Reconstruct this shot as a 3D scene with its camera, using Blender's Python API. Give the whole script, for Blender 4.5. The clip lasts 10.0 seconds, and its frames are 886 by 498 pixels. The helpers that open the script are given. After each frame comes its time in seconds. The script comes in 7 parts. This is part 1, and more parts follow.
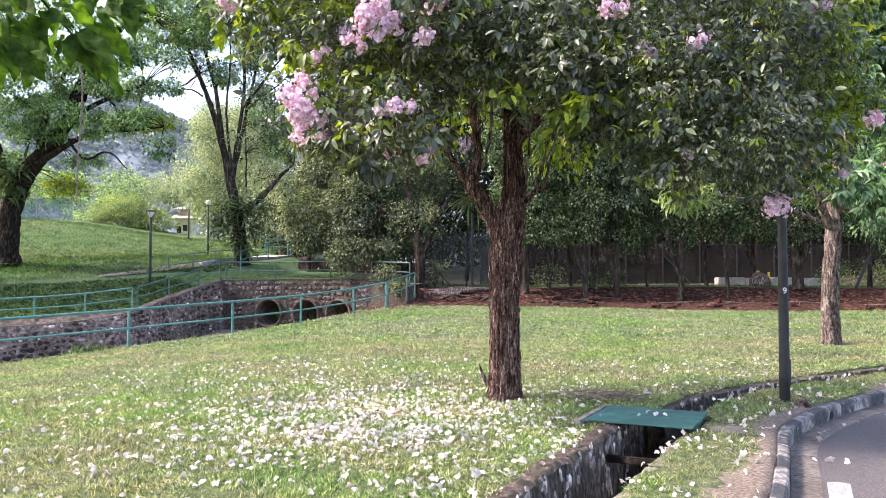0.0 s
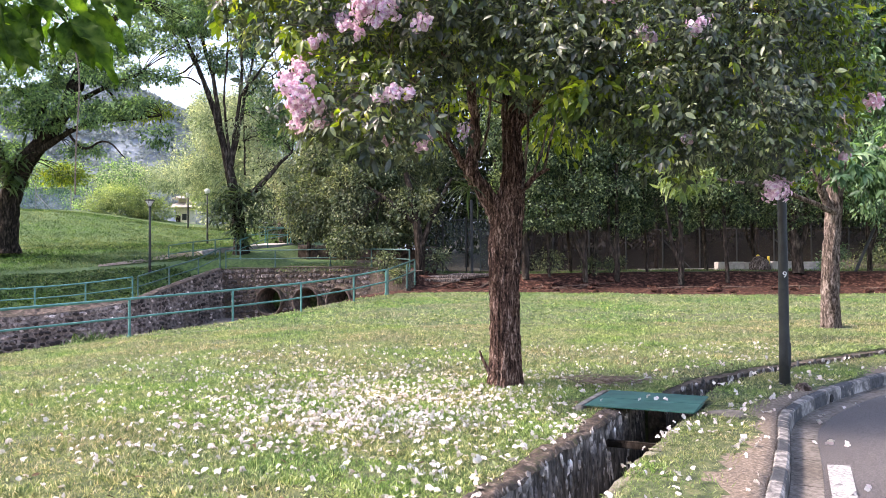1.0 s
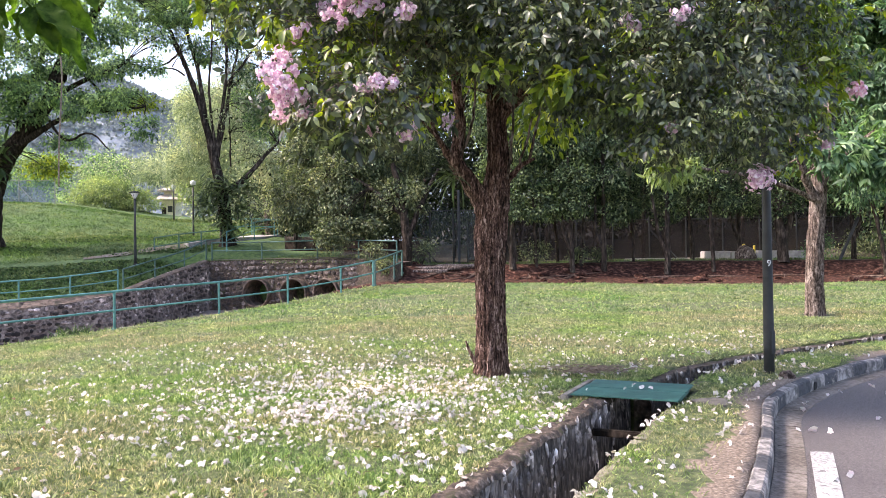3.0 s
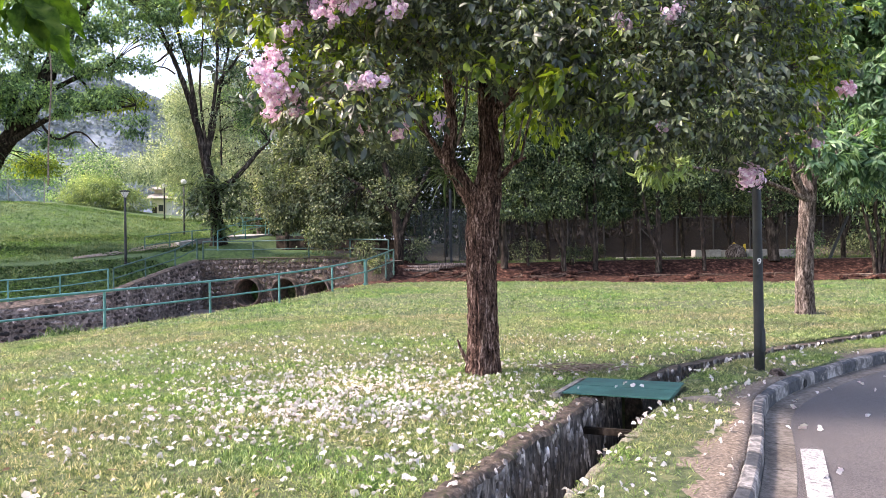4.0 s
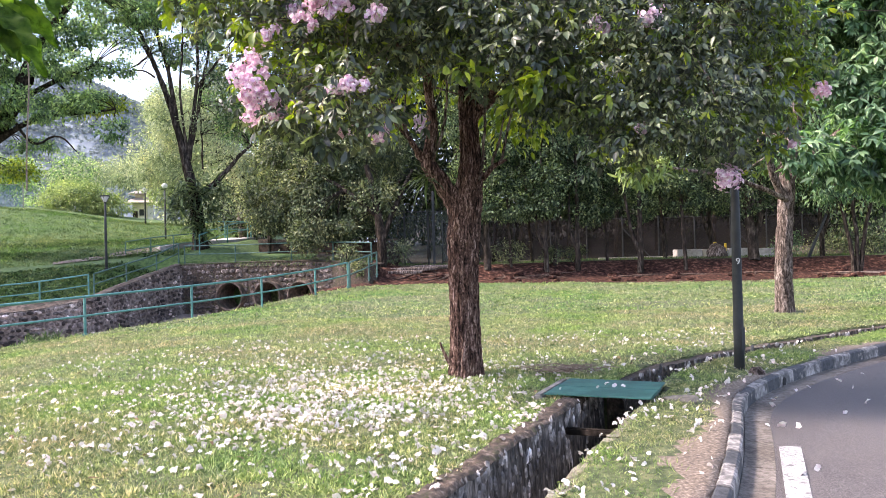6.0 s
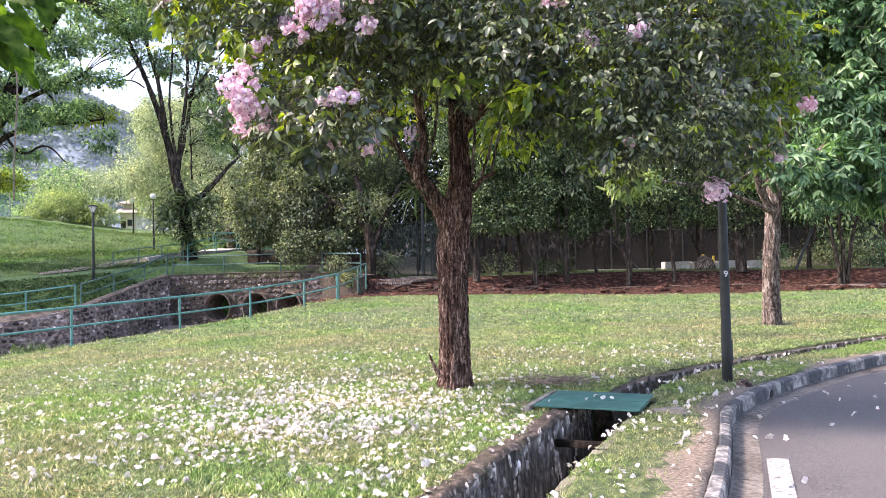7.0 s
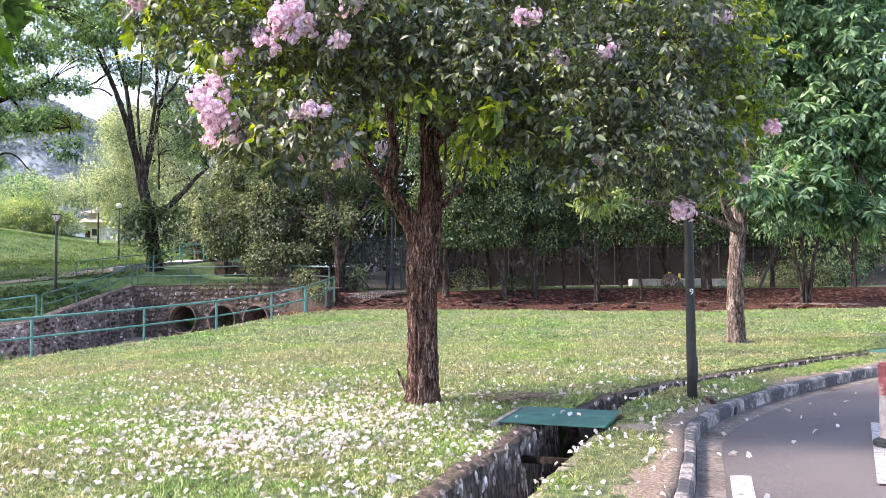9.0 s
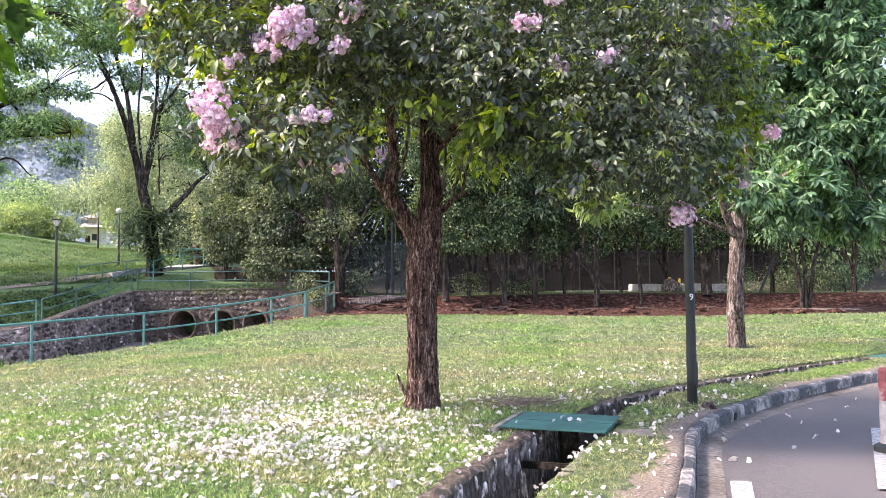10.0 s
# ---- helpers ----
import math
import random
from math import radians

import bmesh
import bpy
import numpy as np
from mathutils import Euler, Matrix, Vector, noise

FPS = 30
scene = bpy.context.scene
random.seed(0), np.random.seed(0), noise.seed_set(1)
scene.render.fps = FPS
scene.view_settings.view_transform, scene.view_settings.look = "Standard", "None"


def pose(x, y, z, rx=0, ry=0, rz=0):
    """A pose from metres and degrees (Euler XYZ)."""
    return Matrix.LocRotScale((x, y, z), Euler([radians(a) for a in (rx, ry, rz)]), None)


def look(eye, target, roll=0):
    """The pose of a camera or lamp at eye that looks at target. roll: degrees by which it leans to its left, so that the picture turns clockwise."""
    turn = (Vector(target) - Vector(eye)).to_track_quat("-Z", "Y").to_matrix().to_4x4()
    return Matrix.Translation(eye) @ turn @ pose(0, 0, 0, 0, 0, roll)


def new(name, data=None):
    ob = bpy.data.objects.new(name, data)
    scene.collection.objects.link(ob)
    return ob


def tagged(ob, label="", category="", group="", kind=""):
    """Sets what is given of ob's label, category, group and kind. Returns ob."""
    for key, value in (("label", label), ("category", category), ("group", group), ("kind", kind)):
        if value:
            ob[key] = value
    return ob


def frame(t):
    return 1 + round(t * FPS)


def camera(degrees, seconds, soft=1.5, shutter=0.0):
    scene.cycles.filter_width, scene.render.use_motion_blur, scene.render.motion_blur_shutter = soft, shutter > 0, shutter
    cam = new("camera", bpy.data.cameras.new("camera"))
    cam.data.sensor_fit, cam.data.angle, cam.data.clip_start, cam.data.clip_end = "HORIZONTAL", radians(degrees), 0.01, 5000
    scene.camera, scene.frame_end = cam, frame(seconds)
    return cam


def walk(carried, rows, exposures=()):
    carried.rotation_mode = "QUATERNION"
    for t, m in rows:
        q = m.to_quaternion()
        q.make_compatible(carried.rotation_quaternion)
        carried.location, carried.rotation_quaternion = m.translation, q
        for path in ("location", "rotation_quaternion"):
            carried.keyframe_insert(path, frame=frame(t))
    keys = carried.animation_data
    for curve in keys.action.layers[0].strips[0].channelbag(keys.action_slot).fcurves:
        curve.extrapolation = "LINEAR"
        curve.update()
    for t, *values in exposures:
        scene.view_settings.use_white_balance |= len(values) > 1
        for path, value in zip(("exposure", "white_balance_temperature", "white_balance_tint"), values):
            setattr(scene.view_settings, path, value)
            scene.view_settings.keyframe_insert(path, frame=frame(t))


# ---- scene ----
cam = camera(58.5, 10.0, soft=0.2)
PATH = [
    (0.0, pose(-0.000, -0.000, 1.600, 92.050, 0.000, 0.000)),
    (0.5, pose(0.007, 0.012, 1.601, 91.582, 0.327, -0.004)),
    (1.0, pose(0.001, 0.010, 1.600, 91.090, 0.479, -0.007)),
    (1.5, pose(0.007, 0.007, 1.597, 90.913, 0.534, -0.028)),
    (2.0, pose(0.017, 0.006, 1.590, 90.673, 0.595, -0.030)),
    (2.5, pose(0.028, 0.031, 1.594, 90.518, 0.747, -0.410)),
    (4.0, pose(0.033, 0.038, 1.590, 90.343, 0.869, -1.479)),
    (4.5, pose(0.037, 0.036, 1.595, 90.320, 1.113, -1.591)),
    (5.0, pose(0.051, 0.032, 1.598, 90.283, 1.465, -1.788)),
    (5.5, pose(0.058, 0.027, 1.599, 90.270, 1.523, -2.191)),
    (7.0, pose(0.054, 0.004, 1.603, 91.263, 1.222, -3.440)),
    (7.5, pose(0.057, 0.007, 1.604, 91.489, 1.225, -3.798)),
    (8.0, pose(0.054, 0.002, 1.607, 91.549, 1.034, -4.655)),
    (8.5, pose(0.052, -0.003, 1.610, 91.972, 0.675, -5.461)),
    (9.0, pose(0.051, -0.002, 1.609, 92.271, 0.502, -5.681)),
    (9.5, pose(0.052, -0.005, 1.608, 92.449, 0.489, -5.678)),
    (10.0, pose(0.051, -0.008, 1.610, 92.632, 0.491, -5.681)),
]
walk(cam, PATH, [(0.0, 2.32, 6850, 23), (1.5, 2.22, 7050, 23), (5.0, 2.25, 7000, 23), (7.0, 2.39, 6850, 23), (10.0, 2.45, 6850, 23)])

# ---- world and sun ----
SUN = Vector((-0.66, 0.02, 0.75)).normalized()
world = bpy.data.worlds.new("world")
scene.world = world
world.use_nodes = True
wn = world.node_tree.nodes
sky = wn.new("ShaderNodeTexSky")
sky.sky_type, sky.sun_disc = "NISHITA", False
sky.sun_elevation = math.asin(SUN.z)
sky.sun_rotation = math.atan2(SUN.x, SUN.y)
sky.air_density, sky.dust_density, sky.ozone_density = 1.0, 2.0, 1.0
wn["Background"].inputs["Strength"].default_value = 0.125
world.node_tree.links.new(sky.outputs[0], wn["Background"].inputs["Color"])
sun = new("sun", bpy.data.lights.new("sun", "SUN"))
sun.data.energy, sun.data.angle, sun.data.color = 1.5, radians(11.0), (1.0, 0.95, 0.86)
sun.matrix_world = look(SUN * 100, (0, 0, 0))


# ---- materials ----
def nodes_of(name):
    m = bpy.data.materials.new(name)
    m.use_nodes = True
    return m, m.node_tree.nodes, m.node_tree.links


def ramp(n, stops):
    r = n.new("ShaderNodeValToRGB")
    while len(r.color_ramp.elements) < len(stops):
        r.color_ramp.elements.new(0.5)
    for e, (p, c) in zip(r.color_ramp.elements, stops):
        e.position, e.color = p, (*c, 1)
    return r


def noise_node(n, l, coord, scale, detail=6, rough=0.6, stretch=(1, 1, 1)):
    mp = n.new("ShaderNodeMapping")
    mp.inputs["Scale"].default_value = stretch
    l.new(coord, mp.inputs["Vector"])
    t = n.new("ShaderNodeTexNoise")
    t.inputs["Scale"].default_value, t.inputs["Detail"].default_value, t.inputs["Roughness"].default_value = scale, detail, rough
    l.new(mp.outputs[0], t.inputs["Vector"])
    return t


def mixed(n, l, kind, fac, a, b):
    m = n.new("ShaderNodeMix")
    m.data_type, m.blend_type = "RGBA", kind
    for key, v in ((0, fac), (6, a), (7, b)):
        if isinstance(v, (int, float)):
            m.inputs[key].default_value = v
        elif isinstance(v, tuple):
            m.inputs[key].default_value = (*v, 1)
        else:
            l.new(v, m.inputs[key])
    return m.outputs[2]


def surface(name, stops, scale, big=None, big_scale=0.3, rough=0.85, bump=0.3, bump_scale=None, stretch=(1, 1, 1), local=False,
            vary=0.0, metallic=0.0, depth=0.02, spot=None, spot_scale=3.0, spot_at=(0.55, 0.65), isles=False, spec=0.5):
    """Colour from fine noise, a slow second tone, spots of wear with a shape of their own, and fine relief."""
    m, n, l = nodes_of(name)
    b = n["Principled BSDF"]
    b.inputs["Roughness"].default_value, b.inputs["Metallic"].default_value = rough, metallic
    b.inputs["Specular IOR Level"].default_value = spec
    if local:
        coord = n.new("ShaderNodeTexCoord").outputs["Object"]
    else:
        coord = n.new("ShaderNodeNewGeometry").outputs["Position"]
    t = noise_node(n, l, coord, scale, stretch=stretch)
    r = ramp(n, [(0.5 + (p - 0.5) * 0.6, c) for p, c in stops])
    l.new(t.outputs["Fac"], r.inputs[0])
    col = r.outputs[0]
    if big:
        t2 = noise_node(n, l, coord, big_scale, 4, 0.55)
        r2 = ramp(n, [(0.38, (0, 0, 0)), (0.64, (1, 1, 1))])
        l.new(t2.outputs["Fac"], r2.inputs[0])
        col = mixed(n, l, "MIX", r2.outputs[0], col, mixed(n, l, "MULTIPLY", 1.0, col, big))
    if spot:
        t3 = noise_node(n, l, coord, spot_scale, 7, 0.65)
        r3 = ramp(n, [(spot_at[0], (0, 0, 0)), (spot_at[1], (1, 1, 1))])
        l.new(t3.outputs["Fac"], r3.inputs[0])
        col = mixed(n, l, "MIX", r3.outputs[0], col, spot)
    if vary:
        info = n.new("ShaderNodeObjectInfo")
        rv = ramp(n, [(0, (1 - vary,) * 3), (0.6, (1, 1, 1)), (1, (1 + 2 * vary,) * 3)])
        l.new(n.new("ShaderNodeNewGeometry").outputs["Random Per Island"] if isles else info.outputs["Random"], rv.inputs[0])
        col = mixed(n, l, "MULTIPLY", 1.0, col, rv.outputs[0])
    l.new(col, b.inputs["Base Color"])
    if bump:
        t4 = noise_node(n, l, coord, bump_scale or scale * 2, 8, 0.65, stretch)
        bp = n.new("ShaderNodeBump")
        bp.inputs["Strength"].default_value, bp.inputs["Distance"].default_value = bump, depth
        l.new(t4.outputs["Fac"], bp.inputs["Height"])
        l.new(bp.outputs[0], b.inputs["Normal"])
    return m


def plated(name, dark, mid, pale, scale, tall, depth=0.03):
    """Bark of long ragged plates parted by dark fissures, with flakes across them."""
    m, n, l = nodes_of(name)
    b = n["Principled BSDF"]
    b.inputs["Roughness"].default_value, b.inputs["Specular IOR Level"].default_value = 0.95, 0.15
    pos = n.new("ShaderNodeNewGeometry").outputs["Position"]
    warp = noise_node(n, l, pos, 5.0, 5, 0.65)
    shift = n.new("ShaderNodeVectorMath")
    shift.operation = "MULTIPLY_ADD"
    l.new(warp.outputs["Color"], shift.inputs[0])
    shift.inputs[1].default_value = (0.10, 0.10, 0.16)
    l.new(pos, shift.inputs[2])
    ridge = noise_node(n, l, shift.outputs[0], scale, 5, 0.62, (1, 1, tall))
    flake = noise_node(n, l, shift.outputs[0], scale * 1.7, 6, 0.7, (1, 1, 0.45))
    both = mixed(n, l, "MIX", 0.42, ridge.outputs["Fac"], flake.outputs["Fac"])
    r = ramp(n, [(0.42, dark), (0.475, tuple(c * 0.5 for c in mid)), (0.53, mid), (0.61, pale)])
    l.new(both, r.inputs[0])
    slow = noise_node(n, l, pos, 1.8, 4, 0.6)
    patch = ramp(n, [(0.35, (0.75, 0.70, 0.68)), (0.65, (1.2, 1.2, 1.2))])
    l.new(slow.outputs["Fac"], patch.inputs[0])
    l.new(mixed(n, l, "MULTIPLY", 1.0, r.outputs[0], patch.outputs[0]), b.inputs["Base Color"])
    bp = n.new("ShaderNodeBump")
    bp.inputs["Strength"].default_value, bp.inputs["Distance"].default_value = 1.0, depth * 2.2
    l.new(both, bp.inputs["Height"])
    l.new(bp.outputs[0], b.inputs["Normal"])
    return m


def leafy(name, stops, glow, rough=0.4, through_light=0.35, spec=0.5, clump=0.0, drift=0.0):
    """Leaves: each its own tone, glossy above, letting light through."""
    m, n, l = nodes_of(name)
    b = n["Principled BSDF"]
    b.inputs["Roughness"].default_value = rough
    b.inputs["Specular IOR Level"].default_value = spec
    geo = n.new("ShaderNodeNewGeometry")
    r = ramp(n, stops)
    l.new(geo.outputs["Random Per Island"], r.inputs[0])
    t = noise_node(n, l, geo.outputs["Position"], 0.7, 3)
    tone = ramp(n, [(0.3, (0.75, 0.8, 0.8)), (0.7, (1.2, 1.15, 1.0))])
    l.new(t.outputs["Fac"], tone.inputs[0])
    col = mixed(n, l, "MULTIPLY", 1.0, r.outputs[0], tone.outputs[0])
    if clump:
        t5 = noise_node(n, l, geo.outputs["Position"], clump, 4, 0.6)
        tone2 = ramp(n, [(0.38, (0.42, 0.52, 0.46)), (0.5, (0.95, 1.0, 0.95)), (0.62, (1.4, 1.3, 1.25))])
        l.new(t5.outputs["Fac"], tone2.inputs[0])
        col = mixed(n, l, "MULTIPLY", 1.0, col, tone2.outputs[0])
    if drift:
        # patches of dry and of lush growth
        t6 = noise_node(n, l, geo.outputs["Position"], drift, 5, 0.62)
        tone3 = ramp(n, [(0.36, (0.62, 0.95, 0.45)), (0.47, (0.9, 1.03, 0.8)), (0.55, (1.07, 0.99, 1.0)), (0.66, (1.12, 0.95, 1.02))])
        l.new(t6.outputs["Fac"], tone3.inputs[0])
        col = mixed(n, l, "MULTIPLY", 1.0, col, tone3.outputs[0])
    l.new(col, b.inputs["Base Color"])
    tr = n.new("ShaderNodeBsdfTranslucent")
    l.new(mixed(n, l, "MULTIPLY", 1.0, col, glow), tr.inputs["Color"])
    mix = n.new("ShaderNodeMixShader")
    mix.inputs[0].default_value = through_light
    l.new(b.outputs[0], mix.inputs[1])
    l.new(tr.outputs[0], mix.inputs[2])
    l.new(mix.outputs[0], n["Material Output"].inputs["Surface"])
    return m


M_GROUND = surface("lawn_soil", [(0.3, (0.035, 0.048, 0.018)), (0.5, (0.08, 0.098, 0.038)), (0.72, (0.17, 0.16, 0.08))], 9.0, (0.8, 0.95, 0.75), 0.22,
                   rough=0.95, bump=0.8, bump_scale=30, depth=0.03, spot=(0.2, 0.18, 0.09), spot_scale=0.55, spot_at=(0.60, 0.72))
M_EARTH = surface("red_earth", [(0.3, (0.02, 0.010, 0.008)), (0.55, (0.068, 0.031, 0.023)), (0.8, (0.22, 0.12, 0.085))], 5.5, (0.7, 0.7, 0.7), 0.5,
                  rough=0.95, bump=0.9, bump_scale=9, depth=0.08, spec=0.1)
# Litter of the wood floor, coloured darker to stand for shade there.
M_SHADED_LITTER = surface("shaded_litter", [(0.3, (0.025, 0.02, 0.014)), (0.6, (0.06, 0.05, 0.032)), (0.8, (0.10, 0.09, 0.05))], 4, (0.7, 0.7, 0.7), 0.5, rough=0.95, bump=0.8, bump_scale=12, depth=0.05)
M_DIRT = surface("worn_dirt", [(0.3, (0.10, 0.075, 0.056)), (0.6, (0.24, 0.185, 0.14)), (0.8, (0.43, 0.35, 0.28))], 38, (0.8, 0.8, 0.8), 1.2,
                 bump=0.8, bump_scale=60, depth=0.015)
M_ASPHALT = surface("asphalt", [(0.3, (0.046, 0.04, 0.039)), (0.5, (0.104, 0.091, 0.087)), (0.75, (0.205, 0.183, 0.175))], 95, (0.78, 0.78, 0.8), 0.5,
                    rough=0.68, bump=0.6, bump_scale=120, depth=0.008, spec=0.5)
M_GUTTER = surface("gutter_concrete", [(0.3, (0.13, 0.113, 0.098)), (0.7, (0.26, 0.228, 0.20))], 22, (0.6, 0.58, 0.55), 1.4, bump=0.5, bump_scale=70, depth=0.006, spec=0.2, spot=(0.035, 0.028, 0.022), spot_scale=1.8, spot_at=(0.58, 0.72))
M_CONCRETE = surface("old_concrete", [(0.3, (0.16, 0.145, 0.125)), (0.7, (0.33, 0.30, 0.26))], 6, (0.55, 0.53, 0.5), 0.9, bump=0.5, bump_scale=40, depth=0.01,
                     spot=(0.06, 0.06, 0.045), spot_scale=2.2, spot_at=(0.55, 0.68))
M_PATH = surface("pale_path", [(0.3, (0.36, 0.34, 0.33)), (0.7, (0.52, 0.49, 0.475))], 5, (0.75, 0.75, 0.72), 0.6, bump=0.4, bump_scale=30)
M_MORTAR = surface("dark_mortar", [(0.3, (0.11, 0.09, 0.08)), (0.7, (0.40, 0.335, 0.30))], 8, (0.5, 0.48, 0.46), 0.6, bump=0.8, bump_scale=22, depth=0.03)
M_STONE = surface("rubble_stone", [(0.3, (0.04, 0.033, 0.03)), (0.55, (0.12, 0.098, 0.09)), (0.78, (0.31, 0.27, 0.25))], 6.5, (0.45, 0.42, 0.4), 0.8,
                  bump=0.8, bump_scale=25, depth=0.02, vary=0.6, spot=(0.02, 0.018, 0.016), spot_scale=0.7, spot_at=(0.50, 0.66))
M_KERB_DARK = surface("kerb_black_paint", [(0.3, (0.026, 0.028, 0.031)), (0.7, (0.074, 0.076, 0.081))], 18, (0.75, 0.75, 0.8), 2, rough=0.75, bump=0.4, bump_scale=60,
                      depth=0.006, spot=(0.34, 0.295, 0.255), spot_scale=7, spot_at=(0.575, 0.67))
M_KERB_WHITE = surface("kerb_worn_white_paint", [(0.3, (0.16, 0.148, 0.138)), (0.7, (0.43, 0.395, 0.37))], 18, (0.75, 0.75, 0.75), 2, rough=0.8, bump=0.5, bump_scale=60,
                       depth=0.008, spot=(0.085, 0.08, 0.078), spot_scale=6, spot_at=(0.46, 0.58))
M_ROADPAINT = surface("road_paint", [(0.35, (0.24, 0.23, 0.225)), (0.6, (0.46, 0.45, 0.44))], 40, (0.8, 0.8, 0.8), 3, rough=0.7, bump=0.5, bump_scale=110, depth=0.006,
                      spot=(0.13, 0.12, 0.12), spot_scale=14, spot_at=(0.56, 0.63))
M_RAIL = surface("turquoise_paint", [(0.3, (0.055, 0.19, 0.175)), (0.7, (0.10, 0.28, 0.255))], 7, (0.75, 0.8, 0.8), 1.3, rough=0.5, bump=0.15, bump_scale=40,
                 spot=(0.10, 0.07, 0.05), spot_scale=9, spot_at=(0.66, 0.72))
M_RAIL_OLD = surface("weathered_green_paint", [(0.3, (0.035, 0.095, 0.082)), (0.7, (0.075, 0.165, 0.142))], 7, (0.7, 0.75, 0.75), 1.3, rough=0.6, bump=0.2, bump_scale=40,
                     spot=(0.07, 0.05, 0.04), spot_scale=7, spot_at=(0.6, 0.7))
M_PLATE = surface("green_plate_paint", [(0.3, (0.022, 0.105, 0.085)), (0.7, (0.042, 0.16, 0.13))], 5, (0.7, 0.75, 0.75), 1.5, rough=0.55, bump=0.25, bump_scale=45, depth=0.006,
                  spot=(0.12, 0.10, 0.07), spot_scale=8, spot_at=(0.63, 0.72))
M_POLE = surface("dark_pole_paint", [(0.3, (0.014, 0.017, 0.017)), (0.7, (0.028, 0.032, 0.032))], 6, (0.75, 0.75, 0.75), 2, rough=0.7, bump=0.15, bump_scale=60)
M_LAMPGLASS = surface("frosted_lamp_cover", [(0.3, (0.6, 0.6, 0.58)), (0.7, (0.75, 0.75, 0.73))], 5, rough=0.35, bump=0)
M_WHITE = surface("white_marking", [(0.3, (0.6, 0.6, 0.6)), (0.7, (0.8, 0.8, 0.8))], 20, rough=0.6, bump=0.1)
M_BARK = plated("furrowed_bark", (0.012, 0.007, 0.006), (0.15, 0.088, 0.07), (0.48, 0.355, 0.305), 33, 0.11)
M_BARK_GREY = plated("grey_bark", (0.03, 0.021, 0.017), (0.185, 0.145, 0.125), (0.40, 0.34, 0.305), 20, 0.2)
M_BARK_DARK = surface("dark_bark", [(0.3, (0.010, 0.008, 0.006)), (0.55, (0.036, 0.027, 0.021)), (0.8, (0.11, 0.086, 0.068))], 10, (0.7, 0.7, 0.7), 1.0,
                      rough=0.95, bump=0.9, bump_scale=15, depth=0.03, stretch=(1, 1, 0.3), spec=0.12)
M_BARK_BANK = surface("mid_brown_bark", [(0.3, (0.018, 0.014, 0.011)), (0.55, (0.054, 0.042, 0.034)), (0.8, (0.16, 0.13, 0.105))], 9, (0.7, 0.7, 0.7), 1.0,
                      rough=0.95, bump=0.9, bump_scale=15, depth=0.03, stretch=(1, 1, 0.3), spec=0.12)
M_ROOT = surface("pale_root", [(0.3, (0.12, 0.085, 0.065)), (0.7, (0.3, 0.23, 0.18))], 9, rough=0.9, bump=0.6, bump_scale=30)
M_ROOT_RED = surface("earthy_root", [(0.3, (0.05, 0.03, 0.022)), (0.7, (0.17, 0.11, 0.08))], 9, rough=0.95, bump=0.6, bump_scale=30)
M_LEAF = leafy("dark_glossy_leaf", [(0.0, (0.020, 0.028, 0.022)), (0.4, (0.052, 0.066, 0.049)), (0.75, (0.118, 0.142, 0.094)), (1.0, (0.28, 0.31, 0.19))],
               (2.2, 2.5, 0.8), 0.4, 0.26, 0.7, 2.4)
# Yellow of young leaves that also carries backlit sun in the colour.
M_LEAF_YOUNG_LIT = leafy("young_lit_yellow_leaf", [(0.0, (0.06, 0.10, 0.02)), (0.6, (0.16, 0.225, 0.035)), (1.0, (0.33, 0.38, 0.06))], (1.8, 1.8, 0.5), 0.4, 0.45, 0.5, 2.4)
M_LEAF_LUSH = leafy("lush_green_leaf", [(0.0, (0.03, 0.072, 0.045)), (0.5, (0.098, 0.186, 0.112)), (1.0, (0.30, 0.42, 0.265))], (1.5, 1.8, 0.8), 0.48, 0.36, 0.4, 0.9)
M_LEAF_SMALL = leafy("small_dull_leaf", [(0.0, (0.026, 0.038, 0.024)), (0.5, (0.088, 0.115, 0.066)), (0.85, (0.215, 0.25, 0.15)), (1.0, (0.38, 0.40, 0.26))], (1.5, 1.6, 0.8), 0.55, 0.28, 0.4, 1.0)
M_LEAF_BANK = leafy("shaded_bank_leaf", [(0.0, (0.012, 0.022, 0.015)), (0.45, (0.06, 0.092, 0.06)), (0.8, (0.165, 0.222, 0.14)), (1.0, (0.36, 0.43, 0.27))], (1.6, 1.8, 0.7), 0.6, 0.3, 0.2, 1.7)
M_LEAF_BRIGHT = leafy("bright_bush_leaf", [(0.0, (0.13, 0.18, 0.08)), (0.6, (0.27, 0.335, 0.155)), (1.0, (0.42, 0.48, 0.25))], (1.5, 1.6, 0.7), 0.45, 0.35, 0.5, 1.1)
# Near-black leaf colour: the wood's deep shade is put into the tone.
M_LEAF_DEEP = leafy("shade_toned_leaf", [(0.0, (0.006, 0.010, 0.006)), (0.6, (0.016, 0.024, 0.014)), (1.0, (0.045, 0.06, 0.032))], (1.5, 1.7, 0.7), 0.55, 0.25, 0.15)
M_HILL_SOIL = surface("hill_turf", [(0.3, (0.04, 0.08, 0.02)), (0.5, (0.07, 0.13, 0.035)), (0.72, (0.12, 0.18, 0.05))], 5.0, (0.75, 0.85, 0.7), 0.15, rough=0.95, bump=0.8, bump_scale=14, depth=0.06)
# Pale olive leaf, greyed and lightened so the colour carries distance haze.
M_LEAF_PALE = leafy("hazed_olive_leaf", [(0.0, (0.15, 0.185, 0.13)), (0.5, (0.29, 0.33, 0.235)), (1.0, (0.47, 0.50, 0.36))], (1.4, 1.5, 1.0), 0.55, 0.35, 0.3, 0.6)
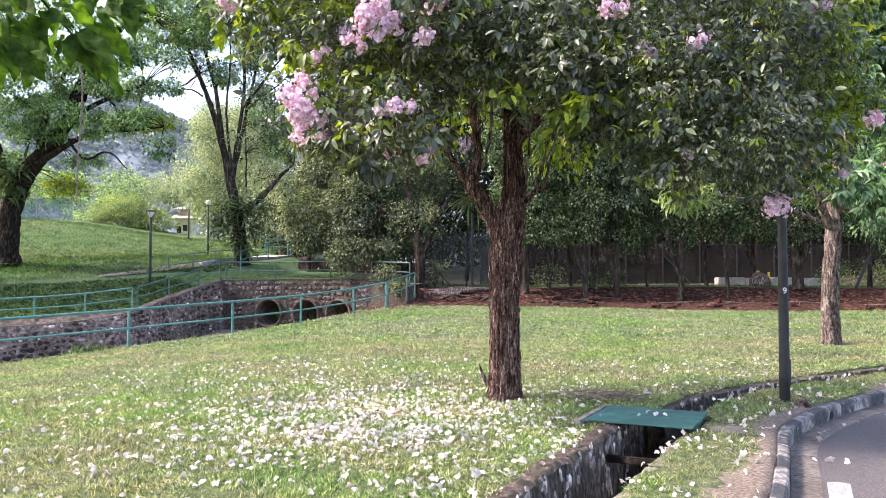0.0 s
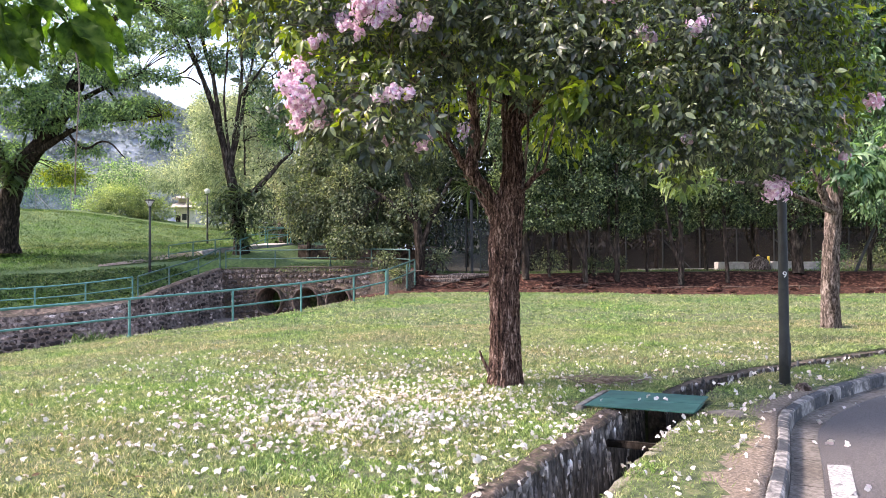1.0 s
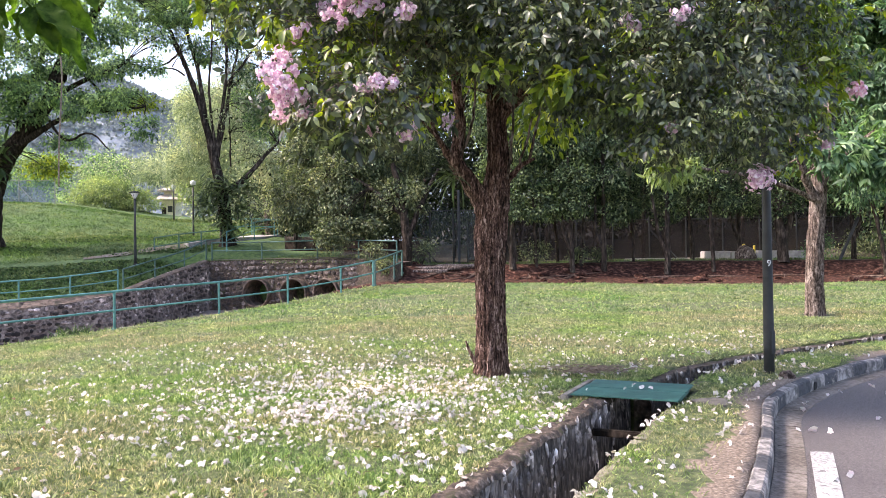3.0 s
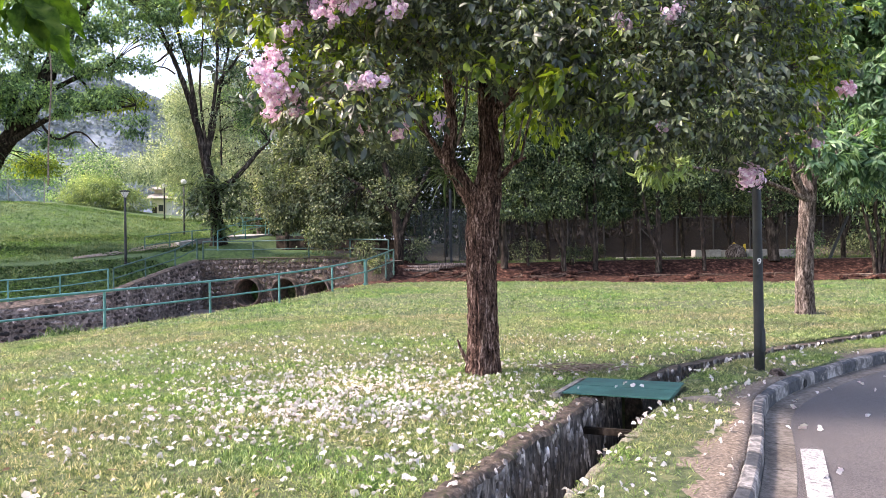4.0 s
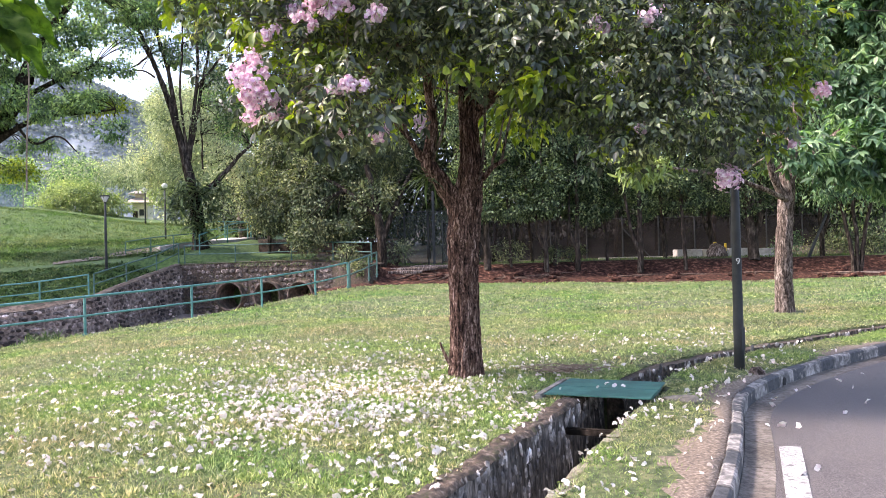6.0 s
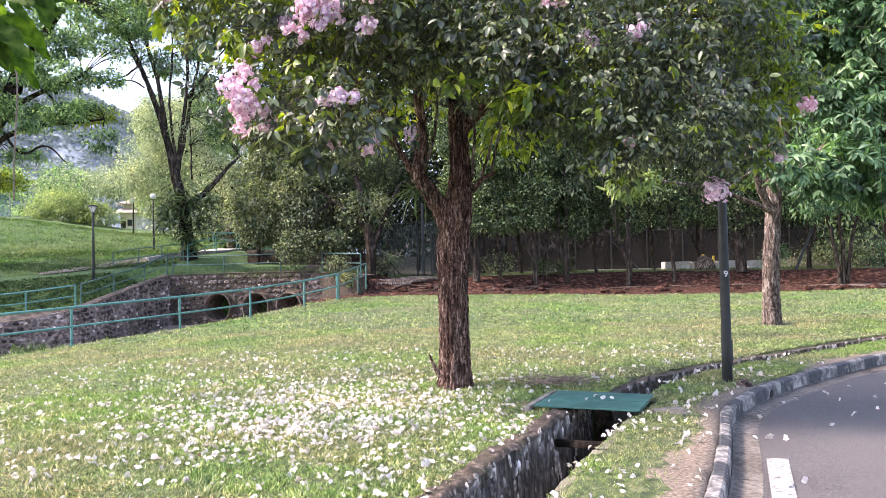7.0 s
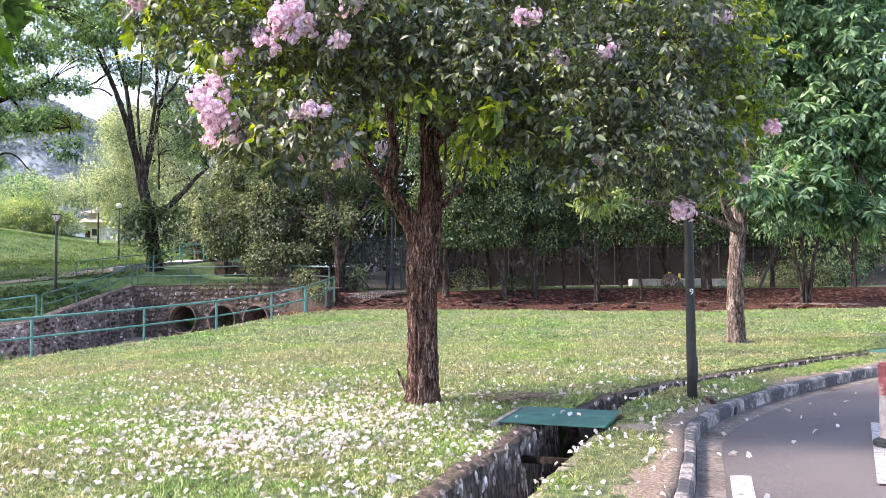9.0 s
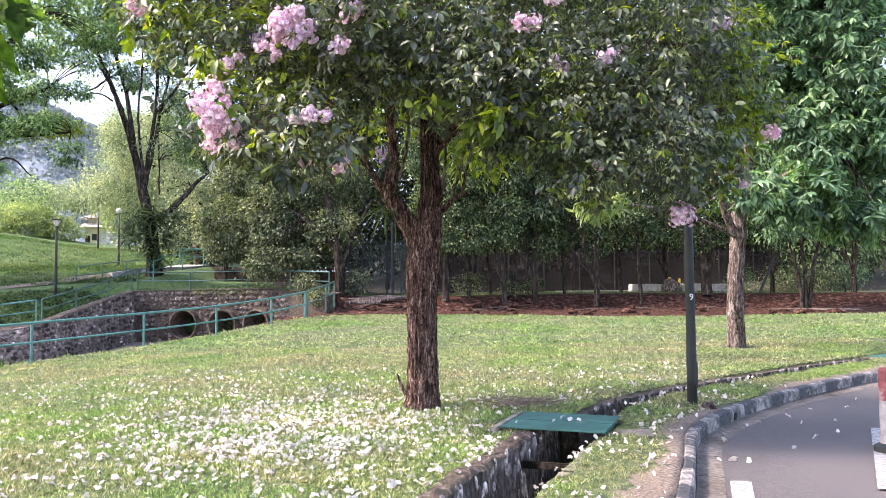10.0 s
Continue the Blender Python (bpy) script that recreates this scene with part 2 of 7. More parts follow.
M_LEAF_BLUE = leafy("cool_feathery_leaf", [(0.0, (0.06, 0.105, 0.075)), (0.5, (0.19, 0.275, 0.18)), (1.0, (0.42, 0.52, 0.29))], (1.6, 1.8, 0.85), 0.5, 0.5, 0.4, 0.35)
M_CLIMBER = leafy("climber_leaf", [(0.0, (0.035, 0.06, 0.035)), (0.6, (0.09, 0.13, 0.07)), (1.0, (0.2, 0.25, 0.14))], (1.5, 1.7, 0.7), 0.45, 0.3, 0.5, 1.5)
M_FERN = leafy("fern_frond", [(0.0, (0.035, 0.065, 0.03)), (1.0, (0.09, 0.14, 0.05))], (1.8, 2.0, 0.7), 0.5, 0.3)
M_GRASS = leafy("grass_blade", [(0.0, (0.13, 0.175, 0.07)), (0.35, (0.235, 0.295, 0.13)), (0.7, (0.40, 0.43, 0.24)), (1.0, (0.64, 0.60, 0.44))], (1.35, 1.35, 1.05), 0.5, 0.3, 0.4, 15.0, 0.5)
M_GRASS_FAR = leafy("green_grass_blade", [(0.0, (0.10, 0.16, 0.08)), (0.35, (0.195, 0.275, 0.145)), (0.7, (0.345, 0.41, 0.26)), (1.0, (0.56, 0.56, 0.43))], (1.35, 1.35, 1.05), 0.5, 0.3, 0.4, 7.0, 0.3)
M_GRASS_DRY = leafy("dry_grass_blade", [(0.0, (0.145, 0.165, 0.085)), (0.35, (0.26, 0.28, 0.15)), (0.7, (0.415, 0.43, 0.275)), (1.0, (0.61, 0.58, 0.45))], (1.35, 1.35, 1.05), 0.5, 0.3, 0.4, 12.0, 0.4)
M_GRASS_HILL = leafy("hill_grass_blade", [(0.0, (0.046, 0.09, 0.036)), (0.5, (0.098, 0.158, 0.064)), (1.0, (0.25, 0.30, 0.14))], (1.3, 1.4, 0.8), 0.5, 0.3, 0.3, 0.9, 0.17)
M_WEED = leafy("broad_lawn_weed", [(0.0, (0.10, 0.155, 0.06)), (0.5, (0.215, 0.28, 0.12)), (1.0, (0.42, 0.46, 0.25))], (1.4, 1.5, 0.7), 0.5, 0.3, 0.4, 3.0)
# Weed colour kept dark so that it also stands for tree shade.
M_CREEPER = leafy("shade_dark_weed", [(0.0, (0.016, 0.038, 0.016)), (0.5, (0.045, 0.085, 0.035)), (1.0, (0.10, 0.16, 0.06))], (1.4, 1.5, 0.7), 0.55, 0.3, 0.3, 1.2)
M_PETAL = leafy("fallen_blossom", [(0.0, (0.66, 0.60, 0.60)), (0.6, (0.80, 0.76, 0.76)), (1.0, (0.78, 0.64, 0.67))], (1.0, 1.0, 1.0), 0.7, 0.25, 0.2)
M_PINK = leafy("pink_blossom", [(0.0, (0.58, 0.32, 0.53)), (0.5, (0.79, 0.57, 0.74)), (1.0, (0.94, 0.86, 0.93))], (1.1, 1.0, 1.1), 0.65, 0.35, 0.2)
M_DRYLEAF = leafy("dry_leaf", [(0.0, (0.055, 0.034, 0.022)), (1.0, (0.22, 0.15, 0.09))], (1.2, 1.0, 0.8), 0.8, 0.15, 0.2)


# ---- building helpers ----
def smooth(a, b, v):
    t = np.clip((np.asarray(v, float) - a) / (b - a), 0, 1)
    return t * t * (3 - 2 * t)


def put_mesh(name, verts, faces, material, parent=None, label="", shade=False):
    """One mesh object from arrays; faces are all of one length, or a list of index lists."""
    me = bpy.data.meshes.new(name)
    if isinstance(faces, np.ndarray):
        k = faces.shape[1]
        me.vertices.add(len(verts))
        me.vertices.foreach_set("co", np.ascontiguousarray(verts, np.float32).ravel())
        me.loops.add(faces.size)
        me.loops.foreach_set("vertex_index", np.ascontiguousarray(faces, np.int32).ravel())
        me.polygons.add(len(faces))
        me.polygons.foreach_set("loop_start", np.arange(0, faces.size, k, dtype=np.int32))
        me.update(calc_edges=True)
    else:
        me.from_pydata([tuple(v) for v in verts], [], faces)
    me.validate()
    me.materials.append(material)
    if shade:
        me.polygons.foreach_set("use_smooth", np.ones(len(me.polygons), bool))
    ob = new(name, me)
    if parent:
        ob.parent = parent
    if label:
        ob["label"] = label
    return ob


class Shape:
    """Gathers pieces into one mesh."""

    def __init__(self):
        self.v, self.f = [], []

    def add(self, v, f):
        k = len(self.v)
        self.v.extend([tuple(p) for p in v])
        self.f.extend([[i + k for i in q] for q in f])
        return self

    def put(self, name, material, parent=None, label="", shade=False):
        return put_mesh(name, self.v, self.f, material, parent, label, shade)


def part(name, bm, material, parent, label=""):
    me = bpy.data.meshes.new(name)
    bm.to_mesh(me)
    bm.free()
    me.materials.append(material)
    ob = new(name, me)
    ob.parent = parent
    if label:
        ob["label"] = label
    return ob


def thing(name, at, label, category, group="", kind="", turn=0.0):
    ob = new(name)
    ob.empty_display_size = 0.2
    ob.matrix_basis = pose(*at, 0, 0, turn)
    return tagged(ob, label, category, group, kind)


def tube(path, radii, sides=8, caps=True, wobble=0.0, rnd=random):
    """Skin round a path."""
    P = [Vector(p) for p in path]
    if isinstance(radii, (int, float)):
        radii = [radii] * len(P)
    v, f = [], []
    side = None
    for i, p in enumerate(P):
        d = (P[min(i + 1, len(P) - 1)] - P[max(i - 1, 0)]).normalized()
        if side is None:
            side = d.cross(Vector((0, 1, 0.3)) if abs(d.y) < 0.8 else Vector((1, 0, 0.2))).normalized()
        side = (side - d * side.dot(d)).normalized()
        up = d.cross(side)
        for k in range(sides):
            a = 2 * math.pi * k / sides
            r = radii[i] * (1 + wobble * rnd.uniform(-1, 1))
            v.append(p + (side * math.cos(a) + up * math.sin(a)) * r)
    for i in range(len(P) - 1):
        for k in range(sides):
            a, b = i * sides + k, i * sides + (k + 1) % sides
            f.append([a, b, b + sides, a + sides])
    if caps:
        f.append(list(range(sides))[::-1])
        f.append(list(range((len(P) - 1) * sides, len(P) * sides)))
    return v, f


def lathe(profile, sides=16):
    """Turned form about z from (radius, height) pairs."""
    v, f = [], []
    for r, z in profile:
        for k in range(sides):
            a = 2 * math.pi * k / sides
            v.append((r * math.cos(a), r * math.sin(a), z))
    for i in range(len(profile) - 1):
        for k in range(sides):
            a, b = i * sides + k, i * sides + (k + 1) % sides
            f.append([a, b, b + sides, a + sides])
    f.append(list(range(sides))[::-1])
    f.append(list(range((len(profile) - 1) * sides, len(profile) * sides)))
    return v, f


def box(cx, cy, cz, sx, sy, sz, bevel=0.0):
    bm = bmesh.new()
    bmesh.ops.create_cube(bm, size=1, matrix=Matrix.Translation((cx, cy, cz)) @ Matrix.Diagonal((sx, sy, sz, 1)))
    if bevel:
        bmesh.ops.bevel(bm, geom=bm.edges[:], offset=bevel, segments=2, affect="EDGES")
    return bm


def along(poly, step):
    """Points at even steps along a polyline, with the direction there."""
    poly = [np.array(p, float) for p in poly]
    out, left = [], 0.0
    for a, b in zip(poly, poly[1:]):
        n = np.linalg.norm(b - a)
        s = left
        while s < n:
            out.append((a + (b - a) * s / n, (b - a) / n))
            s += step
        left = s - n
    return out


def rounded(poly, rounds=2):
    """Corner cutting: a softer line through the same course."""
    poly = [np.array(p, float) for p in poly]
    for _ in range(rounds):
        q = [poly[0]]
        for a, b in zip(poly, poly[1:]):
            q += [a * 0.75 + b * 0.25, a * 0.25 + b * 0.75]
        poly = q + [poly[-1]]
    return poly


def off_line(X, Y, poly):
    """Signed distance from a polyline: positive to its left."""
    best = np.full(X.shape, 1e9)
    sign = np.ones(X.shape)
    for (ax, ay), (bx, by) in zip(poly, poly[1:]):
        dx, dy = bx - ax, by - ay
        t = np.clip(((X - ax) * dx + (Y - ay) * dy) / (dx * dx + dy * dy), 0, 1)
        d = np.hypot(X - ax - t * dx, Y - ay - t * dy)
        s = np.where(dx * (Y - ay) - dy * (X - ax) >= 0, 1.0, -1.0)
        take = d < best
        best, sign = np.where(take, d, best), np.where(take, s, sign)
    return best * sign


def inside(X, Y, poly):
    """Whether points lie in a polygon."""
    c = np.zeros(X.shape, bool)
    for (ax, ay), (bx, by) in zip(poly, poly[1:] + poly[:1]):
        cross = (ay > Y) != (by > Y)
        c ^= cross & (X < (bx - ax) * (Y - ay) / (by - ay + 1e-12) + ax)
    return c


# ---- the lie of the land ----
KERB = [tuple(p) for p in rounded([(-5.6, -11.0), (-2.4, -4.5), (0.2, 1.2), (1.3, 3.7), (2.4, 5.85), (2.95, 7.05), (3.5, 8.35), (4.0, 9.1), (4.6, 9.8), (5.4, 10.6), (6.5, 11.55),
                                   (7.8, 12.55), (9.4, 13.65), (12.5, 15.4), (17.0, 17.2), (26.0, 19.6)], 2)]
DRAIN = [tuple(p) for p in rounded([(-7.2, -11.0), (-4.3, -4.6), (-1.6, 1.0), (-0.35, 3.3), (0.63, 5.3), (1.0, 6.08), (1.47, 7.0), (1.92, 7.85), (2.4, 8.75), (2.85, 9.85), (3.65, 10.92),
                                    (5.1, 12.15), (6.67, 13.25), (8.7, 14.75), (10.3, 15.65), (12.5, 16.7), (17.0, 18.6), (26, 21.2)], 2)]
DRAIN_HALF = 0.31
CANAL_RIGHT = [(-16.5, 9.5), (-10.7, 17.2), (-8.5, 20.4), (-6.6, 23.1), (-5.15, 25.8), (-3.85, 29.2), (-2.6, 31.9), (-1.75, 35.0)]
CANAL_LEFT = [(-34.0, 22.0), (-24.5, 26.6), (-16.4, 31.3), (-14.7, 32.4), (-13.2, 33.9), (-12.65, 36.4), (-11.95, 38.6), (-11.3, 40.6)]
CANAL = CANAL_RIGHT + [(-3.3, 37.1), (-5.4, 38.6), (-8.4, 39.8)] + CANAL_LEFT[::-1]


# line where the lawn ends and the bare earth of the bank begins
TOE = ([-2, 2, 6, 9, 13, 20, 30], [34.8, 34.6, 33.4, 32.0, 31.4, 31.0, 30.5])


def land(X, Y):
    """Height of the ground."""
    X, Y = np.asarray(X, float), np.asarray(Y, float)
    lawn = 0.34 * smooth(12, 38, Y) - 0.06 * np.clip(-X - 3.1, 0, 8) * smooth(6, 16, Y) + 0.22 * smooth(28, 33, Y) * smooth(0, -3, X)
    foot = np.interp(X, [-2, 10, 20, 30], [35.2, 36.3, 34.5, 33.0])
    toe = np.interp(X, *TOE)
    lawn = lawn + 0.12 * smooth(toe, foot + 0.2, Y) + 0.66 * smooth(0, 1.9, Y - foot) + 0.10 * np.clip(Y - foot - 12, 0, 60) * smooth(-4, 2, X) + 0.16 * np.clip(Y - 42, 0, 30) * smooth(17, 24, X)
    hill = np.interp(Y, [20, 27, 31, 34, 39, 44, 54, 62, 72, 100, 400], [-1.0, -0.6, -0.15, 0.3, 1.4, 2.2, 3.5, 5.3, 6.0, 5.5, 4.0])
    hill = hill + 0.9 * smooth(-16, -32, X) * smooth(44, 62, Y)
    hill = hill - 0.95 * smooth(-37, -20, X) * smooth(46, 62, Y)
    # the bank along the left of the canal climbs to the bridge
    bank = np.interp(X, [-26, -16.4, -14.7, -13.2, -12.4, -11.6, -11.0], [-0.5, -0.10, 0.03, 0.28, 0.75, 1.30, 1.55])
    near = np.abs(off_line(X, Y, CANAL_LEFT))
    hill = np.where(X < -11.0, hill + (bank - hill) * smooth(3.0, 0.3, near), hill)
    terrace = np.where(Y > 36, np.interp(Y, [36, 41, 52, 60], [1.2, 1.5, 2.3, 2.6]), lawn)
    behind = terrace + (lawn - terrace) * smooth(-3, 1, X)
    left = smooth(-10.2, -13.0, X)
    z = behind + (hill - behind) * left
    ramp_z = np.interp(Y, [41.5, 42.5, 43.6, 46.5, 51, 56, 60], [1.7, 1.86, 2.02, 2.6, 2.94, 3.0, 3.0])
    z = z + (np.maximum(z, ramp_z) - z) * smooth(3.2, 1.5, np.abs(X + 11.4)) * smooth(41.5, 42.5, Y)
    right_of_canal = off_line(X, Y, CANAL_RIGHT) < 0
    lawn_side = right_of_canal & (Y < 35.5)
    z = np.where(lawn_side, lawn, z)
    z = z + 0.012 * np.sin(X * 1.7 + np.sin(Y * 0.9)) * np.sin(Y * 1.3) + 0.03 * np.sin(X * 0.31 + 1) * np.sin(Y * 0.27) * smooth(12, 20, Y)
    return z


def land_at(x, y):
    return float(land(np.array([x]), np.array([y]))[0])


def sheet(X, Y):
    z = land(X, Y)
    edge = np.minimum(np.abs(off_line(X, Y, CANAL_LEFT)), np.abs(off_line(X, Y, [(-11.3, 40.6), (-8.4, 39.8), (-5.4, 38.6), (-3.3, 37.1), (-1.75, 35.0)])))
    head = np.abs(off_line(X, Y, [(-11.3, 40.6), (-8.4, 39.8), (-5.4, 38.6), (-3.3, 37.1), (-1.75, 35.0)]))
    z = np.where(inside(X, Y, CANAL) | (edge < 0.4) | (head < 0.95) & (X < -3.6), -2.75, z)
    side = off_line(X, Y, DRAIN)
    z = np.where((side > -DRAIN_HALF - 0.09) & (side < np.where(Y > 9.55, DRAIN_HALF - 0.1, DRAIN_HALF + 0.09)) & (Y > -10.8), -1.0, z)
    k = off_line(X, Y, KERB)
    z = np.where((k < -0.02) & (k > -9.0) & (Y > -11) & (X > -6), np.minimum(z, -0.32), z)
    return z


def spaced(*stretches):
    out = []
    for a, b, n in stretches:
        out += list(np.linspace(a, b, n, endpoint=False))
    return np.array(out + [stretches[-1][1]])


def litter_edge(x, y):
    """Red earth strewn along the end of the canal's lawn side."""
    o = off_line(x, y, CANAL_RIGHT)
    return (o < 0) & (o > -(0.15 + 0.2 * (y - 28.3) + 0.15 * np.sin(x * 5 + y * 3))) & (y > 28.3) & (y < 36)


def build_ground():
    xs = spaced((-2500, -200, 10), (-200, -40, 24), (-40, -19, 42), (-19, -7.5, 62), (-7.5, 12.2, 250), (12.2, 30, 70), (30, 200, 26), (200, 2500, 10))
    ys = spaced((-600, -20, 10), (-20, -12, 8), (-12, 2, 50), (2, 17, 170), (17, 43, 130), (43, 80, 74), (80, 300, 30), (300, 3000, 12))
    X, Y = np.meshgrid(xs, ys)
    v = np.stack([X, Y, sheet(X, Y)], -1).reshape(-1, 3)
    nx, ny = len(xs), len(ys)
    i = np.arange(nx * ny).reshape(ny, nx)
    f = np.stack([i[:-1, :-1], i[:-1, 1:], i[1:, 1:], i[1:, :-1]], -1).reshape(-1, 4)
    ob = put_mesh("ground", v, f, M_GROUND, shade=True)
    me = ob.data
    me.materials.append(M_EARTH)
    me.materials.append(M_DIRT)
    me.materials.append(M_SHADED_LITTER)
    me.materials.append(M_HILL_SOIL)
    c = v[f].mean(1)
    foot = np.interp(c[:, 0], [-2, 10, 20, 30], [35.2, 36.3, 34.5, 33.0])
    toe = np.interp(c[:, 0], *TOE)
    ragged = 0.35 * np.sin(c[:, 0] * 2.1) + 0.3 * np.sin(c[:, 0] * 0.7 + 2)
    idx = np.zeros(len(f), np.int32)
    idx[(c[:, 1] > toe - 0.25 + ragged) & (c[:, 1] < foot + 2.0) & (c[:, 0] > -2.8) & (c[:, 0] < 45)] = 1
    # ground under the wood takes the shade-darkened litter
    idx[(c[:, 1] > foot + 7.0 + ragged) & (c[:, 1] < 110) & (c[:, 0] > -6) & (c[:, 0] < 60)] = 3
    idx[(c[:, 0] < -10.5) & (off_line(c[:, 0], c[:, 1], CANAL_LEFT) > 0.3) | (c[:, 0] < -5) & (c[:, 1] > 40.5)] = 4
    k = off_line(c[:, 0], c[:, 1], KERB)
    wave = 0.10 * np.sin(c[:, 1] * 2.3) + 0.06 * np.sin(c[:, 1] * 7.1 + c[:, 0] * 5)
    idx[(k > -0.2) & (k < 0.25 + wave + 0.06 * smooth(8, 6, c[:, 1]) - 0.3 * smooth(9.6, 10.6, c[:, 1]) + 0.3 * smooth(10.9, 12.0, c[:, 1])) & (c[:, 1] < 30)] = 2
    idx[litter_edge(c[:, 0], c[:, 1])] = 1
    me.polygons.foreach_set("material_index", idx)
    return tagged(ob, "grassy park ground with worn dirt and red earth", "ground", kind="structure")


ground = build_ground()


# ---- road, kerb and gutter ----
def strip(poly, a, b, za, zb, lift=0.0):
    """A ribbon beside a polyline, from offset a to offset b to its right."""
    v, f = [], []
    for i, p in enumerate(poly):
        q, r = poly[max(i - 1, 0)], poly[min(i + 1, len(poly) - 1)]
        d = np.array([r[0] - q[0], r[1] - q[1]])
        d /= np.linalg.norm(d)
        n = np.array([d[1], -d[0]])
        v += [(p[0] + n[0] * a, p[1] + n[1] * a, za + lift), (p[0] + n[0] * b, p[1] + n[1] * b, zb + lift)]
        if i:
            k = 2 * i
            f.append([k - 2, k - 1, k + 1, k])
    return v, f


ROAD_Z = -0.17
road = Shape().add(*strip(KERB, 0.1, 8.5, ROAD_Z, ROAD_Z + 0.08)).put("road", M_ASPHALT)
tagged(road, "grey asphalt road curving past the grass verge", "road", kind="structure")
gutter = tagged(new("gutter"), "stained concrete gutter along the kerb", "gutter", kind="structure")
marks = along(KERB, 0.02)


def slab_run(start, end, a, b, z0, z1, drop=0.3, bulge=0.0):
    """A block that follows the kerb line from one distance along it to another."""
    pts = [marks[min(int(s / 0.02), len(marks) - 1)] for s in np.linspace(start, end, 4)]
    bm = bmesh.new()
    rows = []
    c = 0.018
    for p, d in pts:
        n = np.array([d[1], -d[0]])
        ring = [(a, z0 - drop), (a, z0 - c), (a + c, z0), (b - c, z1), (b, z1 - c), (b + 0.01, z1 - drop)]
        rows.append([bm.verts.new((*(p + n * o), z)) for o, z in ring])
    for r, s in zip(rows, rows[1:]):
        for k in range(len(r)):
            bm.faces.new((r[k], r[(k + 1) % len(r)], s[(k + 1) % len(r)], s[k]))
    bm.faces.new(rows[0][::-1])
    bm.faces.new(rows[-1])
    bmesh.ops.recalc_face_normals(bm, faces=bm.faces[:])
    return bm


kerb = tagged(new("kerb"), "kerb of concrete blocks painted worn black and white", "kerb", kind="structure")
rnd = random.Random(4)
s, k = 0.3, 1
while s < 33.0:
    long = 0.52 + rnd.uniform(-0.03, 0.03)
    lift = rnd.uniform(-0.006, 0.006)
    part("kerb_block", slab_run(s + 0.008, s + long - 0.008, 0.0 + rnd.uniform(-0.008, 0.008), 0.108, 0.01 + lift, 0.0 + lift, 0.4), M_KERB_WHITE if k % 2 else M_KERB_DARK, kerb)
    part("mortar_joint", slab_run(s + long - 0.022, s + long + 0.022, -0.003, 0.110, 0.012, 0.002, 0.38), M_KERB_WHITE, kerb)
    s += long
    k += 1
s = 0.3
while s < 33.0:
    part("gutter_slab", slab_run(s + 0.004, s + 0.9 - 0.004, 0.112, 0.375, ROAD_Z + 0.012, ROAD_Z + 0.006, 0.1), M_GUTTER, gutter)
    s += 0.9
# round outlet: a flat disc on the kerb face, coloured as a dark hole
hole_at = min(marks, key=lambda q: (q[0][0] - 4.66) ** 2 + (q[0][1] - 9.95) ** 2)
hn = np.array([hole_at[1][1], -hole_at[1][0]])
hq = hole_at[0] + hn * 0.108
M_HOLE = surface("outlet_dark", [(0.3, (0.004, 0.004, 0.004)), (0.7, (0.01, 0.009, 0.009))], 5, rough=0.9, bump=0.2)
hv, hf = lathe([(0.055, -0.02), (0.055, 0.012)], 18)
hm = Vector((hn[0], hn[1], 0)).to_track_quat("Z", "Y").to_matrix()
Shape().add([hm @ Vector(p) + Vector((hq[0], hq[1], ROAD_Z + 0.065)) for p in hv], hf).put("outlet", M_HOLE, kerb, "black disc painted as the dark of a round drain outlet")
# pale line where the kerb meets the gutter
tagged(Shape().add(*strip(KERB, 0.118, 0.14, ROAD_Z + 0.022, ROAD_Z + 0.018)).put("trim", M_GUTTER), "thin pale cement line at the foot of the kerb", "trim", kind="structure")


def quad_mark(name, corners, label):
    bm = bmesh.new()
    top = [bm.verts.new((x, y, ROAD_Z + 0.004 + 0.0095 * 1.0 + z)) for x, y, z in corners]
    bm.faces.new(top)
    bmesh.ops.subdivide_edges(bm, edges=bm.edges[:], cuts=4, use_grid_fill=True)
    ob = part(name, bm, M_ROADPAINT, None)
    return tagged(ob, label, "road marking", kind="structure")


quad_mark("road_marking", [(2.36, 4.75, 0), (2.53, 4.72, 0), (3.48, 6.83, 0.0), (3.30, 6.87, 0)], "worn white dash painted on the asphalt")
quad_mark("road_marking", [(4.35, 6.35, 0.02), (4.75, 6.3, 0.02), (6.25, 8.95, 0.02), (6.08, 9.0, 0.02)], "white edge line painted on the asphalt")


# ---- the stone-lined roadside drain ----
def rubble(seed, sub=1):
    """A knobbly stone about one metre across, to be scaled."""
    r = random.Random(seed)
    bm = bmesh.new()
    bmesh.ops.create_icosphere(bm, subdivisions=sub, radius=0.5)
    for v in bm.verts:
        v.co *= r.uniform(0.8, 1.12)
        v.co.x = max(-0.42, min(0.42, v.co.x))
        v.co.z = max(-0.42, min(0.42, v.co.z))
    me = bpy.data.meshes.new("stone")
    bm.to_mesh(me)
    bm.free()
    me.materials.append(M_STONE)
    return me


STONES = [rubble(i) for i in range(14)]


def stone(parent, at, along_dir, out_dir, w, h, d, r, kinds=STONES):
    ob = new("stone", r.choice(kinds))
    x = Vector(along_dir).normalized()
    y = Vector(out_dir).normalized()
    z = x.cross(y)
    m = Matrix((x, y, z)).transposed().to_4x4()
    ob.matrix_basis = Matrix.Translation(at) @ m @ pose(0, 0, 0, 0, r.uniform(-25, 25), 0) @ Matrix.Diagonal((w, d, h, 1))
    ob.parent = parent
    return ob


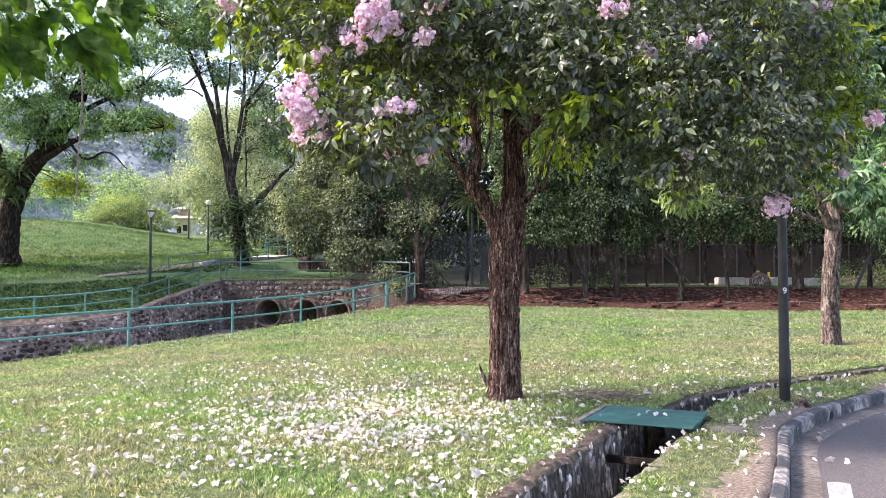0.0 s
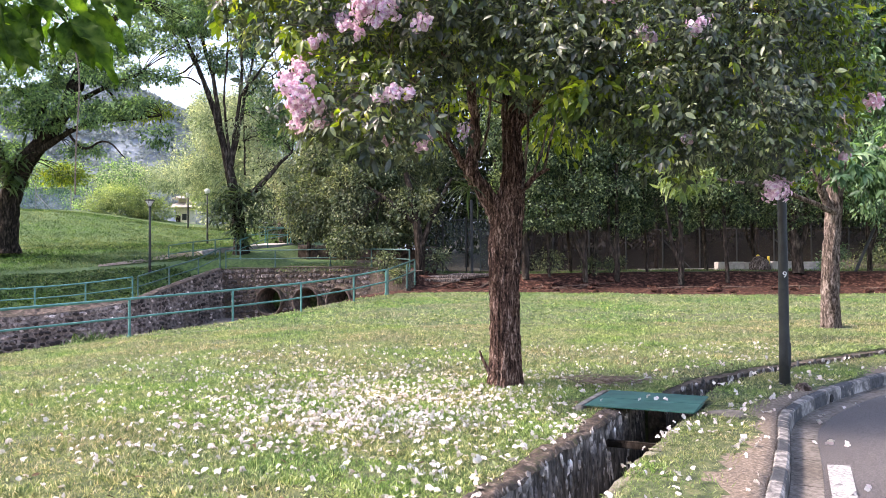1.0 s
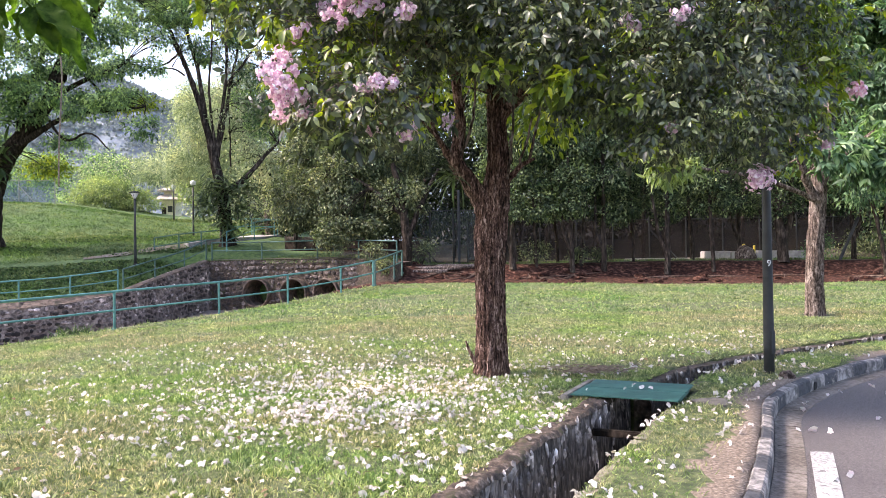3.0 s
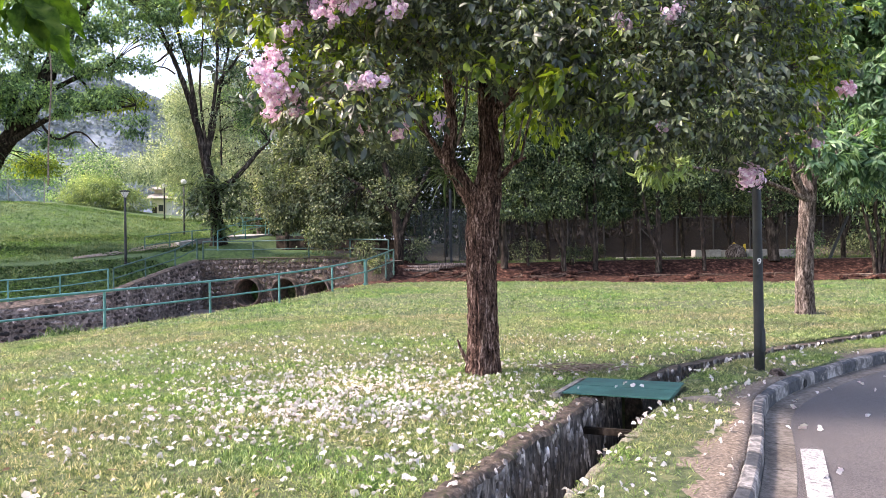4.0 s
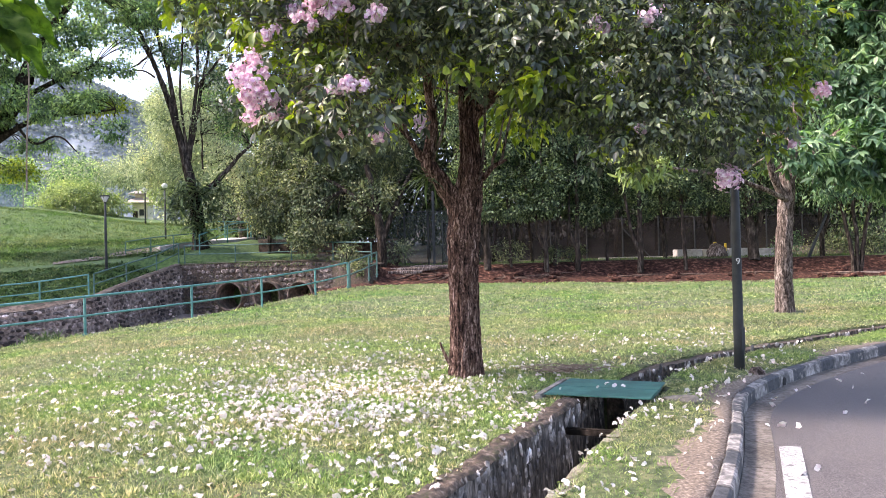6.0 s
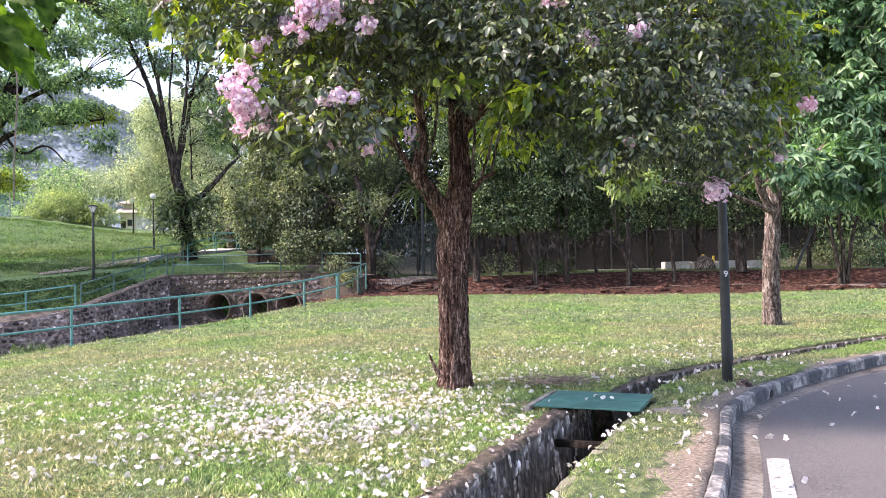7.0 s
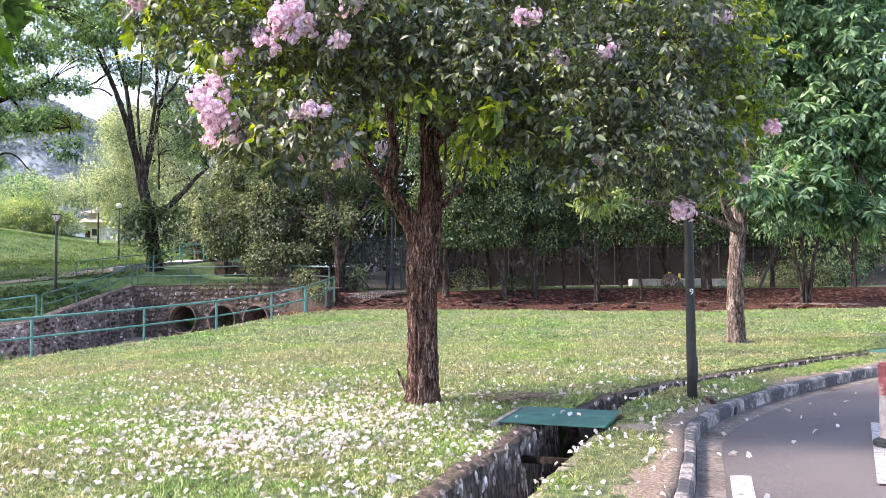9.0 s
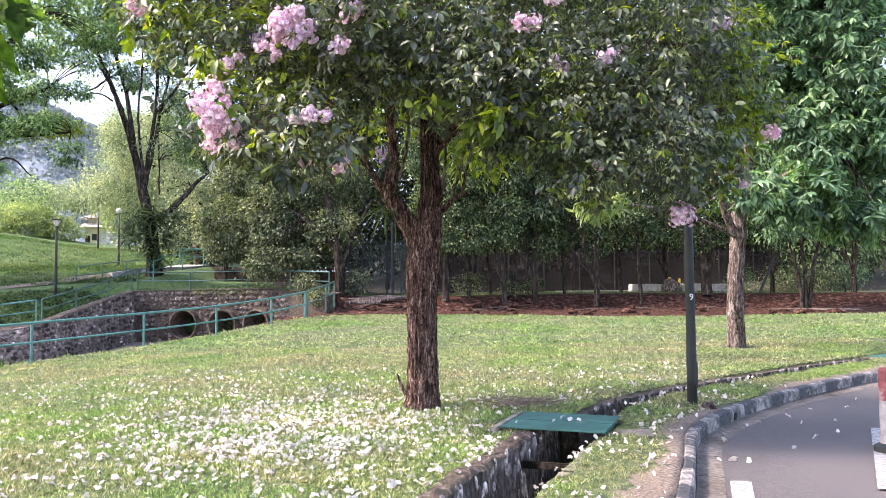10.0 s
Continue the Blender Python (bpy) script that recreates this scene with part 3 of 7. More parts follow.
def wall_skin(line, z_top, z_bottom, off0, off1, batter=0.0):
    """A solid wall along a line: top between two offsets to the right, down to a bottom."""
    v, f = [], []
    for i, p in enumerate(line):
        q, r = line[max(i - 1, 0)], line[min(i + 1, len(line) - 1)]
        d = np.array([r[0] - q[0], r[1] - q[1]])
        d /= np.linalg.norm(d)
        n = np.array([d[1], -d[0]])
        zt = z_top(i) if callable(z_top) else z_top
        zb = z_bottom(i) if callable(z_bottom) else z_bottom
        jog = 0.012 * math.sin(i * 2.1)
        v += [(*(np.array(p[:2]) + n * off0), zt), (*(np.array(p[:2]) + n * (off1 + jog)), zt), (*(np.array(p[:2]) + n * (off1 + batter)), zb), (*(np.array(p[:2]) + n * off0), zb)]
        if i:
            k = 4 * i
            for a in range(4):
                b = (a + 1) % 4
                f.append([k - 4 + a, k - 4 + b, k + b, k + a])
    f += [[0, 1, 2, 3], [len(v) - 1, len(v) - 2, len(v) - 3, len(v) - 4]]
    return v, f


M_DRAINWALL = surface("grey_wall_mortar", [(0.3, (0.03, 0.025, 0.022)), (0.5, (0.12, 0.103, 0.092)), (0.75, (0.32, 0.28, 0.255))], 14, (0.5, 0.48, 0.46), 2.2, bump=0.9, bump_scale=30, depth=0.03, stretch=(1, 1, 0.4))
M_EDGE = surface("broken_edge_concrete", [(0.3, (0.12, 0.11, 0.075)), (0.7, (0.34, 0.31, 0.25))], 14, (0.6, 0.58, 0.5), 2.0, bump=0.9, bump_scale=35, depth=0.02,
                 spot=(0.07, 0.085, 0.025), spot_scale=4.5, spot_at=(0.48, 0.58))
M_PALESTONE = surface("pale_wall_stone", [(0.3, (0.11, 0.097, 0.09)), (0.55, (0.29, 0.262, 0.245)), (0.78, (0.60, 0.56, 0.53))], 11, (0.5, 0.48, 0.46), 2.5,
                      bump=0.8, bump_scale=35, depth=0.015, vary=0.65, spot=(0.04, 0.036, 0.034), spot_scale=5, spot_at=(0.52, 0.66))
M_CAP = surface("mossy_cap", [(0.3, (0.028, 0.021, 0.016)), (0.6, (0.10, 0.073, 0.056)), (0.8, (0.26, 0.21, 0.175))], 16, (0.6, 0.55, 0.5), 1.1, bump=0.9, bump_scale=35, depth=0.02,
                spot=(0.045, 0.05, 0.014), spot_scale=5, spot_at=(0.54, 0.66))
SLIVERS = [rubble(i + 40) for i in range(12)]
for me in SLIVERS:
    me.materials[0] = M_PALESTONE
drain_pts = [p for p, d in along(DRAIN, 0.22)]
near_i = [i for i, p in enumerate(drain_pts) if -10.5 < p[1] < 20.0]
line = [drain_pts[i] for i in near_i]
drain = tagged(new("drain"), "open roadside drain lined with mossy rubble stone", "drain", kind="structure")
wob = [0.03 * math.sin(i * 0.9) + 0.02 * math.sin(i * 2.3) for i in range(len(line))]
bend = [p for p in line if p[1] < 9.6]
beyond = [p for p in line if p[1] > 9.3]
Shape().add(*wall_skin(bend, lambda i: 0.015 + wob[i] * 0.4, -0.85, -DRAIN_HALF - 0.15, -DRAIN_HALF, 0.03)).put("bank_wall", M_DRAINWALL, drain, "mossy concrete capped wall")
Shape().add(*wall_skin(beyond, lambda i: -0.03 + wob[i] * 0.3, -0.85, -DRAIN_HALF + 0.06, -DRAIN_HALF + 0.26, 0.03)).put("bank_wall", M_CAP, drain, "low mossy stone wall")
Shape().add(*wall_skin([p for p in line], lambda i: -0.03 + wob[i] * 0.3, -0.85, DRAIN_HALF + 0.1, DRAIN_HALF, -0.03)).put("verge_wall", M_EDGE, drain, "low broken concrete edge")
Shape().add(*strip(line, -DRAIN_HALF - 0.02, DRAIN_HALF + 0.02, -0.72, -0.72)).put("drain_bed", M_MORTAR, drain)


# cap of weathered concrete along the lawn side
def cap_strip(line, a, b, top):
    v, f = [], []
    m = 9
    r = random.Random(8)
    for i, p in enumerate(line):
        q, s = line[max(i - 1, 0)], line[min(i + 1, len(line) - 1)]
        d = np.array(s) - np.array(q)
        d /= np.linalg.norm(d)
        n = np.array([d[1], -d[0]])
        for j in range(m):
            o = a + (b - a) * j / (m - 1) + (r.uniform(-0.045, 0.02) if j == 0 else 0.022 * noise.noise((p[0] * 9, p[1] * 9, 1.0)) + r.uniform(-0.012, 0.012) if j == m - 1 else 0)
            z = top + 0.022 * noise.noise((p[0] * 7 + j * 0.5, p[1] * 7, 3.0)) + r.uniform(-0.009, 0.009) - (0.045 if j == m - 1 else 0.012 if j == m - 2 else 0.04 if j == 0 else 0) + wob[i] * 0.4
            v.append((*(np.array(p) + n * o), z))
        if i:
            k = i * m
            for j in range(m - 1):
                f.append([k - m + j, k - m + j + 1, k + j + 1, k + j])
    return v, f


fine_line = [p for p, d in along(DRAIN, 0.045) if -10.5 < p[1] < 9.4]
wob = [0.03 * math.sin(i * 0.184) + 0.02 * math.sin(i * 0.47) for i in range(len(fine_line))]
Shape().add(*cap_strip(fine_line, -DRAIN_HALF - 0.17, -DRAIN_HALF + 0.025, 0.04)).put("wall_cap", M_CAP, drain, "mossy weathered concrete cap", True)

rnd = random.Random(21)
for count, (p, d) in enumerate(along(DRAIN, 0.062)):
    if not (4.4 < p[1] < 18.2) or p[1] > 9.4 and count % 2:
        continue
    n = np.array([d[1], -d[0]])
    far = p[1] > 9.4
    for row in range(5 if not far else 2):
        if rnd.random() < (0.35 if far else 0.46):
            continue
        z = -0.055 - row * 0.13 + rnd.uniform(-0.03, 0.03)
        q = p + n * (-DRAIN_HALF + (0.27 if far else 0.008)) + d * rnd.uniform(-0.04, 0.04)
        stone(drain, (q[0], q[1], z), (d[0], d[1], 0), (n[0], n[1], 0), rnd.uniform(0.03, 0.085) * (1.7 if far else 1), rnd.uniform(0.10, 0.25) * (0.75 if far else 1), rnd.uniform(0.03, 0.055), rnd, SLIVERS)

# broken edge stones along the verge side
rnd = random.Random(33)
lip = tagged(new("drain_lip"), "flat broken mossy edge slabs along the verge side of the drain", "edging", kind="structure")
LIPS = [rubble(i + 80, 1) for i in range(8)]
for me in LIPS:
    me.materials[0] = M_EDGE
for p, d in along(DRAIN, 0.17):
    if not 4.3 < p[1] < 8.3 or rnd.random() < 0.3:
        continue
    n = np.array([d[1], -d[0]])
    q = p + n * (DRAIN_HALF + 0.06 + rnd.uniform(-0.035, 0.035))
    stone(lip, (q[0], q[1], -0.045 + rnd.uniform(-0.02, 0.012)), (d[0], d[1], 0), (n[0], n[1], 0), rnd.uniform(0.10, 0.24), rnd.uniform(0.05, 0.08), rnd.uniform(0.09, 0.16), rnd, LIPS)

# cross strut under the cover
part("strut", box(0, 0, 0, 0.62, 0.07, 0.07, 0.012), M_BARK_DARK, drain, "mossy concrete strut").matrix_basis = pose(1.90, 7.82, -0.20, 0, 0, -26)


def drain_cover():
    ob = thing("drain_cover", (2.26, 8.79, 0.055), "dark green painted metal cover plates over the drain", "drain cover", turn=-26.5)
    for y, w in ((-0.275, 0.535), (0.275, 0.535)):
        bm = box(0, y, 0.012, 1.13, w, 0.014, 0.004)
        part("plate", bm, M_PLATE, ob)
    for x in (-0.52, 0.52):
        part("bearer", box(x, 0, -0.02, 0.05, 0.6, 0.045, 0.006), M_PLATE, ob)
    part("seam_bar", box(0, 0, 0.0, 1.1, 0.05, 0.008), M_POLE, ob)
    part("kerb_edge", box(-0.63, 0.0, -0.03, 0.09, 1.14, 0.08, 0.015), M_CONCRETE, ob, "pale cement edge")
    part("pier", box(-0.33, -0.52, -0.35, 0.10, 0.16, 0.66, 0.015), M_CONCRETE, ob, "pale concrete pier")
    return ob


drain_cover()
far_cover = thing("drain_cover", (11.05, 15.78, 0.0), "weathered grey-green metal cover plate far along the drain", "drain cover", turn=28.0)
part("plate", box(0.45, 0.0, 0.01, 1.1, 0.75, 0.03, 0.006), M_PLATE, far_cover)
part("kerb_edge", box(-0.16, 0.0, -0.03, 0.08, 0.78, 0.07, 0.015), M_EDGE, far_cover, "pale cement edge")


# ---- the canal ----
canal = tagged(new("canal"), "wide open canal walled in dark rubble stone", "canal", kind="structure")
flo = Shape()
flo.add([(*p, float(np.interp(p[1], [12, 31, 38, 41], [-2.7, -2.4, -1.1, -1.0]))) for p in CANAL], [list(range(len(CANAL)))])
flo.put("canal_bed", M_MORTAR, canal)


L_LINE = [(-34.0, 22.0), (-24.5, 26.6), (-16.4, 31.3), (-14.7, 32.4), (-13.2, 33.9), (-12.65, 36.4), (-11.95, 38.6), (-11.3, 40.6)]
L_TOP = [-0.75, -0.52, -0.30, -0.16, 0.13, 0.60, 1.06, 1.45]
Shape().add(*wall_skin(L_LINE, lambda i: L_TOP[i], -2.8, -0.5, 0.0, 0.15)).put("canal_wall", M_MORTAR, canal, "sloping wall of dark rubble stone")
HEAD = [(-11.45, 40.6), (-8.5, 39.6), (-5.5, 38.4), (-3.4, 36.9), (-1.6, 35.2)]
HEAD_TOP = [1.45, 1.48, 1.5, 1.42, 1.25]
solid = Shape().add(*wall_skin(HEAD, lambda i: HEAD_TOP[i], -2.4, -0.5, 0.0, 0.12)).put("head_wall", M_CAP, None)
bm = bmesh.new()
bm.from_mesh(solid.data)
bmesh.ops.recalc_face_normals(bm, faces=bm.faces[:])
bm.to_mesh(solid.data)
bm.free()
cutters = []
for x, y, turn in ((-8.55, 39.5, -17), (-6.58, 38.75, -20), (-4.85, 37.95, -28)):
    bm = bmesh.new()
    bmesh.ops.create_cone(bm, cap_ends=True, segments=40, radius1=0.72, radius2=0.72, depth=6)
    me = bpy.data.meshes.new("cutter")
    bm.to_mesh(me)
    bm.free()
    ob = new("cutter", me)
    ob.matrix_basis = pose(x, y, -0.17, 0, 0, turn) @ pose(0, 0, 0, 90, 0, 0)
    md = solid.modifiers.new("hole", "BOOLEAN")
    md.operation, md.object, md.solver = "DIFFERENCE", ob, "EXACT"
    cutters.append(ob)
bpy.context.view_layer.update()
cut = bpy.data.meshes.new_from_object(solid.evaluated_get(bpy.context.evaluated_depsgraph_get()))
solid.modifiers.clear()
solid.data = cut
solid.parent = canal
solid["label"] = "headwall of grey rubble stone"
for ob in cutters:
    bpy.data.objects.remove(ob)
R_TOP = [land_at(x + 0.3, y) for x, y in CANAL_RIGHT]
Shape().add(*wall_skin(CANAL_RIGHT, lambda i: R_TOP[i] - 0.05, -2.8, 0.12, -0.12, -0.1)).put("lawn_wall", M_MORTAR, canal)


PIPES = ((-8.55, 39.5, -17), (-6.58, 38.75, -20), (-4.85, 37.95, -28))


def lay_stones(parent, line, tops, bottom, size, r, batter, limit, chance=0.9):
    """Rubble courses on the face of a wall. Returns the stones past the limit as one mesh."""
    spare = Shape()
    made = 0
    total = 0
    for i, (a, b) in enumerate(zip(line, line[1:])):
        a, b = np.array(a, float), np.array(b, float)
        n = np.linalg.norm(b - a)
        d = (b - a) / n
        out = np.array([d[1], -d[0]])
        s = 0.0
        while s < n:
            t = s / n
            top = tops[i] * (1 - t) + tops[i + 1] * t
            z = top - size * r.uniform(0.45, 0.6)
            while z > bottom:
                c0 = a + d * s
                if r.random() < chance and not any(math.hypot(c0[0] - x, c0[1] - y) ** 2 + (z + 0.17) ** 2 < 0.83 ** 2 for x, y, _ in PIPES):
                    k = (top - z) / max(top + 2.4, 0.2)
                    q = a + d * (s + r.uniform(-0.35, 0.35) * size) + out * (batter * k + 0.01)
                    w, h, dep = size * r.uniform(0.6, 1.35), size * r.uniform(0.5, 1.0), size * r.uniform(0.35, 0.6)
                    if made < limit:
                        stone(parent, (q[0], q[1], z), (d[0], d[1], 0), (out[0], out[1], 0), w, h, dep, r)
                        made += 1
                    else:
                        me = r.choice(STONES)
                        co = [Vector((v.co.x * w, v.co.y * dep, v.co.z * h)) for v in me.vertices]
                        m = Matrix(((d[0], out[0], 0), (d[1], out[1], 0), (0, 0, 1)))
                        spare.add([m @ c + Vector((q[0], q[1], z)) for c in co], [list(p.vertices) for p in me.polygons])
                z -= size * r.uniform(0.75, 0.95)
            s += size * r.uniform(0.8, 1.0)
    return spare


rnd = random.Random(5)
sp = lay_stones(canal, HEAD[:4], HEAD_TOP, -1.0, 0.30, rnd, 0.12, 260)
sp2 = lay_stones(canal, L_LINE[1:], L_TOP[1:], -2.2, 0.25, rnd, 0.15, 0, 0.92)
M_STONE_ISLE = surface("rubble_stone_far", [(0.3, (0.07, 0.056, 0.05)), (0.55, (0.30, 0.255, 0.235)), (0.78, (0.74, 0.66, 0.61))], 4.5, (0.4, 0.37, 0.36), 0.8,
                       bump=0.8, bump_scale=25, depth=0.02, spot=(0.026, 0.02, 0.018), spot_scale=0.5, spot_at=(0.53, 0.62), vary=0.75, isles=True)
sp.add(sp2.v, sp2.f)
tagged(sp.put("rubble_courses", M_STONE_ISLE, canal), kind="stuff")
# cement coping on the sloping bank
cop = Shape()
lv, lf = [], []
C_LINE, C_TOP = [], []
for i in range(len(L_LINE) - 1):
    m = max(2, int(math.dist(L_LINE[i], L_LINE[i + 1]) / 0.25))
    for j in range(m + (i == len(L_LINE) - 2)):
        C_LINE.append(tuple(np.array(L_LINE[i]) + (np.array(L_LINE[i + 1]) - np.array(L_LINE[i])) * j / m))
        C_TOP.append(L_TOP[i] + (L_TOP[i + 1] - L_TOP[i]) * j / m + 0.05 * noise.noise((i + j * 0.31, 2.0, 0.0)))
for i, p in enumerate(C_LINE):
    q, r2 = C_LINE[max(i - 1, 0)], C_LINE[min(i + 1, len(C_LINE) - 1)]
    d = np.array(r2) - np.array(q)
    d /= np.linalg.norm(d)
    n = np.array([d[1], -d[0]])
    back = np.array(p) - n * (0.24 + rnd.uniform(-0.08, 0.08))
    lv += [(*(np.array(p) + n * (0.05 + rnd.uniform(-0.03, 0.03))), C_TOP[i] + 0.03), (*back, max(land_at(*back) + 0.03, C_TOP[i] + 0.07))]
    if i:
        k = 2 * i
        lf.append([k - 2, k - 1, k + 1, k])
cop.add(lv, lf)
M_DARKWALL = surface("earth_stained_wall", [(0.3, (0.02, 0.014, 0.011)), (0.7, (0.09, 0.062, 0.048))], 3, (0.6, 0.6, 0.6), 0.7, bump=0.8, bump_scale=14, depth=0.04, spec=0.15)
M_COPING = surface("stained_coping", [(0.3, (0.055, 0.04, 0.03)), (0.7, (0.19, 0.14, 0.112))], 7, (0.6, 0.58, 0.56), 0.8, bump=0.5, bump_scale=30,
                   spot=(0.035, 0.03, 0.02), spot_scale=2.2, spot_at=(0.50, 0.60))
cop.put("coping", M_COPING, canal, "stained sloping cement coping")
hv, hf = strip(HEAD, -1.05, 0.06, 0, 0)
hv = [(x, y, HEAD_TOP[i // 2] + 0.03 + (0.03 if i % 2 == 0 else 0)) for i, (x, y, z) in enumerate(hv)]
Shape().add(hv, hf).put("coping", M_COPING, canal, "stained cement coping")
# dark retaining wall beyond the canal head
back_wall = thing("retaining_wall", (0, 0, 0), "low dark earth-stained retaining wall beyond the canal", "wall")
RW = [((-8.68, 47.50, 1.98)[0], 47.5), ((-6.11, 46.50, 1.97)[0], 46.5), ((-3.38, 45.50, 1.96)[0], 45.5), ((-0.45, 44.50, 1.95)[0], 44.5)]
Shape().add(*wall_skin(RW, lambda i: 2.75 - 0.12 * i, 1.0, -0.5, 0.0, 0.05)).put("wall_face", M_DARKWALL, back_wall)
Shape().add(*wall_skin(RW, lambda i: 2.83 - 0.12 * i, 2.6, -0.54, 0.05, 0.0)).put("coping", M_COPING, back_wall)


# Near-black colour standing for the unlit inside of the pipes.
M_VOID = surface("pipe_dark", [(0.3, (0.004, 0.004, 0.004)), (0.7, (0.012, 0.01, 0.009))], 5, rough=0.9, bump=0.3)


def culvert_pipe(x, y, z, turn, r=0.74):
    ob = thing("culvert_pipe", (x, y, z), "large round concrete drain pipe set in the headwall", "pipe", "culvert pipes in the headwall", turn=turn)
    ring = Shape()
    v, f = lathe([(r * 0.88, -2.2), (r, -2.2), (r, 0.32), (r * 0.985, 0.35), (r * 0.895, 0.35), (r * 0.88, 0.32), (r * 0.88, -2.19)], 40)
    f = f[:-2]
    ring.add([(a, -c, b) for a, b, c in v], f)
    ring.put("pipe_ring", M_COPING, ob, "stained concrete rim", True)
    # black disc closes the pipe; its colour stands in for the dark beyond
    bm = bmesh.new()
    bmesh.ops.create_circle(bm, cap_ends=True, segments=32, radius=r * 0.88, matrix=Matrix.Translation((0, 2.15, 0)) @ Matrix.Rotation(radians(90), 4, "X"))
    part("dark_end", bm, M_VOID, ob, "black disc painted as the unlit depth of the pipe")
    st = Shape()
    st.add([(-0.06, -0.34, -r * 0.84), (0.10, -0.34, -r * 0.84), (0.16, 0.8, -r * 0.8), (-0.12, 0.8, -r * 0.8)], [[0, 1, 2, 3]])
    st.add([(-0.5, -0.4, -r * 1.02), (0.45, -0.4, -r * 1.04), (0.3, -1.3, -r * 1.2), (-0.6, -1.3, -r * 1.2)], [[0, 1, 2, 3]])
    st.put("silt", M_CONCRETE, ob, "silt washed from the pipe")
    return ob


for x, y, turn in PIPES:
    culvert_pipe(x, y, -0.17, turn)


# ---- railings ----
def railing(name, posts, height, mat, label, mid=0.5, radius=0.032, tail=None, group="canal railings"):
    """Posts with two pipes; posts are (x, y, z of the ground)."""
    ob = thing(name, posts[0], label, "railing", group)
    o = Vector(posts[0])
    for p in posts:
        b = Vector(p) - o
        post = Shape().add(*tube([b + Vector((0, 0, -0.12)), b + Vector((0, 0, height))], radius * 1.1, 10)).put("post", mat, ob)
        Shape().add(*tube([b + Vector((0, 0, -0.02)), b + Vector((0, 0, 0.03))], radius * 2.0, 10)).put("foot_plate", mat, post)
    for nm, h, rad in (("top_rail", height, radius), ("middle_rail", height * mid, radius * 0.85)):
        path = [Vector(p) - o + Vector((0, 0, h)) for p in posts]
        if tail:
            path = [Vector(tail[0]) - o + Vector((0, 0, h))] + path if tail[0] else path
            path = path + [Vector(tail[1]) - o + Vector((0, 0, h))] if tail[1] else path
        soft = [Vector(q) for q in rounded(path, 1)]
        Shape().add(*tube(soft, rad, 10)).put(nm, mat, ob)
    return ob


railing("railing", [(-12.15, 14.2, -0.42), (-10.0, 17.3, -0.29), (-8.0, 20.2, -0.17), (-6.08, 22.9, -0.05), (-4.59, 25.6, 0.06), (-3.26, 28.9, 0.24), (-2.23, 30.9, 0.45)], 0.95, M_RAIL, "turquoise painted pipe railing along the lawn edge of the canal")
railing("railing", [(-2.17, 31.05, 0.45), (-1.5, 32.9, 0.72), (-1.2, 33.7, 0.85)], 0.95, M_RAIL_OLD, "weathered end of the railing beside the red earth")
railing("railing", [(-26.0, 27.0, -0.42), (-19.0, 30.5, -0.2), (-16.5, 32.0, -0.11), (-14.9, 33.0, 0.02), (-13.45, 34.3, 0.25)], 0.9, M_RAIL,
        "turquoise pipe railing on the grassy bank of the canal")
railing("railing", [(-13.3, 34.5, 0.27), (-12.8, 37.0, 0.66), (-12.05, 39.0, 1.06), (-11.55, 41.0, 1.6)], 0.9, M_RAIL_OLD,
        "weathered green pipe railing climbing the canal bank")
railing("railing", [(-11.3, 41.2, 1.55), (-8.6, 40.6, 1.52), (-5.6, 39.4, 1.55), (-3.4, 37.7, 1.5), (-1.5, 35.7, 1.4)], 0.85, M_RAIL_OLD,
        "weathered green pipe railing on top of the headwall")
railing("railing", [(-14.9, 43.0, 1.78), (-13.7, 43.4, 1.98), (-12.6, 43.8, 2.1), (-11.6, 44.4, 2.2)], 0.95, M_RAIL_OLD, "dull green pipe railing beside the footpath", group="bridge railings")
railing("railing", [(-11.0, 43.0, 2.05), (-10.4, 47.0, 2.75), (-9.9, 50.5, 3.05)], 0.95, M_RAIL, "turquoise railing along the pale bridge deck", group="bridge railings")
railing("railing", [(-13.2, 50.5, 3.1), (-11.5, 51.3, 3.15), (-9.9, 51.5, 3.1)], 0.95, M_RAIL, "turquoise railing at the far end of the bridge", group="bridge railings")

# footpath and bridge deck
deck = Shape()
pv, pf = [], []
NEAR_SIDE = [(-17.5, 40.2), (-15.75, 41.4), (-14.7, 42.7), (-13.3, 43.7), (-12.3, 45.6), (-10.9, 46.4), (-10.1, 48.3), (-9.9, 51.0), (-9.8, 56.0)]
FAR_SIDE = [(-17.8, 40.9), (-16.3, 42.3), (-15.4, 44.2), (-14.1, 45.4), (-13.3, 46.9), (-12.7, 48.2), (-12.4, 49.5), (-12.3, 51.5), (-12.2, 56.0)]
tv, tf = [], []
for i, (p, q) in enumerate(zip(NEAR_SIDE[:4], FAR_SIDE[:4])):
    for t in (0, 0.33, 0.66, 1):
        x, y = p[0] + (q[0] - p[0]) * t, p[1] + (q[1] - p[1]) * t
        tv.append((x, y, land_at(x, y) + 0.05))
    if i:
        for k in range(3):
            tf.append([4 * i - 4 + k, 4 * i + k, 4 * i + 1 + k, 4 * i - 3 + k])
tagged(Shape().add(tv, tf).put("track", M_DIRT), "trodden brown dirt track on the hillside", "path", kind="structure")
for p, q in zip(NEAR_SIDE[3:], FAR_SIDE[3:]):
    z = max(land_at(*p), land_at(*q), land_at((p[0] + q[0]) / 2, (p[1] + q[1]) / 2)) + 0.06
    pv += [(*p, z), (*q, z)]
    if len(pv) > 2:
        k = len(pv)
        pf.append([k - 4, k - 2, k - 1, k - 3])
deck.add(pv, pf)
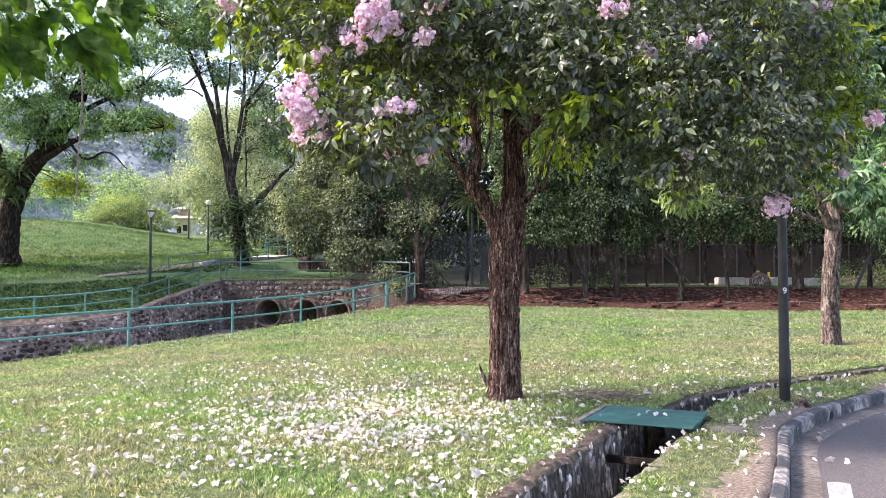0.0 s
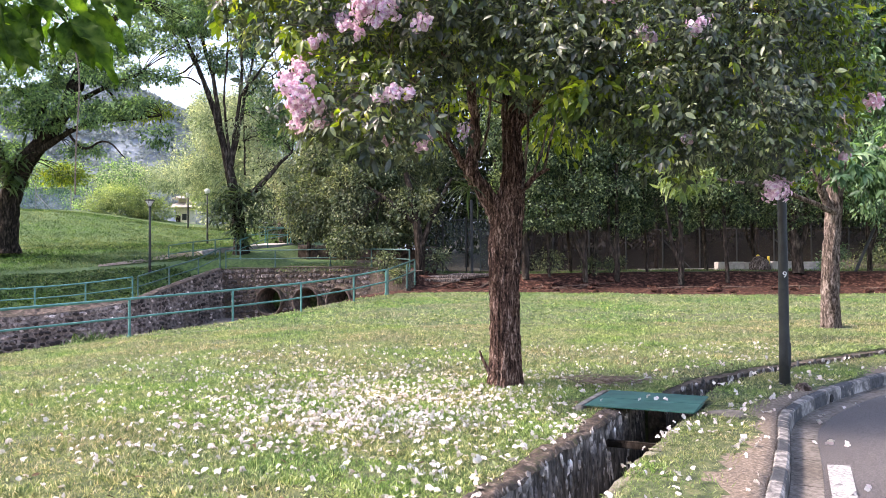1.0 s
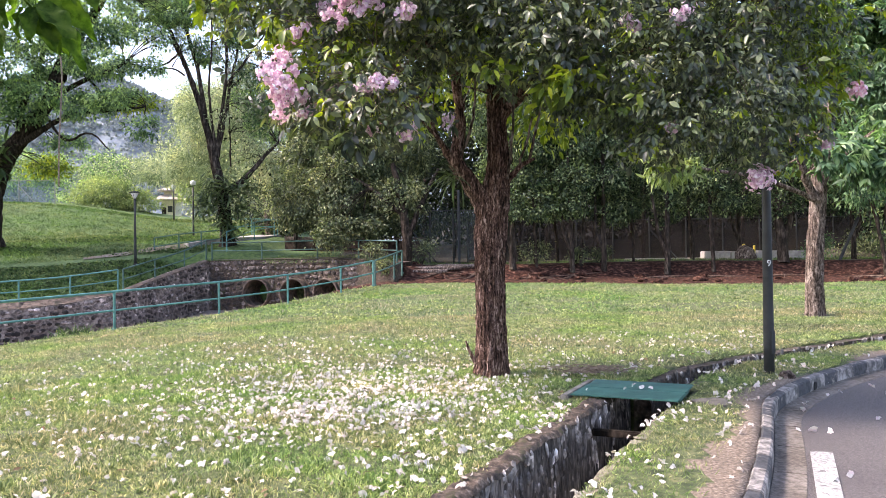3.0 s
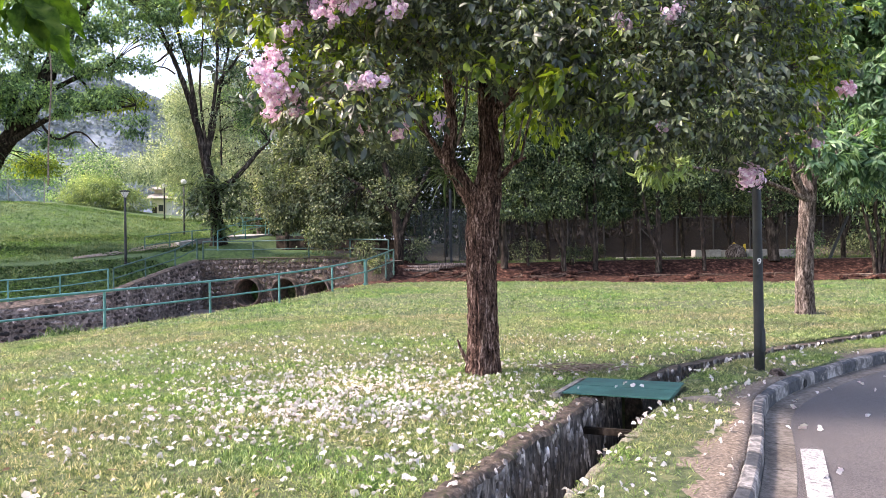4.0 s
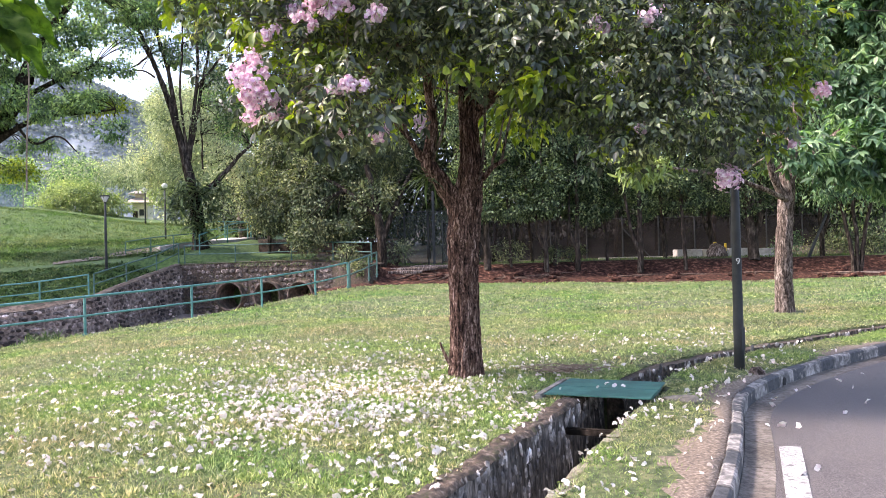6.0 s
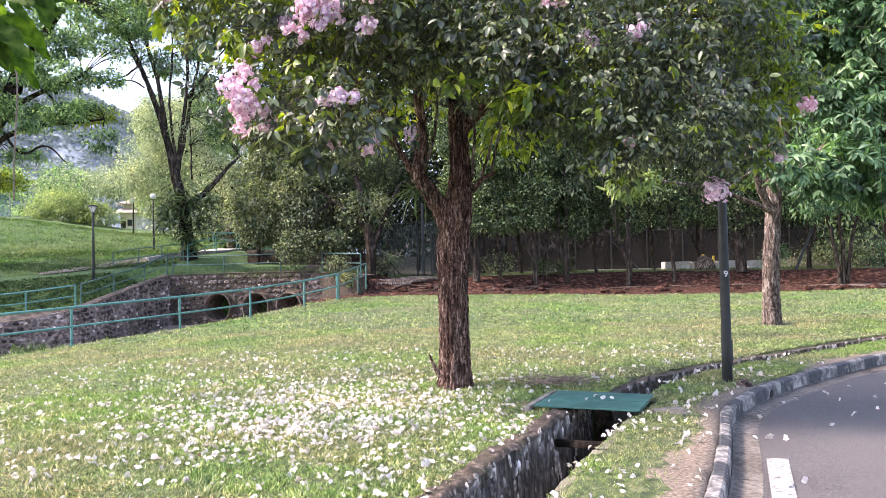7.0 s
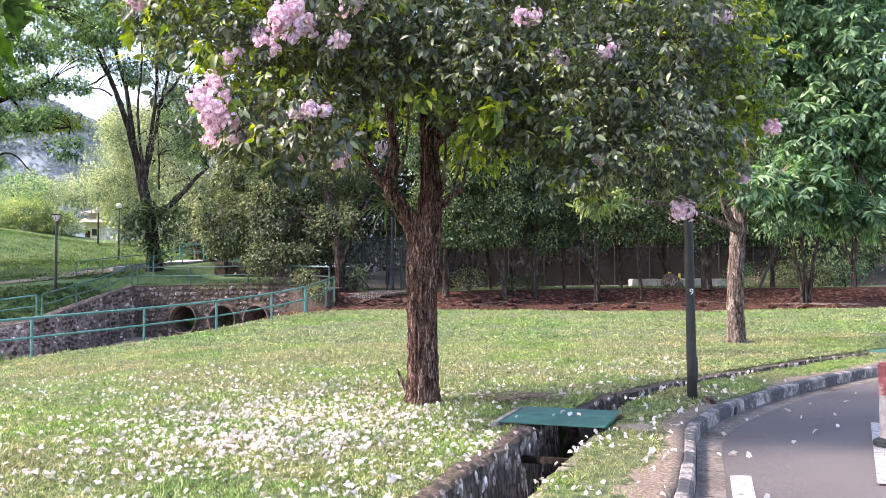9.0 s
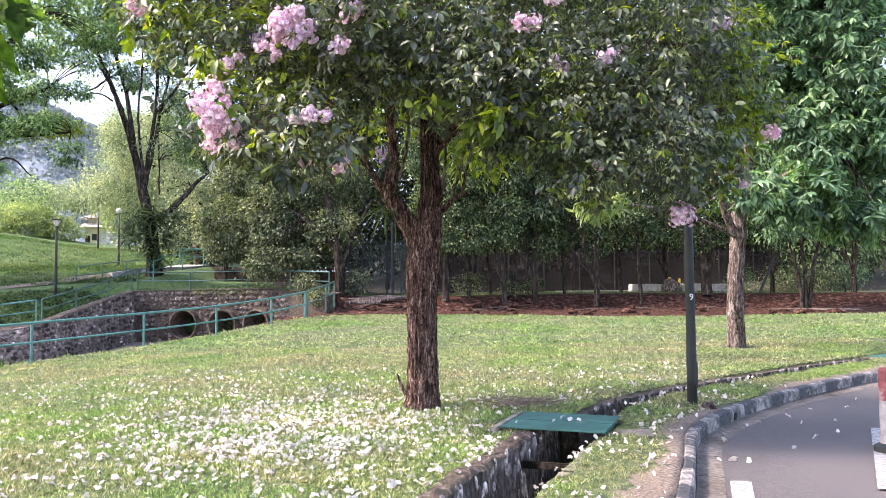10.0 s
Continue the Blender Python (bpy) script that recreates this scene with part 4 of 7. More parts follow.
path_ob = deck.put("footpath", M_PATH)
tagged(path_ob, "pale concrete footpath climbing to the bridge", "path", kind="structure")
md = path_ob.modifiers.new("thick", "SOLIDIFY")
md.thickness, md.offset = 0.28, -1


# ---- lamp posts ----
def lamp_post(x, y, z, height, label, head="cone", group="park lamps", number=False, radius=0.054):
    ob = thing("street_lamp", (x, y, z), label, "lamp post", group)
    v, f = lathe([(radius * 1.25, -0.1), (radius * 1.22, 0.5), (radius * 1.17, 1.0), (radius * 1.1, 1.6), (radius * 0.95, height - 0.3), (radius * 0.9, height - 0.3)], 20)
    pole = Shape().add(v, f).put("pole", M_POLE, ob, "", True)
    part("hatch", box(0, 0, 0, 0.075, 0.022, 0.30, 0.008), M_POLE, pole, "small service door").matrix_basis = pose(0.028, -radius * 1.12, 0.42, 0, 0, 22)
    Shape().add(*lathe([(radius * 1.6, -0.06), (radius * 1.6, 0.0), (radius * 1.3, 0.03)], 20)).put("base_plate", M_POLE, ob)
    if head == "cone":
        v, f = lathe([(0.06, height - 0.32), (0.07, height - 0.28), (0.20, height - 0.06), (0.205, height - 0.05)], 20)
        shade = Shape().add(v, f).put("shade", M_LAMPGLASS, ob, "pale tapered lantern glass", True)
        Shape().add(*lathe([(0.24, height - 0.055), (0.25, height - 0.02), (0.18, height + 0.02), (0.03, height + 0.045)], 20)).put("cap", M_POLE, ob)
        for a in range(4):
            c, sn = math.cos(a * math.pi / 2), math.sin(a * math.pi / 2)
            Shape().add(*tube([(c * 0.075, sn * 0.075, height - 0.3), (c * 0.215, sn * 0.215, height - 0.05)], 0.008, 6)).put("rib", M_POLE, shade)
    else:
        Shape().add(*lathe([(0.06, height - 0.32), (0.08, height - 0.29), (0.17, height - 0.2), (0.2, height - 0.08), (0.16, height + 0.02), (0.06, height + 0.07)], 20)).put("globe", M_LAMPGLASS, ob, "white globe", True)
    if number:
        # a single digit painted on the pole
        cu = bpy.data.curves.new("digit", "FONT")
        cu.body, cu.size, cu.extrude, cu.align_x = "9", 0.115, 0.002, "CENTER"
        tmp = bpy.data.objects.new("digit", cu)
        me = bpy.data.meshes.new_from_object(tmp)
        bpy.data.objects.remove(tmp)
        me.materials.append(M_WHITE)
        d = new("digit", me)
        d.parent = pole
        a = math.atan2(-x, y) * 0.6 - 0.05
        d.matrix_basis = pose(math.sin(a) * 0.067 + 0.012, -math.cos(a) * 0.067, 1.40, 90, 0, math.degrees(a))
        d["label"] = "white painted digit"
    return ob


lamp_post(4.39, 10.22, -0.01, 3.5, "dark grey steel lamp post on the grass verge", number=True)
lamp_post(-14.4, 38.9, 1.38, 3.5, "dark lamp post with a tapered lantern on the hillside")
lamp_post(-16.0, 53.8, land_at(-16.0, 53.8), 6.8 - land_at(-16.0, 53.8), "dark lamp post with a white globe by the bridge", "globe")
lamp_post(-20.6, 64.0, land_at(-20.6, 64.0), 7.5 - land_at(-20.6, 64.0), "pale lamp post with a white globe beside the pavilion", "globe")


# ---- traffic post on the road ----
def bollard():
    ob = thing("traffic_post", (5.40, 7.72, ROAD_Z + 0.06), "weathered red and white painted post on a dark base", "bollard")
    m_red = surface("faded_red_paint", [(0.3, (0.16, 0.035, 0.04)), (0.7, (0.32, 0.085, 0.09))], 9, (0.8, 0.7, 0.7), 3, rough=0.6, bump=0.3,
                    spot=(0.34, 0.27, 0.26), spot_scale=9, spot_at=(0.52, 0.62))
    m_pale = surface("grimy_white_paint", [(0.3, (0.28, 0.25, 0.25)), (0.7, (0.45, 0.42, 0.41))], 9, (0.7, 0.7, 0.7), 3, rough=0.6, bump=0.3)
    Shape().add(*lathe([(0.13, -0.02), (0.13, 0.03), (0.10, 0.05), (0.075, 0.06)], 20)).put("base", M_POLE, ob)
    Shape().add(*lathe([(0.065, 0.0), (0.065, 0.5)], 20)).put("lower_band", m_pale, ob)
    Shape().add(*lathe([(0.068, 0.5), (0.068, 0.80), (0.05, 0.83), (0.02, 0.835)], 20)).put("upper_band", m_red, ob)
    return ob


bollard()


# ---- leaves ----
def unit(a):
    return a / np.maximum(np.linalg.norm(a, axis=-1, keepdims=True), 1e-9)


def leaf_mesh(name, pos, axis, nrm, size, ratio, mat, parent, rng, fine=True, droop=0.25, label=""):
    """Many leaves in one mesh, each folded along its rib and curved."""
    n = len(pos)
    axis = unit(axis)
    side = unit(np.cross(axis, nrm))
    up = np.cross(side, axis)
    L = size[:, None]
    W = L * ratio * rng.uniform(0.8, 1.2, (n, 1)) * 0.5
    bend = rng.uniform(0.3, 1.0, (n, 1)) * droop
    fold = rng.uniform(0.1, 0.55, (n, 1))

    def at(t, s):
        return pos + axis * L * t + side * W * s - up * L * bend * t * t + up * W * fold * abs(s)

    if fine:
        rows = [at(0, 0), at(0.32, -0.92), at(0.32, 0), at(0.32, 0.92), at(0.66, -0.85), at(0.66, 0), at(0.66, 0.85), at(1.0, 0)]
        tri = [(0, 2, 1), (0, 3, 2), (1, 5, 4), (1, 2, 5), (2, 6, 5), (2, 3, 6), (4, 5, 7), (5, 6, 7)]
    else:
        rows = [at(0, 0), at(0.45, -1), at(1.0, 0), at(0.45, 1)]
        tri = [(0, 2, 1), (0, 3, 2)]
    k = len(rows)
    v = np.stack(rows, 1).reshape(-1, 3)
    f = (np.arange(n)[:, None, None] * k + np.array(tri)[None]).reshape(-1, 3)
    return put_mesh(name, v, f, mat, parent, label)


def sprays(blobs, count, rng, per=10, spread=0.3, shell=0.55, flat=0.6):
    """Clumps of leaf places within ellipsoids: points and the outward way at each."""
    C = np.array([b[0] for b in blobs], float)
    R = np.array([b[1] for b in blobs], float)
    w = R[:, 0] * R[:, 1] + R[:, 0] * R[:, 2]
    m = max(1, count // per)
    i = rng.choice(len(blobs), m, p=w / w.sum())
    d = unit(rng.normal(size=(m, 3)))
    r = shell + (1 - shell) * rng.uniform(0, 1, (m, 1)) ** 0.6
    r = r * (0.86 + 0.28 * rng.uniform(0, 1, (m, 1)))
    c = C[i] + d * R[i] * r
    out = unit(d + np.array([0, 0, 0.05]))
    p = np.repeat(c, per, 0) + rng.normal(size=(m * per, 3)) * spread * np.array([1, 1, flat])
    return p, np.repeat(out, per, 0)


def crown(parent, blobs, count, size, ratio, mat, seed, name="crown", per=10, spread=0.3, fine=False, hang=0.5, shell=0.55, flat=0.6, droop=0.3, origin=(0, 0, 0)):
    rng = np.random.default_rng(seed)
    p, out = sprays(blobs, count, rng, per, spread, shell, flat)
    axis = out + rng.normal(size=p.shape) * 0.75 + np.array([0, 0, -hang])
    nrm = out * 0.5 + rng.normal(size=p.shape) * 0.5 + np.array([0, 0, 0.9])
    s = size * rng.uniform(0.65, 1.25, len(p))
    return leaf_mesh(name, p - np.array(origin), axis, nrm, s, ratio, mat, parent, rng, fine, droop)


def whorled(parent, blobs, count, size, ratio, mat, seed, origin, per=11):
    """Drooping leaves in whorls at the shoot ends."""
    rng = np.random.default_rng(seed)
    c, out = sprays(blobs, count // per * 3, rng, 3, 0.16, 0.72, 0.8)
    m = len(c)
    ang = np.arange(per)[None] * 2.4 + rng.uniform(0, 6, (m, 1))
    side = unit(np.cross(out, np.array([0.2, 0.1, 1.0])))
    up = np.cross(side, out)
    ax = side[:, None] * np.cos(ang)[..., None] + up[:, None] * np.sin(ang)[..., None] * 0.8 + out[:, None] * 0.55 + np.array([0, 0, -0.75]) + rng.normal(size=(m, per, 3)) * 0.15
    nrm = np.repeat(unit(out * 0.6 + np.array([0, 0, 0.8]) + rng.normal(size=out.shape) * 0.2), per, 0)
    s = size * rng.uniform(0.7, 1.2, m * per)
    return leaf_mesh("crown", np.repeat(c, per, 0) - np.array(origin), ax.reshape(-1, 3), nrm, s, ratio, mat, parent, rng, True, 0.35)


def bough(parent, path, radii, mat, name="limb", sides=9, origin=(0, 0, 0), jig=0.0, seed=0):
    r = random.Random(seed)
    pts = [Vector(p) - Vector(origin) for p in path]
    soft = [Vector(p) for p in rounded(pts, 2)]
    ts = np.linspace(0, 1, len(soft))
    rr = list(np.interp(ts, np.linspace(0, 1, len(radii)), radii))
    soft = [p + Vector((r.uniform(-1, 1), r.uniform(-1, 1), 0)) * jig if 0 < i < len(soft) - 1 else p for i, p in enumerate(soft)]
    return Shape().add(*tube(soft, rr, sides, True, 0.06, r)).put(name, mat, parent, "", True)


def twigs(parent, starts, blobs, count, mat, seed, r0=0.02, origin=(0, 0, 0), name="twig_spray"):
    """Thin branches from the limbs' ends out into the crown, one mesh."""
    rnd = random.Random(seed)
    s = Shape()
    for _ in range(count):
        c, r = rnd.choice(blobs)
        d = Vector((rnd.gauss(0, 1), rnd.gauss(0, 1), rnd.gauss(0, 1))).normalized()
        end = Vector((c[0] + d.x * r[0] * 0.9, c[1] + d.y * r[1] * 0.9, c[2] + d.z * r[2] * 0.9))
        a = min(starts, key=lambda q: (Vector(q) - end).length + rnd.uniform(0, 0.6))
        a = Vector(a)
        mid = a.lerp(end, 0.5) + Vector((rnd.uniform(-0.1, 0.1), rnd.uniform(-0.1, 0.1), 0.12 * (end - a).length))
        pts = [Vector(p) - Vector(origin) for p in rounded([a, mid, end], 2)]
        s.add(*tube(pts, list(np.linspace(r0, r0 * 0.25, len(pts))), 5))
    return tagged(s.put(name, mat, parent, "", True), kind="stuff")


def trunk_mesh(parent, path, radii, mat, seed, sides=56, rings=110, furrow=0.03, flare=0.25, name="trunk"):
    """A trunk with deep furrows, ribs and a flared foot."""
    rng = random.Random(seed)
    pts = rounded(path, 2)
    seg = np.array(pts, float)
    ln = np.r_[0, np.cumsum(np.linalg.norm(np.diff(seg, axis=0), axis=1))]
    s = np.linspace(0, ln[-1], rings)
    cx = np.stack([np.interp(s, ln, seg[:, k]) for k in range(3)], 1)
    rr = np.interp(s / ln[-1], np.linspace(0, 1, len(radii)), radii)
    v = []
    for i in range(rings):
        h = s[i]
        for k in range(sides):
            a = 2 * math.pi * k / sides
            n1 = noise.noise((math.cos(a) * 4.5, math.sin(a) * 4.5, h * 1.1 + seed))
            n2 = 0.55 - 1.6 * abs(noise.noise((math.cos(a) * 6.5, math.sin(a) * 6.5, h * 4.2 + seed * 2)))
            n3 = noise.noise((math.cos(a) * 1.3, math.sin(a) * 1.3, h * 0.9 + seed * 3))
            n4 = noise.noise((math.cos(a) * 9, math.sin(a) * 9, h * 9 + seed * 5))
            r = rr[i] * (1 + 0.10 * n3) + furrow * (0.5 * n1 + 0.9 * n2 + 0.45 * n4)
            if h < 0.5:
                r += flare * rr[i] * (1 - h / 0.5) ** 2 * (0.7 + 0.5 * math.sin(a * 5 + seed))
            v.append((cx[i, 0] + math.cos(a) * r, cx[i, 1] + math.sin(a) * r, cx[i, 2]))
    i = np.arange(rings * sides).reshape(rings, sides)
    j = np.roll(i, -1, 1)
    f = np.stack([i[:-1], j[:-1], j[1:], i[1:]], -1).reshape(-1, 4)
    return put_mesh(name, np.array(v), f, mat, parent, "", True)


def floret_meshes():
    """A few crumpled five-lobed trumpet blossoms."""
    out = []
    for i in range(9):
        rng = np.random.default_rng(60 + i)
        ang = np.arange(5) * 2 * math.pi / 5 + rng.uniform(-0.2, 0.2, 5)
        ax = np.stack([np.cos(ang), np.sin(ang), np.full(5, 0.75) + rng.normal(size=5) * 0.25], 1)
        ob = leaf_mesh("floret", np.tile([0, 0, 0.01], (5, 1)), ax, np.tile([0, 0, 1.0], (5, 1)), 0.027 * rng.uniform(0.75, 1.3, 5), 1.25, M_PINK, None, rng, True, 0.6)
        out.append(ob.data)
        bpy.data.objects.remove(ob)
    return out


def blossom_heads(spots, seed):
    """Clusters of trumpet blossoms, each cluster a thing of its own."""
    rnd = random.Random(seed)
    meshes = floret_meshes()
    for c, k in spots:
        ob = thing("blossom_cluster", c, "cluster of pink trumpet blossoms hanging in the tree", "blossom", "pink blossoms in the tree")
        lumps = [Vector((rnd.gauss(0, 0.6), rnd.gauss(0, 0.6), rnd.gauss(0, 0.5))) * 0.085 * k ** 0.5 for _ in range(4)]
        for _ in range(int(62 * k) + 8):
            d = Vector((rnd.gauss(0, 1), rnd.gauss(0, 1), rnd.gauss(0, 0.8))).normalized()
            f = new("floret", rnd.choice(meshes))
            f.parent = ob
            at = rnd.choice(lumps) + d * 0.085 * k ** 0.5 * rnd.uniform(0.25, 1.02)
            turn = d.to_track_quat("Z", "Y").to_matrix().to_4x4()
            f.matrix_basis = Matrix.Translation(at) @ turn @ pose(0, 0, 0, 0, 0, rnd.uniform(0, 360)) @ Matrix.Scale(rnd.uniform(0.8, 1.3), 4)


# ---- the flowering tree on the lawn ----
def flowering_tree():
    base = (0.80, 10.42, -0.03)
    ob = thing("flowering_tree", base, "flowering tree with furrowed brown bark and dark glossy leaves", "tree")
    trunk_mesh(ob, [(0, 0, -0.1), (0.01, 0, 0.55), (0.0, 0, 1.3), (0.01, 0, 1.67), (0.03, 0, 2.04), (0.09, 0, 2.42), (0.14, 0.02, 2.8), (0.13, 0.03, 3.2), (0.13, 0.05, 3.6), (0.13, 0.08, 4.0),
                    (0.16, 0.1, 4.6), (0.1, 0.15, 6.0)],
               [0.215, 0.197, 0.184, 0.184, 0.198, 0.172, 0.124, 0.108, 0.104, 0.10, 0.08, 0.065, 0.05], M_BARK, 3, 110, 230, furrow=0.036, flare=0.26)
    limbs = [
        ([(0.0, -0.02, 2.12), (-0.13, -0.04, 2.40), (-0.30, -0.05, 2.64), (-0.45, -0.05, 2.84), (-0.37, -0.04, 3.12), (-0.355, 0.0, 3.53), (-0.40, 0.0, 3.91), (-0.46, 0.02, 4.4), (-0.6, 0.1, 5.2)],
         [0.165, 0.14, 0.115, 0.105, 0.074, 0.066, 0.062, 0.05, 0.03]),
        ([(-0.40, -0.05, 2.78), (-0.56, -0.1, 2.95), (-0.72, -0.15, 3.28), (-0.86, -0.2, 3.61), (-1.1, -0.45, 3.95), (-1.7, -0.8, 4.3)], [0.062, 0.045, 0.03, 0.024, 0.018, 0.01]),
        ([(-0.44, -0.08, 2.86), (-0.66, -0.25, 3.12), (-0.95, -0.5, 3.42), (-1.4, -0.9, 3.62)], [0.03, 0.022, 0.017, 0.010]),
        ([(0.2, -0.02, 2.5), (0.29, -0.04, 2.64), (0.43, -0.08, 2.79), (0.60, -0.1, 2.86)], [0.06, 0.042, 0.03, 0.012]),
        ([(0.12, 0.03, 3.25), (0.5, -0.1, 3.75), (1.3, -0.9, 4.0), (2.4, -1.5, 4.0), (3.3, -1.7, 3.6)], [0.03, 0.026, 0.022, 0.018, 0.01]),
        ([(0.1, 0.05, 3.4), (0.9, -0.4, 4.2), (2.2, -0.9, 4.7), (3.6, -1.0, 4.6)], [0.06, 0.045, 0.035, 0.015]),
        ([(0.1, 0.05, 3.0), (0.16, 0.4, 3.7), (0.5, 1.2, 4.5), (0.9, 1.8, 5.4)], [0.06, 0.05, 0.035, 0.02]),
        ([(-0.43, 0, 4.0), (-1.0, -0.3, 4.6), (-1.9, -0.6, 5.1)], [0.045, 0.035, 0.015]),
    ]
    # pale upright water shoots round the fork
    for i, (p, r) in enumerate([([(-0.40, -0.1, 2.88), (-0.24, -0.12, 3.16), (-0.17, -0.12, 3.55), (-0.16, -0.16, 4.05)], [0.026, 0.021, 0.018, 0.014]),
                                ([(0.24, -0.13, 2.6), (0.30, -0.16, 3.0), (0.33, -0.17, 3.5), (0.30, -0.17, 4.0)], [0.022, 0.019, 0.016, 0.012]),
                                ([(0.40, -0.1, 2.78), (0.50, -0.16, 3.1), (0.56, -0.2, 3.4)], [0.018, 0.015, 0.010]),
                                ([(0.52, -0.1, 2.84), (0.60, -0.15, 3.12), (0.68, -0.2, 3.55), (0.82, -0.3, 3.95)], [0.02, 0.017, 0.014, 0.010]),
                                ([(-0.62, -0.12, 3.02), (-0.74, -0.2, 3.3), (-0.70, -0.22, 3.75)], [0.018, 0.014, 0.009]),
                                ([(0.10, 0.05, 3.72), (-0.12, -0.05, 3.78), (-0.36, -0.08, 3.84)], [0.016, 0.013, 0.012])]):
        bough(ob, p, r, M_BARK_GREY, "shoot", 7, seed=20 + i, jig=0.01)
    for i, (p, r) in enumerate(limbs):
        bough(ob, p, r, M_BARK, seed=i, jig=0.015)
    # stub of a broken shoot at the foot
    bough(ob, [(-0.2, -0.05, 0.2), (-0.29, -0.06, 0.38), (-0.33, -0.06, 0.5)], [0.03, 0.02, 0.008], M_BARK, "dead_shoot")
    o = np.array(base)
    blobs = [((-1.30, 9.30, 4.02), (0.72, 0.9, 0.9)), ((-0.65, 8.70, 3.29), (0.62, 0.7, 0.45)), ((0.11, 9.40, 4.59), (1.1, 1.2, 0.75)), ((1.28, 8.80, 4.11), (0.85, 0.9, 0.65)),
             ((2.30, 8.50, 3.75), (0.85, 0.9, 0.85)), ((3.26, 8.30, 3.25), (0.8, 0.8, 0.62)), ((3.39, 8.60, 4.27), (0.95, 1.0, 0.75)), ((4.25, 9.20, 3.93), (0.45, 0.8, 0.85)),
             ((1.75, 8.80, 3.47), (0.35, 0.4, 0.45)), ((-2.49, 10.30, 5.10), (0.55, 0.7, 0.5)), ((0.84, 10.00, 6.40), (2.7, 2.2, 1.3)), ((2.81, 9.30, 5.92), (1.8, 1.8, 1.2)),
             ((-1.59, 9.80, 5.51), (1.2, 1.3, 0.9)), ((2.51, 8.40, 2.93), (0.55, 0.6, 0.35)), ((-1.25, 9.00, 3.16), (0.4, 0.4, 0.32)), ((4.18, 8.80, 3.09), (0.32, 0.45, 0.42)), ((4.60, 9.30, 4.49), (0.5, 0.6, 0.6)), ((3.76, 8.80, 2.62), (0.28, 0.3, 0.2)), ((4.73, 9.30, 3.75), (0.35, 0.4, 0.4))]
    rng = np.random.default_rng(11)
    p, out = sprays(blobs, 27500, rng, 6, 0.12, 0.5, 0.8)
    keep = (rng.uniform(0, 1, len(p)) < np.where(p[:, 2] > 5.4, 0.5, 0.97)) & ~((p[:, 0] < -0.35) & (rng.uniform(0, 1, len(p)) < 0.42))
    p, out = p[keep], out[keep]
    n = len(p)
    # five leaflets on each stalk, spread like a hand-fan and drooping
    fan = np.radians(np.array([-75, -38, 0, 38, 75]))
    o2 = unit(out * np.array([1, 1, 0.3]) + rng.normal(size=p.shape) * 0.5)
    sd = unit(np.cross(o2, np.array([0, 0, 1.0]) + rng.normal(size=p.shape) * 0.35))
    ax = (o2[:, None] * np.cos(fan)[None, :, None] * 0.75 + sd[:, None] * np.sin(fan)[None, :, None]) + np.array([0, 0, -0.62]) + rng.normal(size=(n, 5, 3)) * np.where(p[:, 0] < 0.6, 0.45, 0.32)[:, None, None]
    big = 0.055 + 0.115 * rng.uniform(0, 1, (n, 1)) ** 1.3
    big = big * np.where(p[:, :1] > 2.0, 0.72, np.where(p[:, :1] > 0.3, 0.86, 1.0))
    L = (big * np.array([0.65, 0.9, 1.1, 0.9, 0.65])[None]).reshape(-1)
    pos = np.repeat(p - o, 5, 0)
    nrm = np.repeat(unit(o2 * 0.95 + np.array([0, 0, 0.7]) + rng.normal(size=p.shape) * 0.42), 5, 0)
    ax = ax.reshape(-1, 3)
    pos = pos + unit(ax) * 0.025
    # upper left tufts get the yellow tone as painted sunlight
    tuft = np.sin(p[:, 0] * 5.1 + p[:, 2] * 2.3) * np.sin(p[:, 2] * 5.7 - p[:, 0] * 1.9) > 0.15
    left = np.repeat((p[:, 0] < -0.55) & (p[:, 2] > 3.5) & tuft & (rng.uniform(0, 1, n) < 0.68) | (p[:, 0] > 3.9) & (rng.uniform(0, 1, n) < 0.4) | (rng.uniform(0, 1, n) < 0.035), 5)
    hid = np.repeat((p[:, 1] > 9.9) | (p[:, 2] > 5.4), 5)
    leaf_mesh("crown", pos[~left & ~hid], ax[~left & ~hid], nrm[~left & ~hid], L[~left & ~hid], 0.42, M_LEAF, ob, rng, True, 0.35)
    leaf_mesh("crown", pos[~left & hid], ax[~left & hid], nrm[~left & hid], L[~left & hid], 0.5, M_LEAF, ob, rng, False, 0.35)
    leaf_mesh("young_lit_leaves", pos[left], ax[left], nrm[left], L[left] * 1.25, 0.42, M_LEAF_YOUNG_LIT, ob, rng, True, 0.35, "yellow-green leaves, young ones and others coloured as sunlit")
    # thin leaves behind, their yellow colour standing for light shining through
    back = [((0.65, 11.80, 4.75), (1.5, 0.7, 0.9)), ((-0.20, 11.40, 3.74), (0.7, 0.5, 0.4)), ((1.83, 11.30, 3.56), (0.8, 0.5, 0.45)), ((2.81, 11.60, 4.45), (1.3, 0.8, 1.0)), ((-1.16, 11.20, 4.59), (1.0, 0.6, 0.9)),
            ((5.02, 11.30, 5.11), (1.0, 0.8, 1.0))]
    crown(ob, back, 3600, 0.15, 0.45, M_LEAF_YOUNG_LIT, 5, "back_leaves", 8, 0.12, True, 0.8, 0.2, origin=base)
    crown(ob, [((1.54, 8.20, 3.40), (0.2, 0.2, 0.12)), ((1.33, 8.20, 3.32), (0.16, 0.2, 0.12)), ((0.73, 8.40, 3.51), (0.22, 0.2, 0.12))], 110, 0.18, 0.36, M_LEAF_YOUNG_LIT, 8, "light_leaves", 6, 0.08, True, 0.8, 0.3, origin=base)
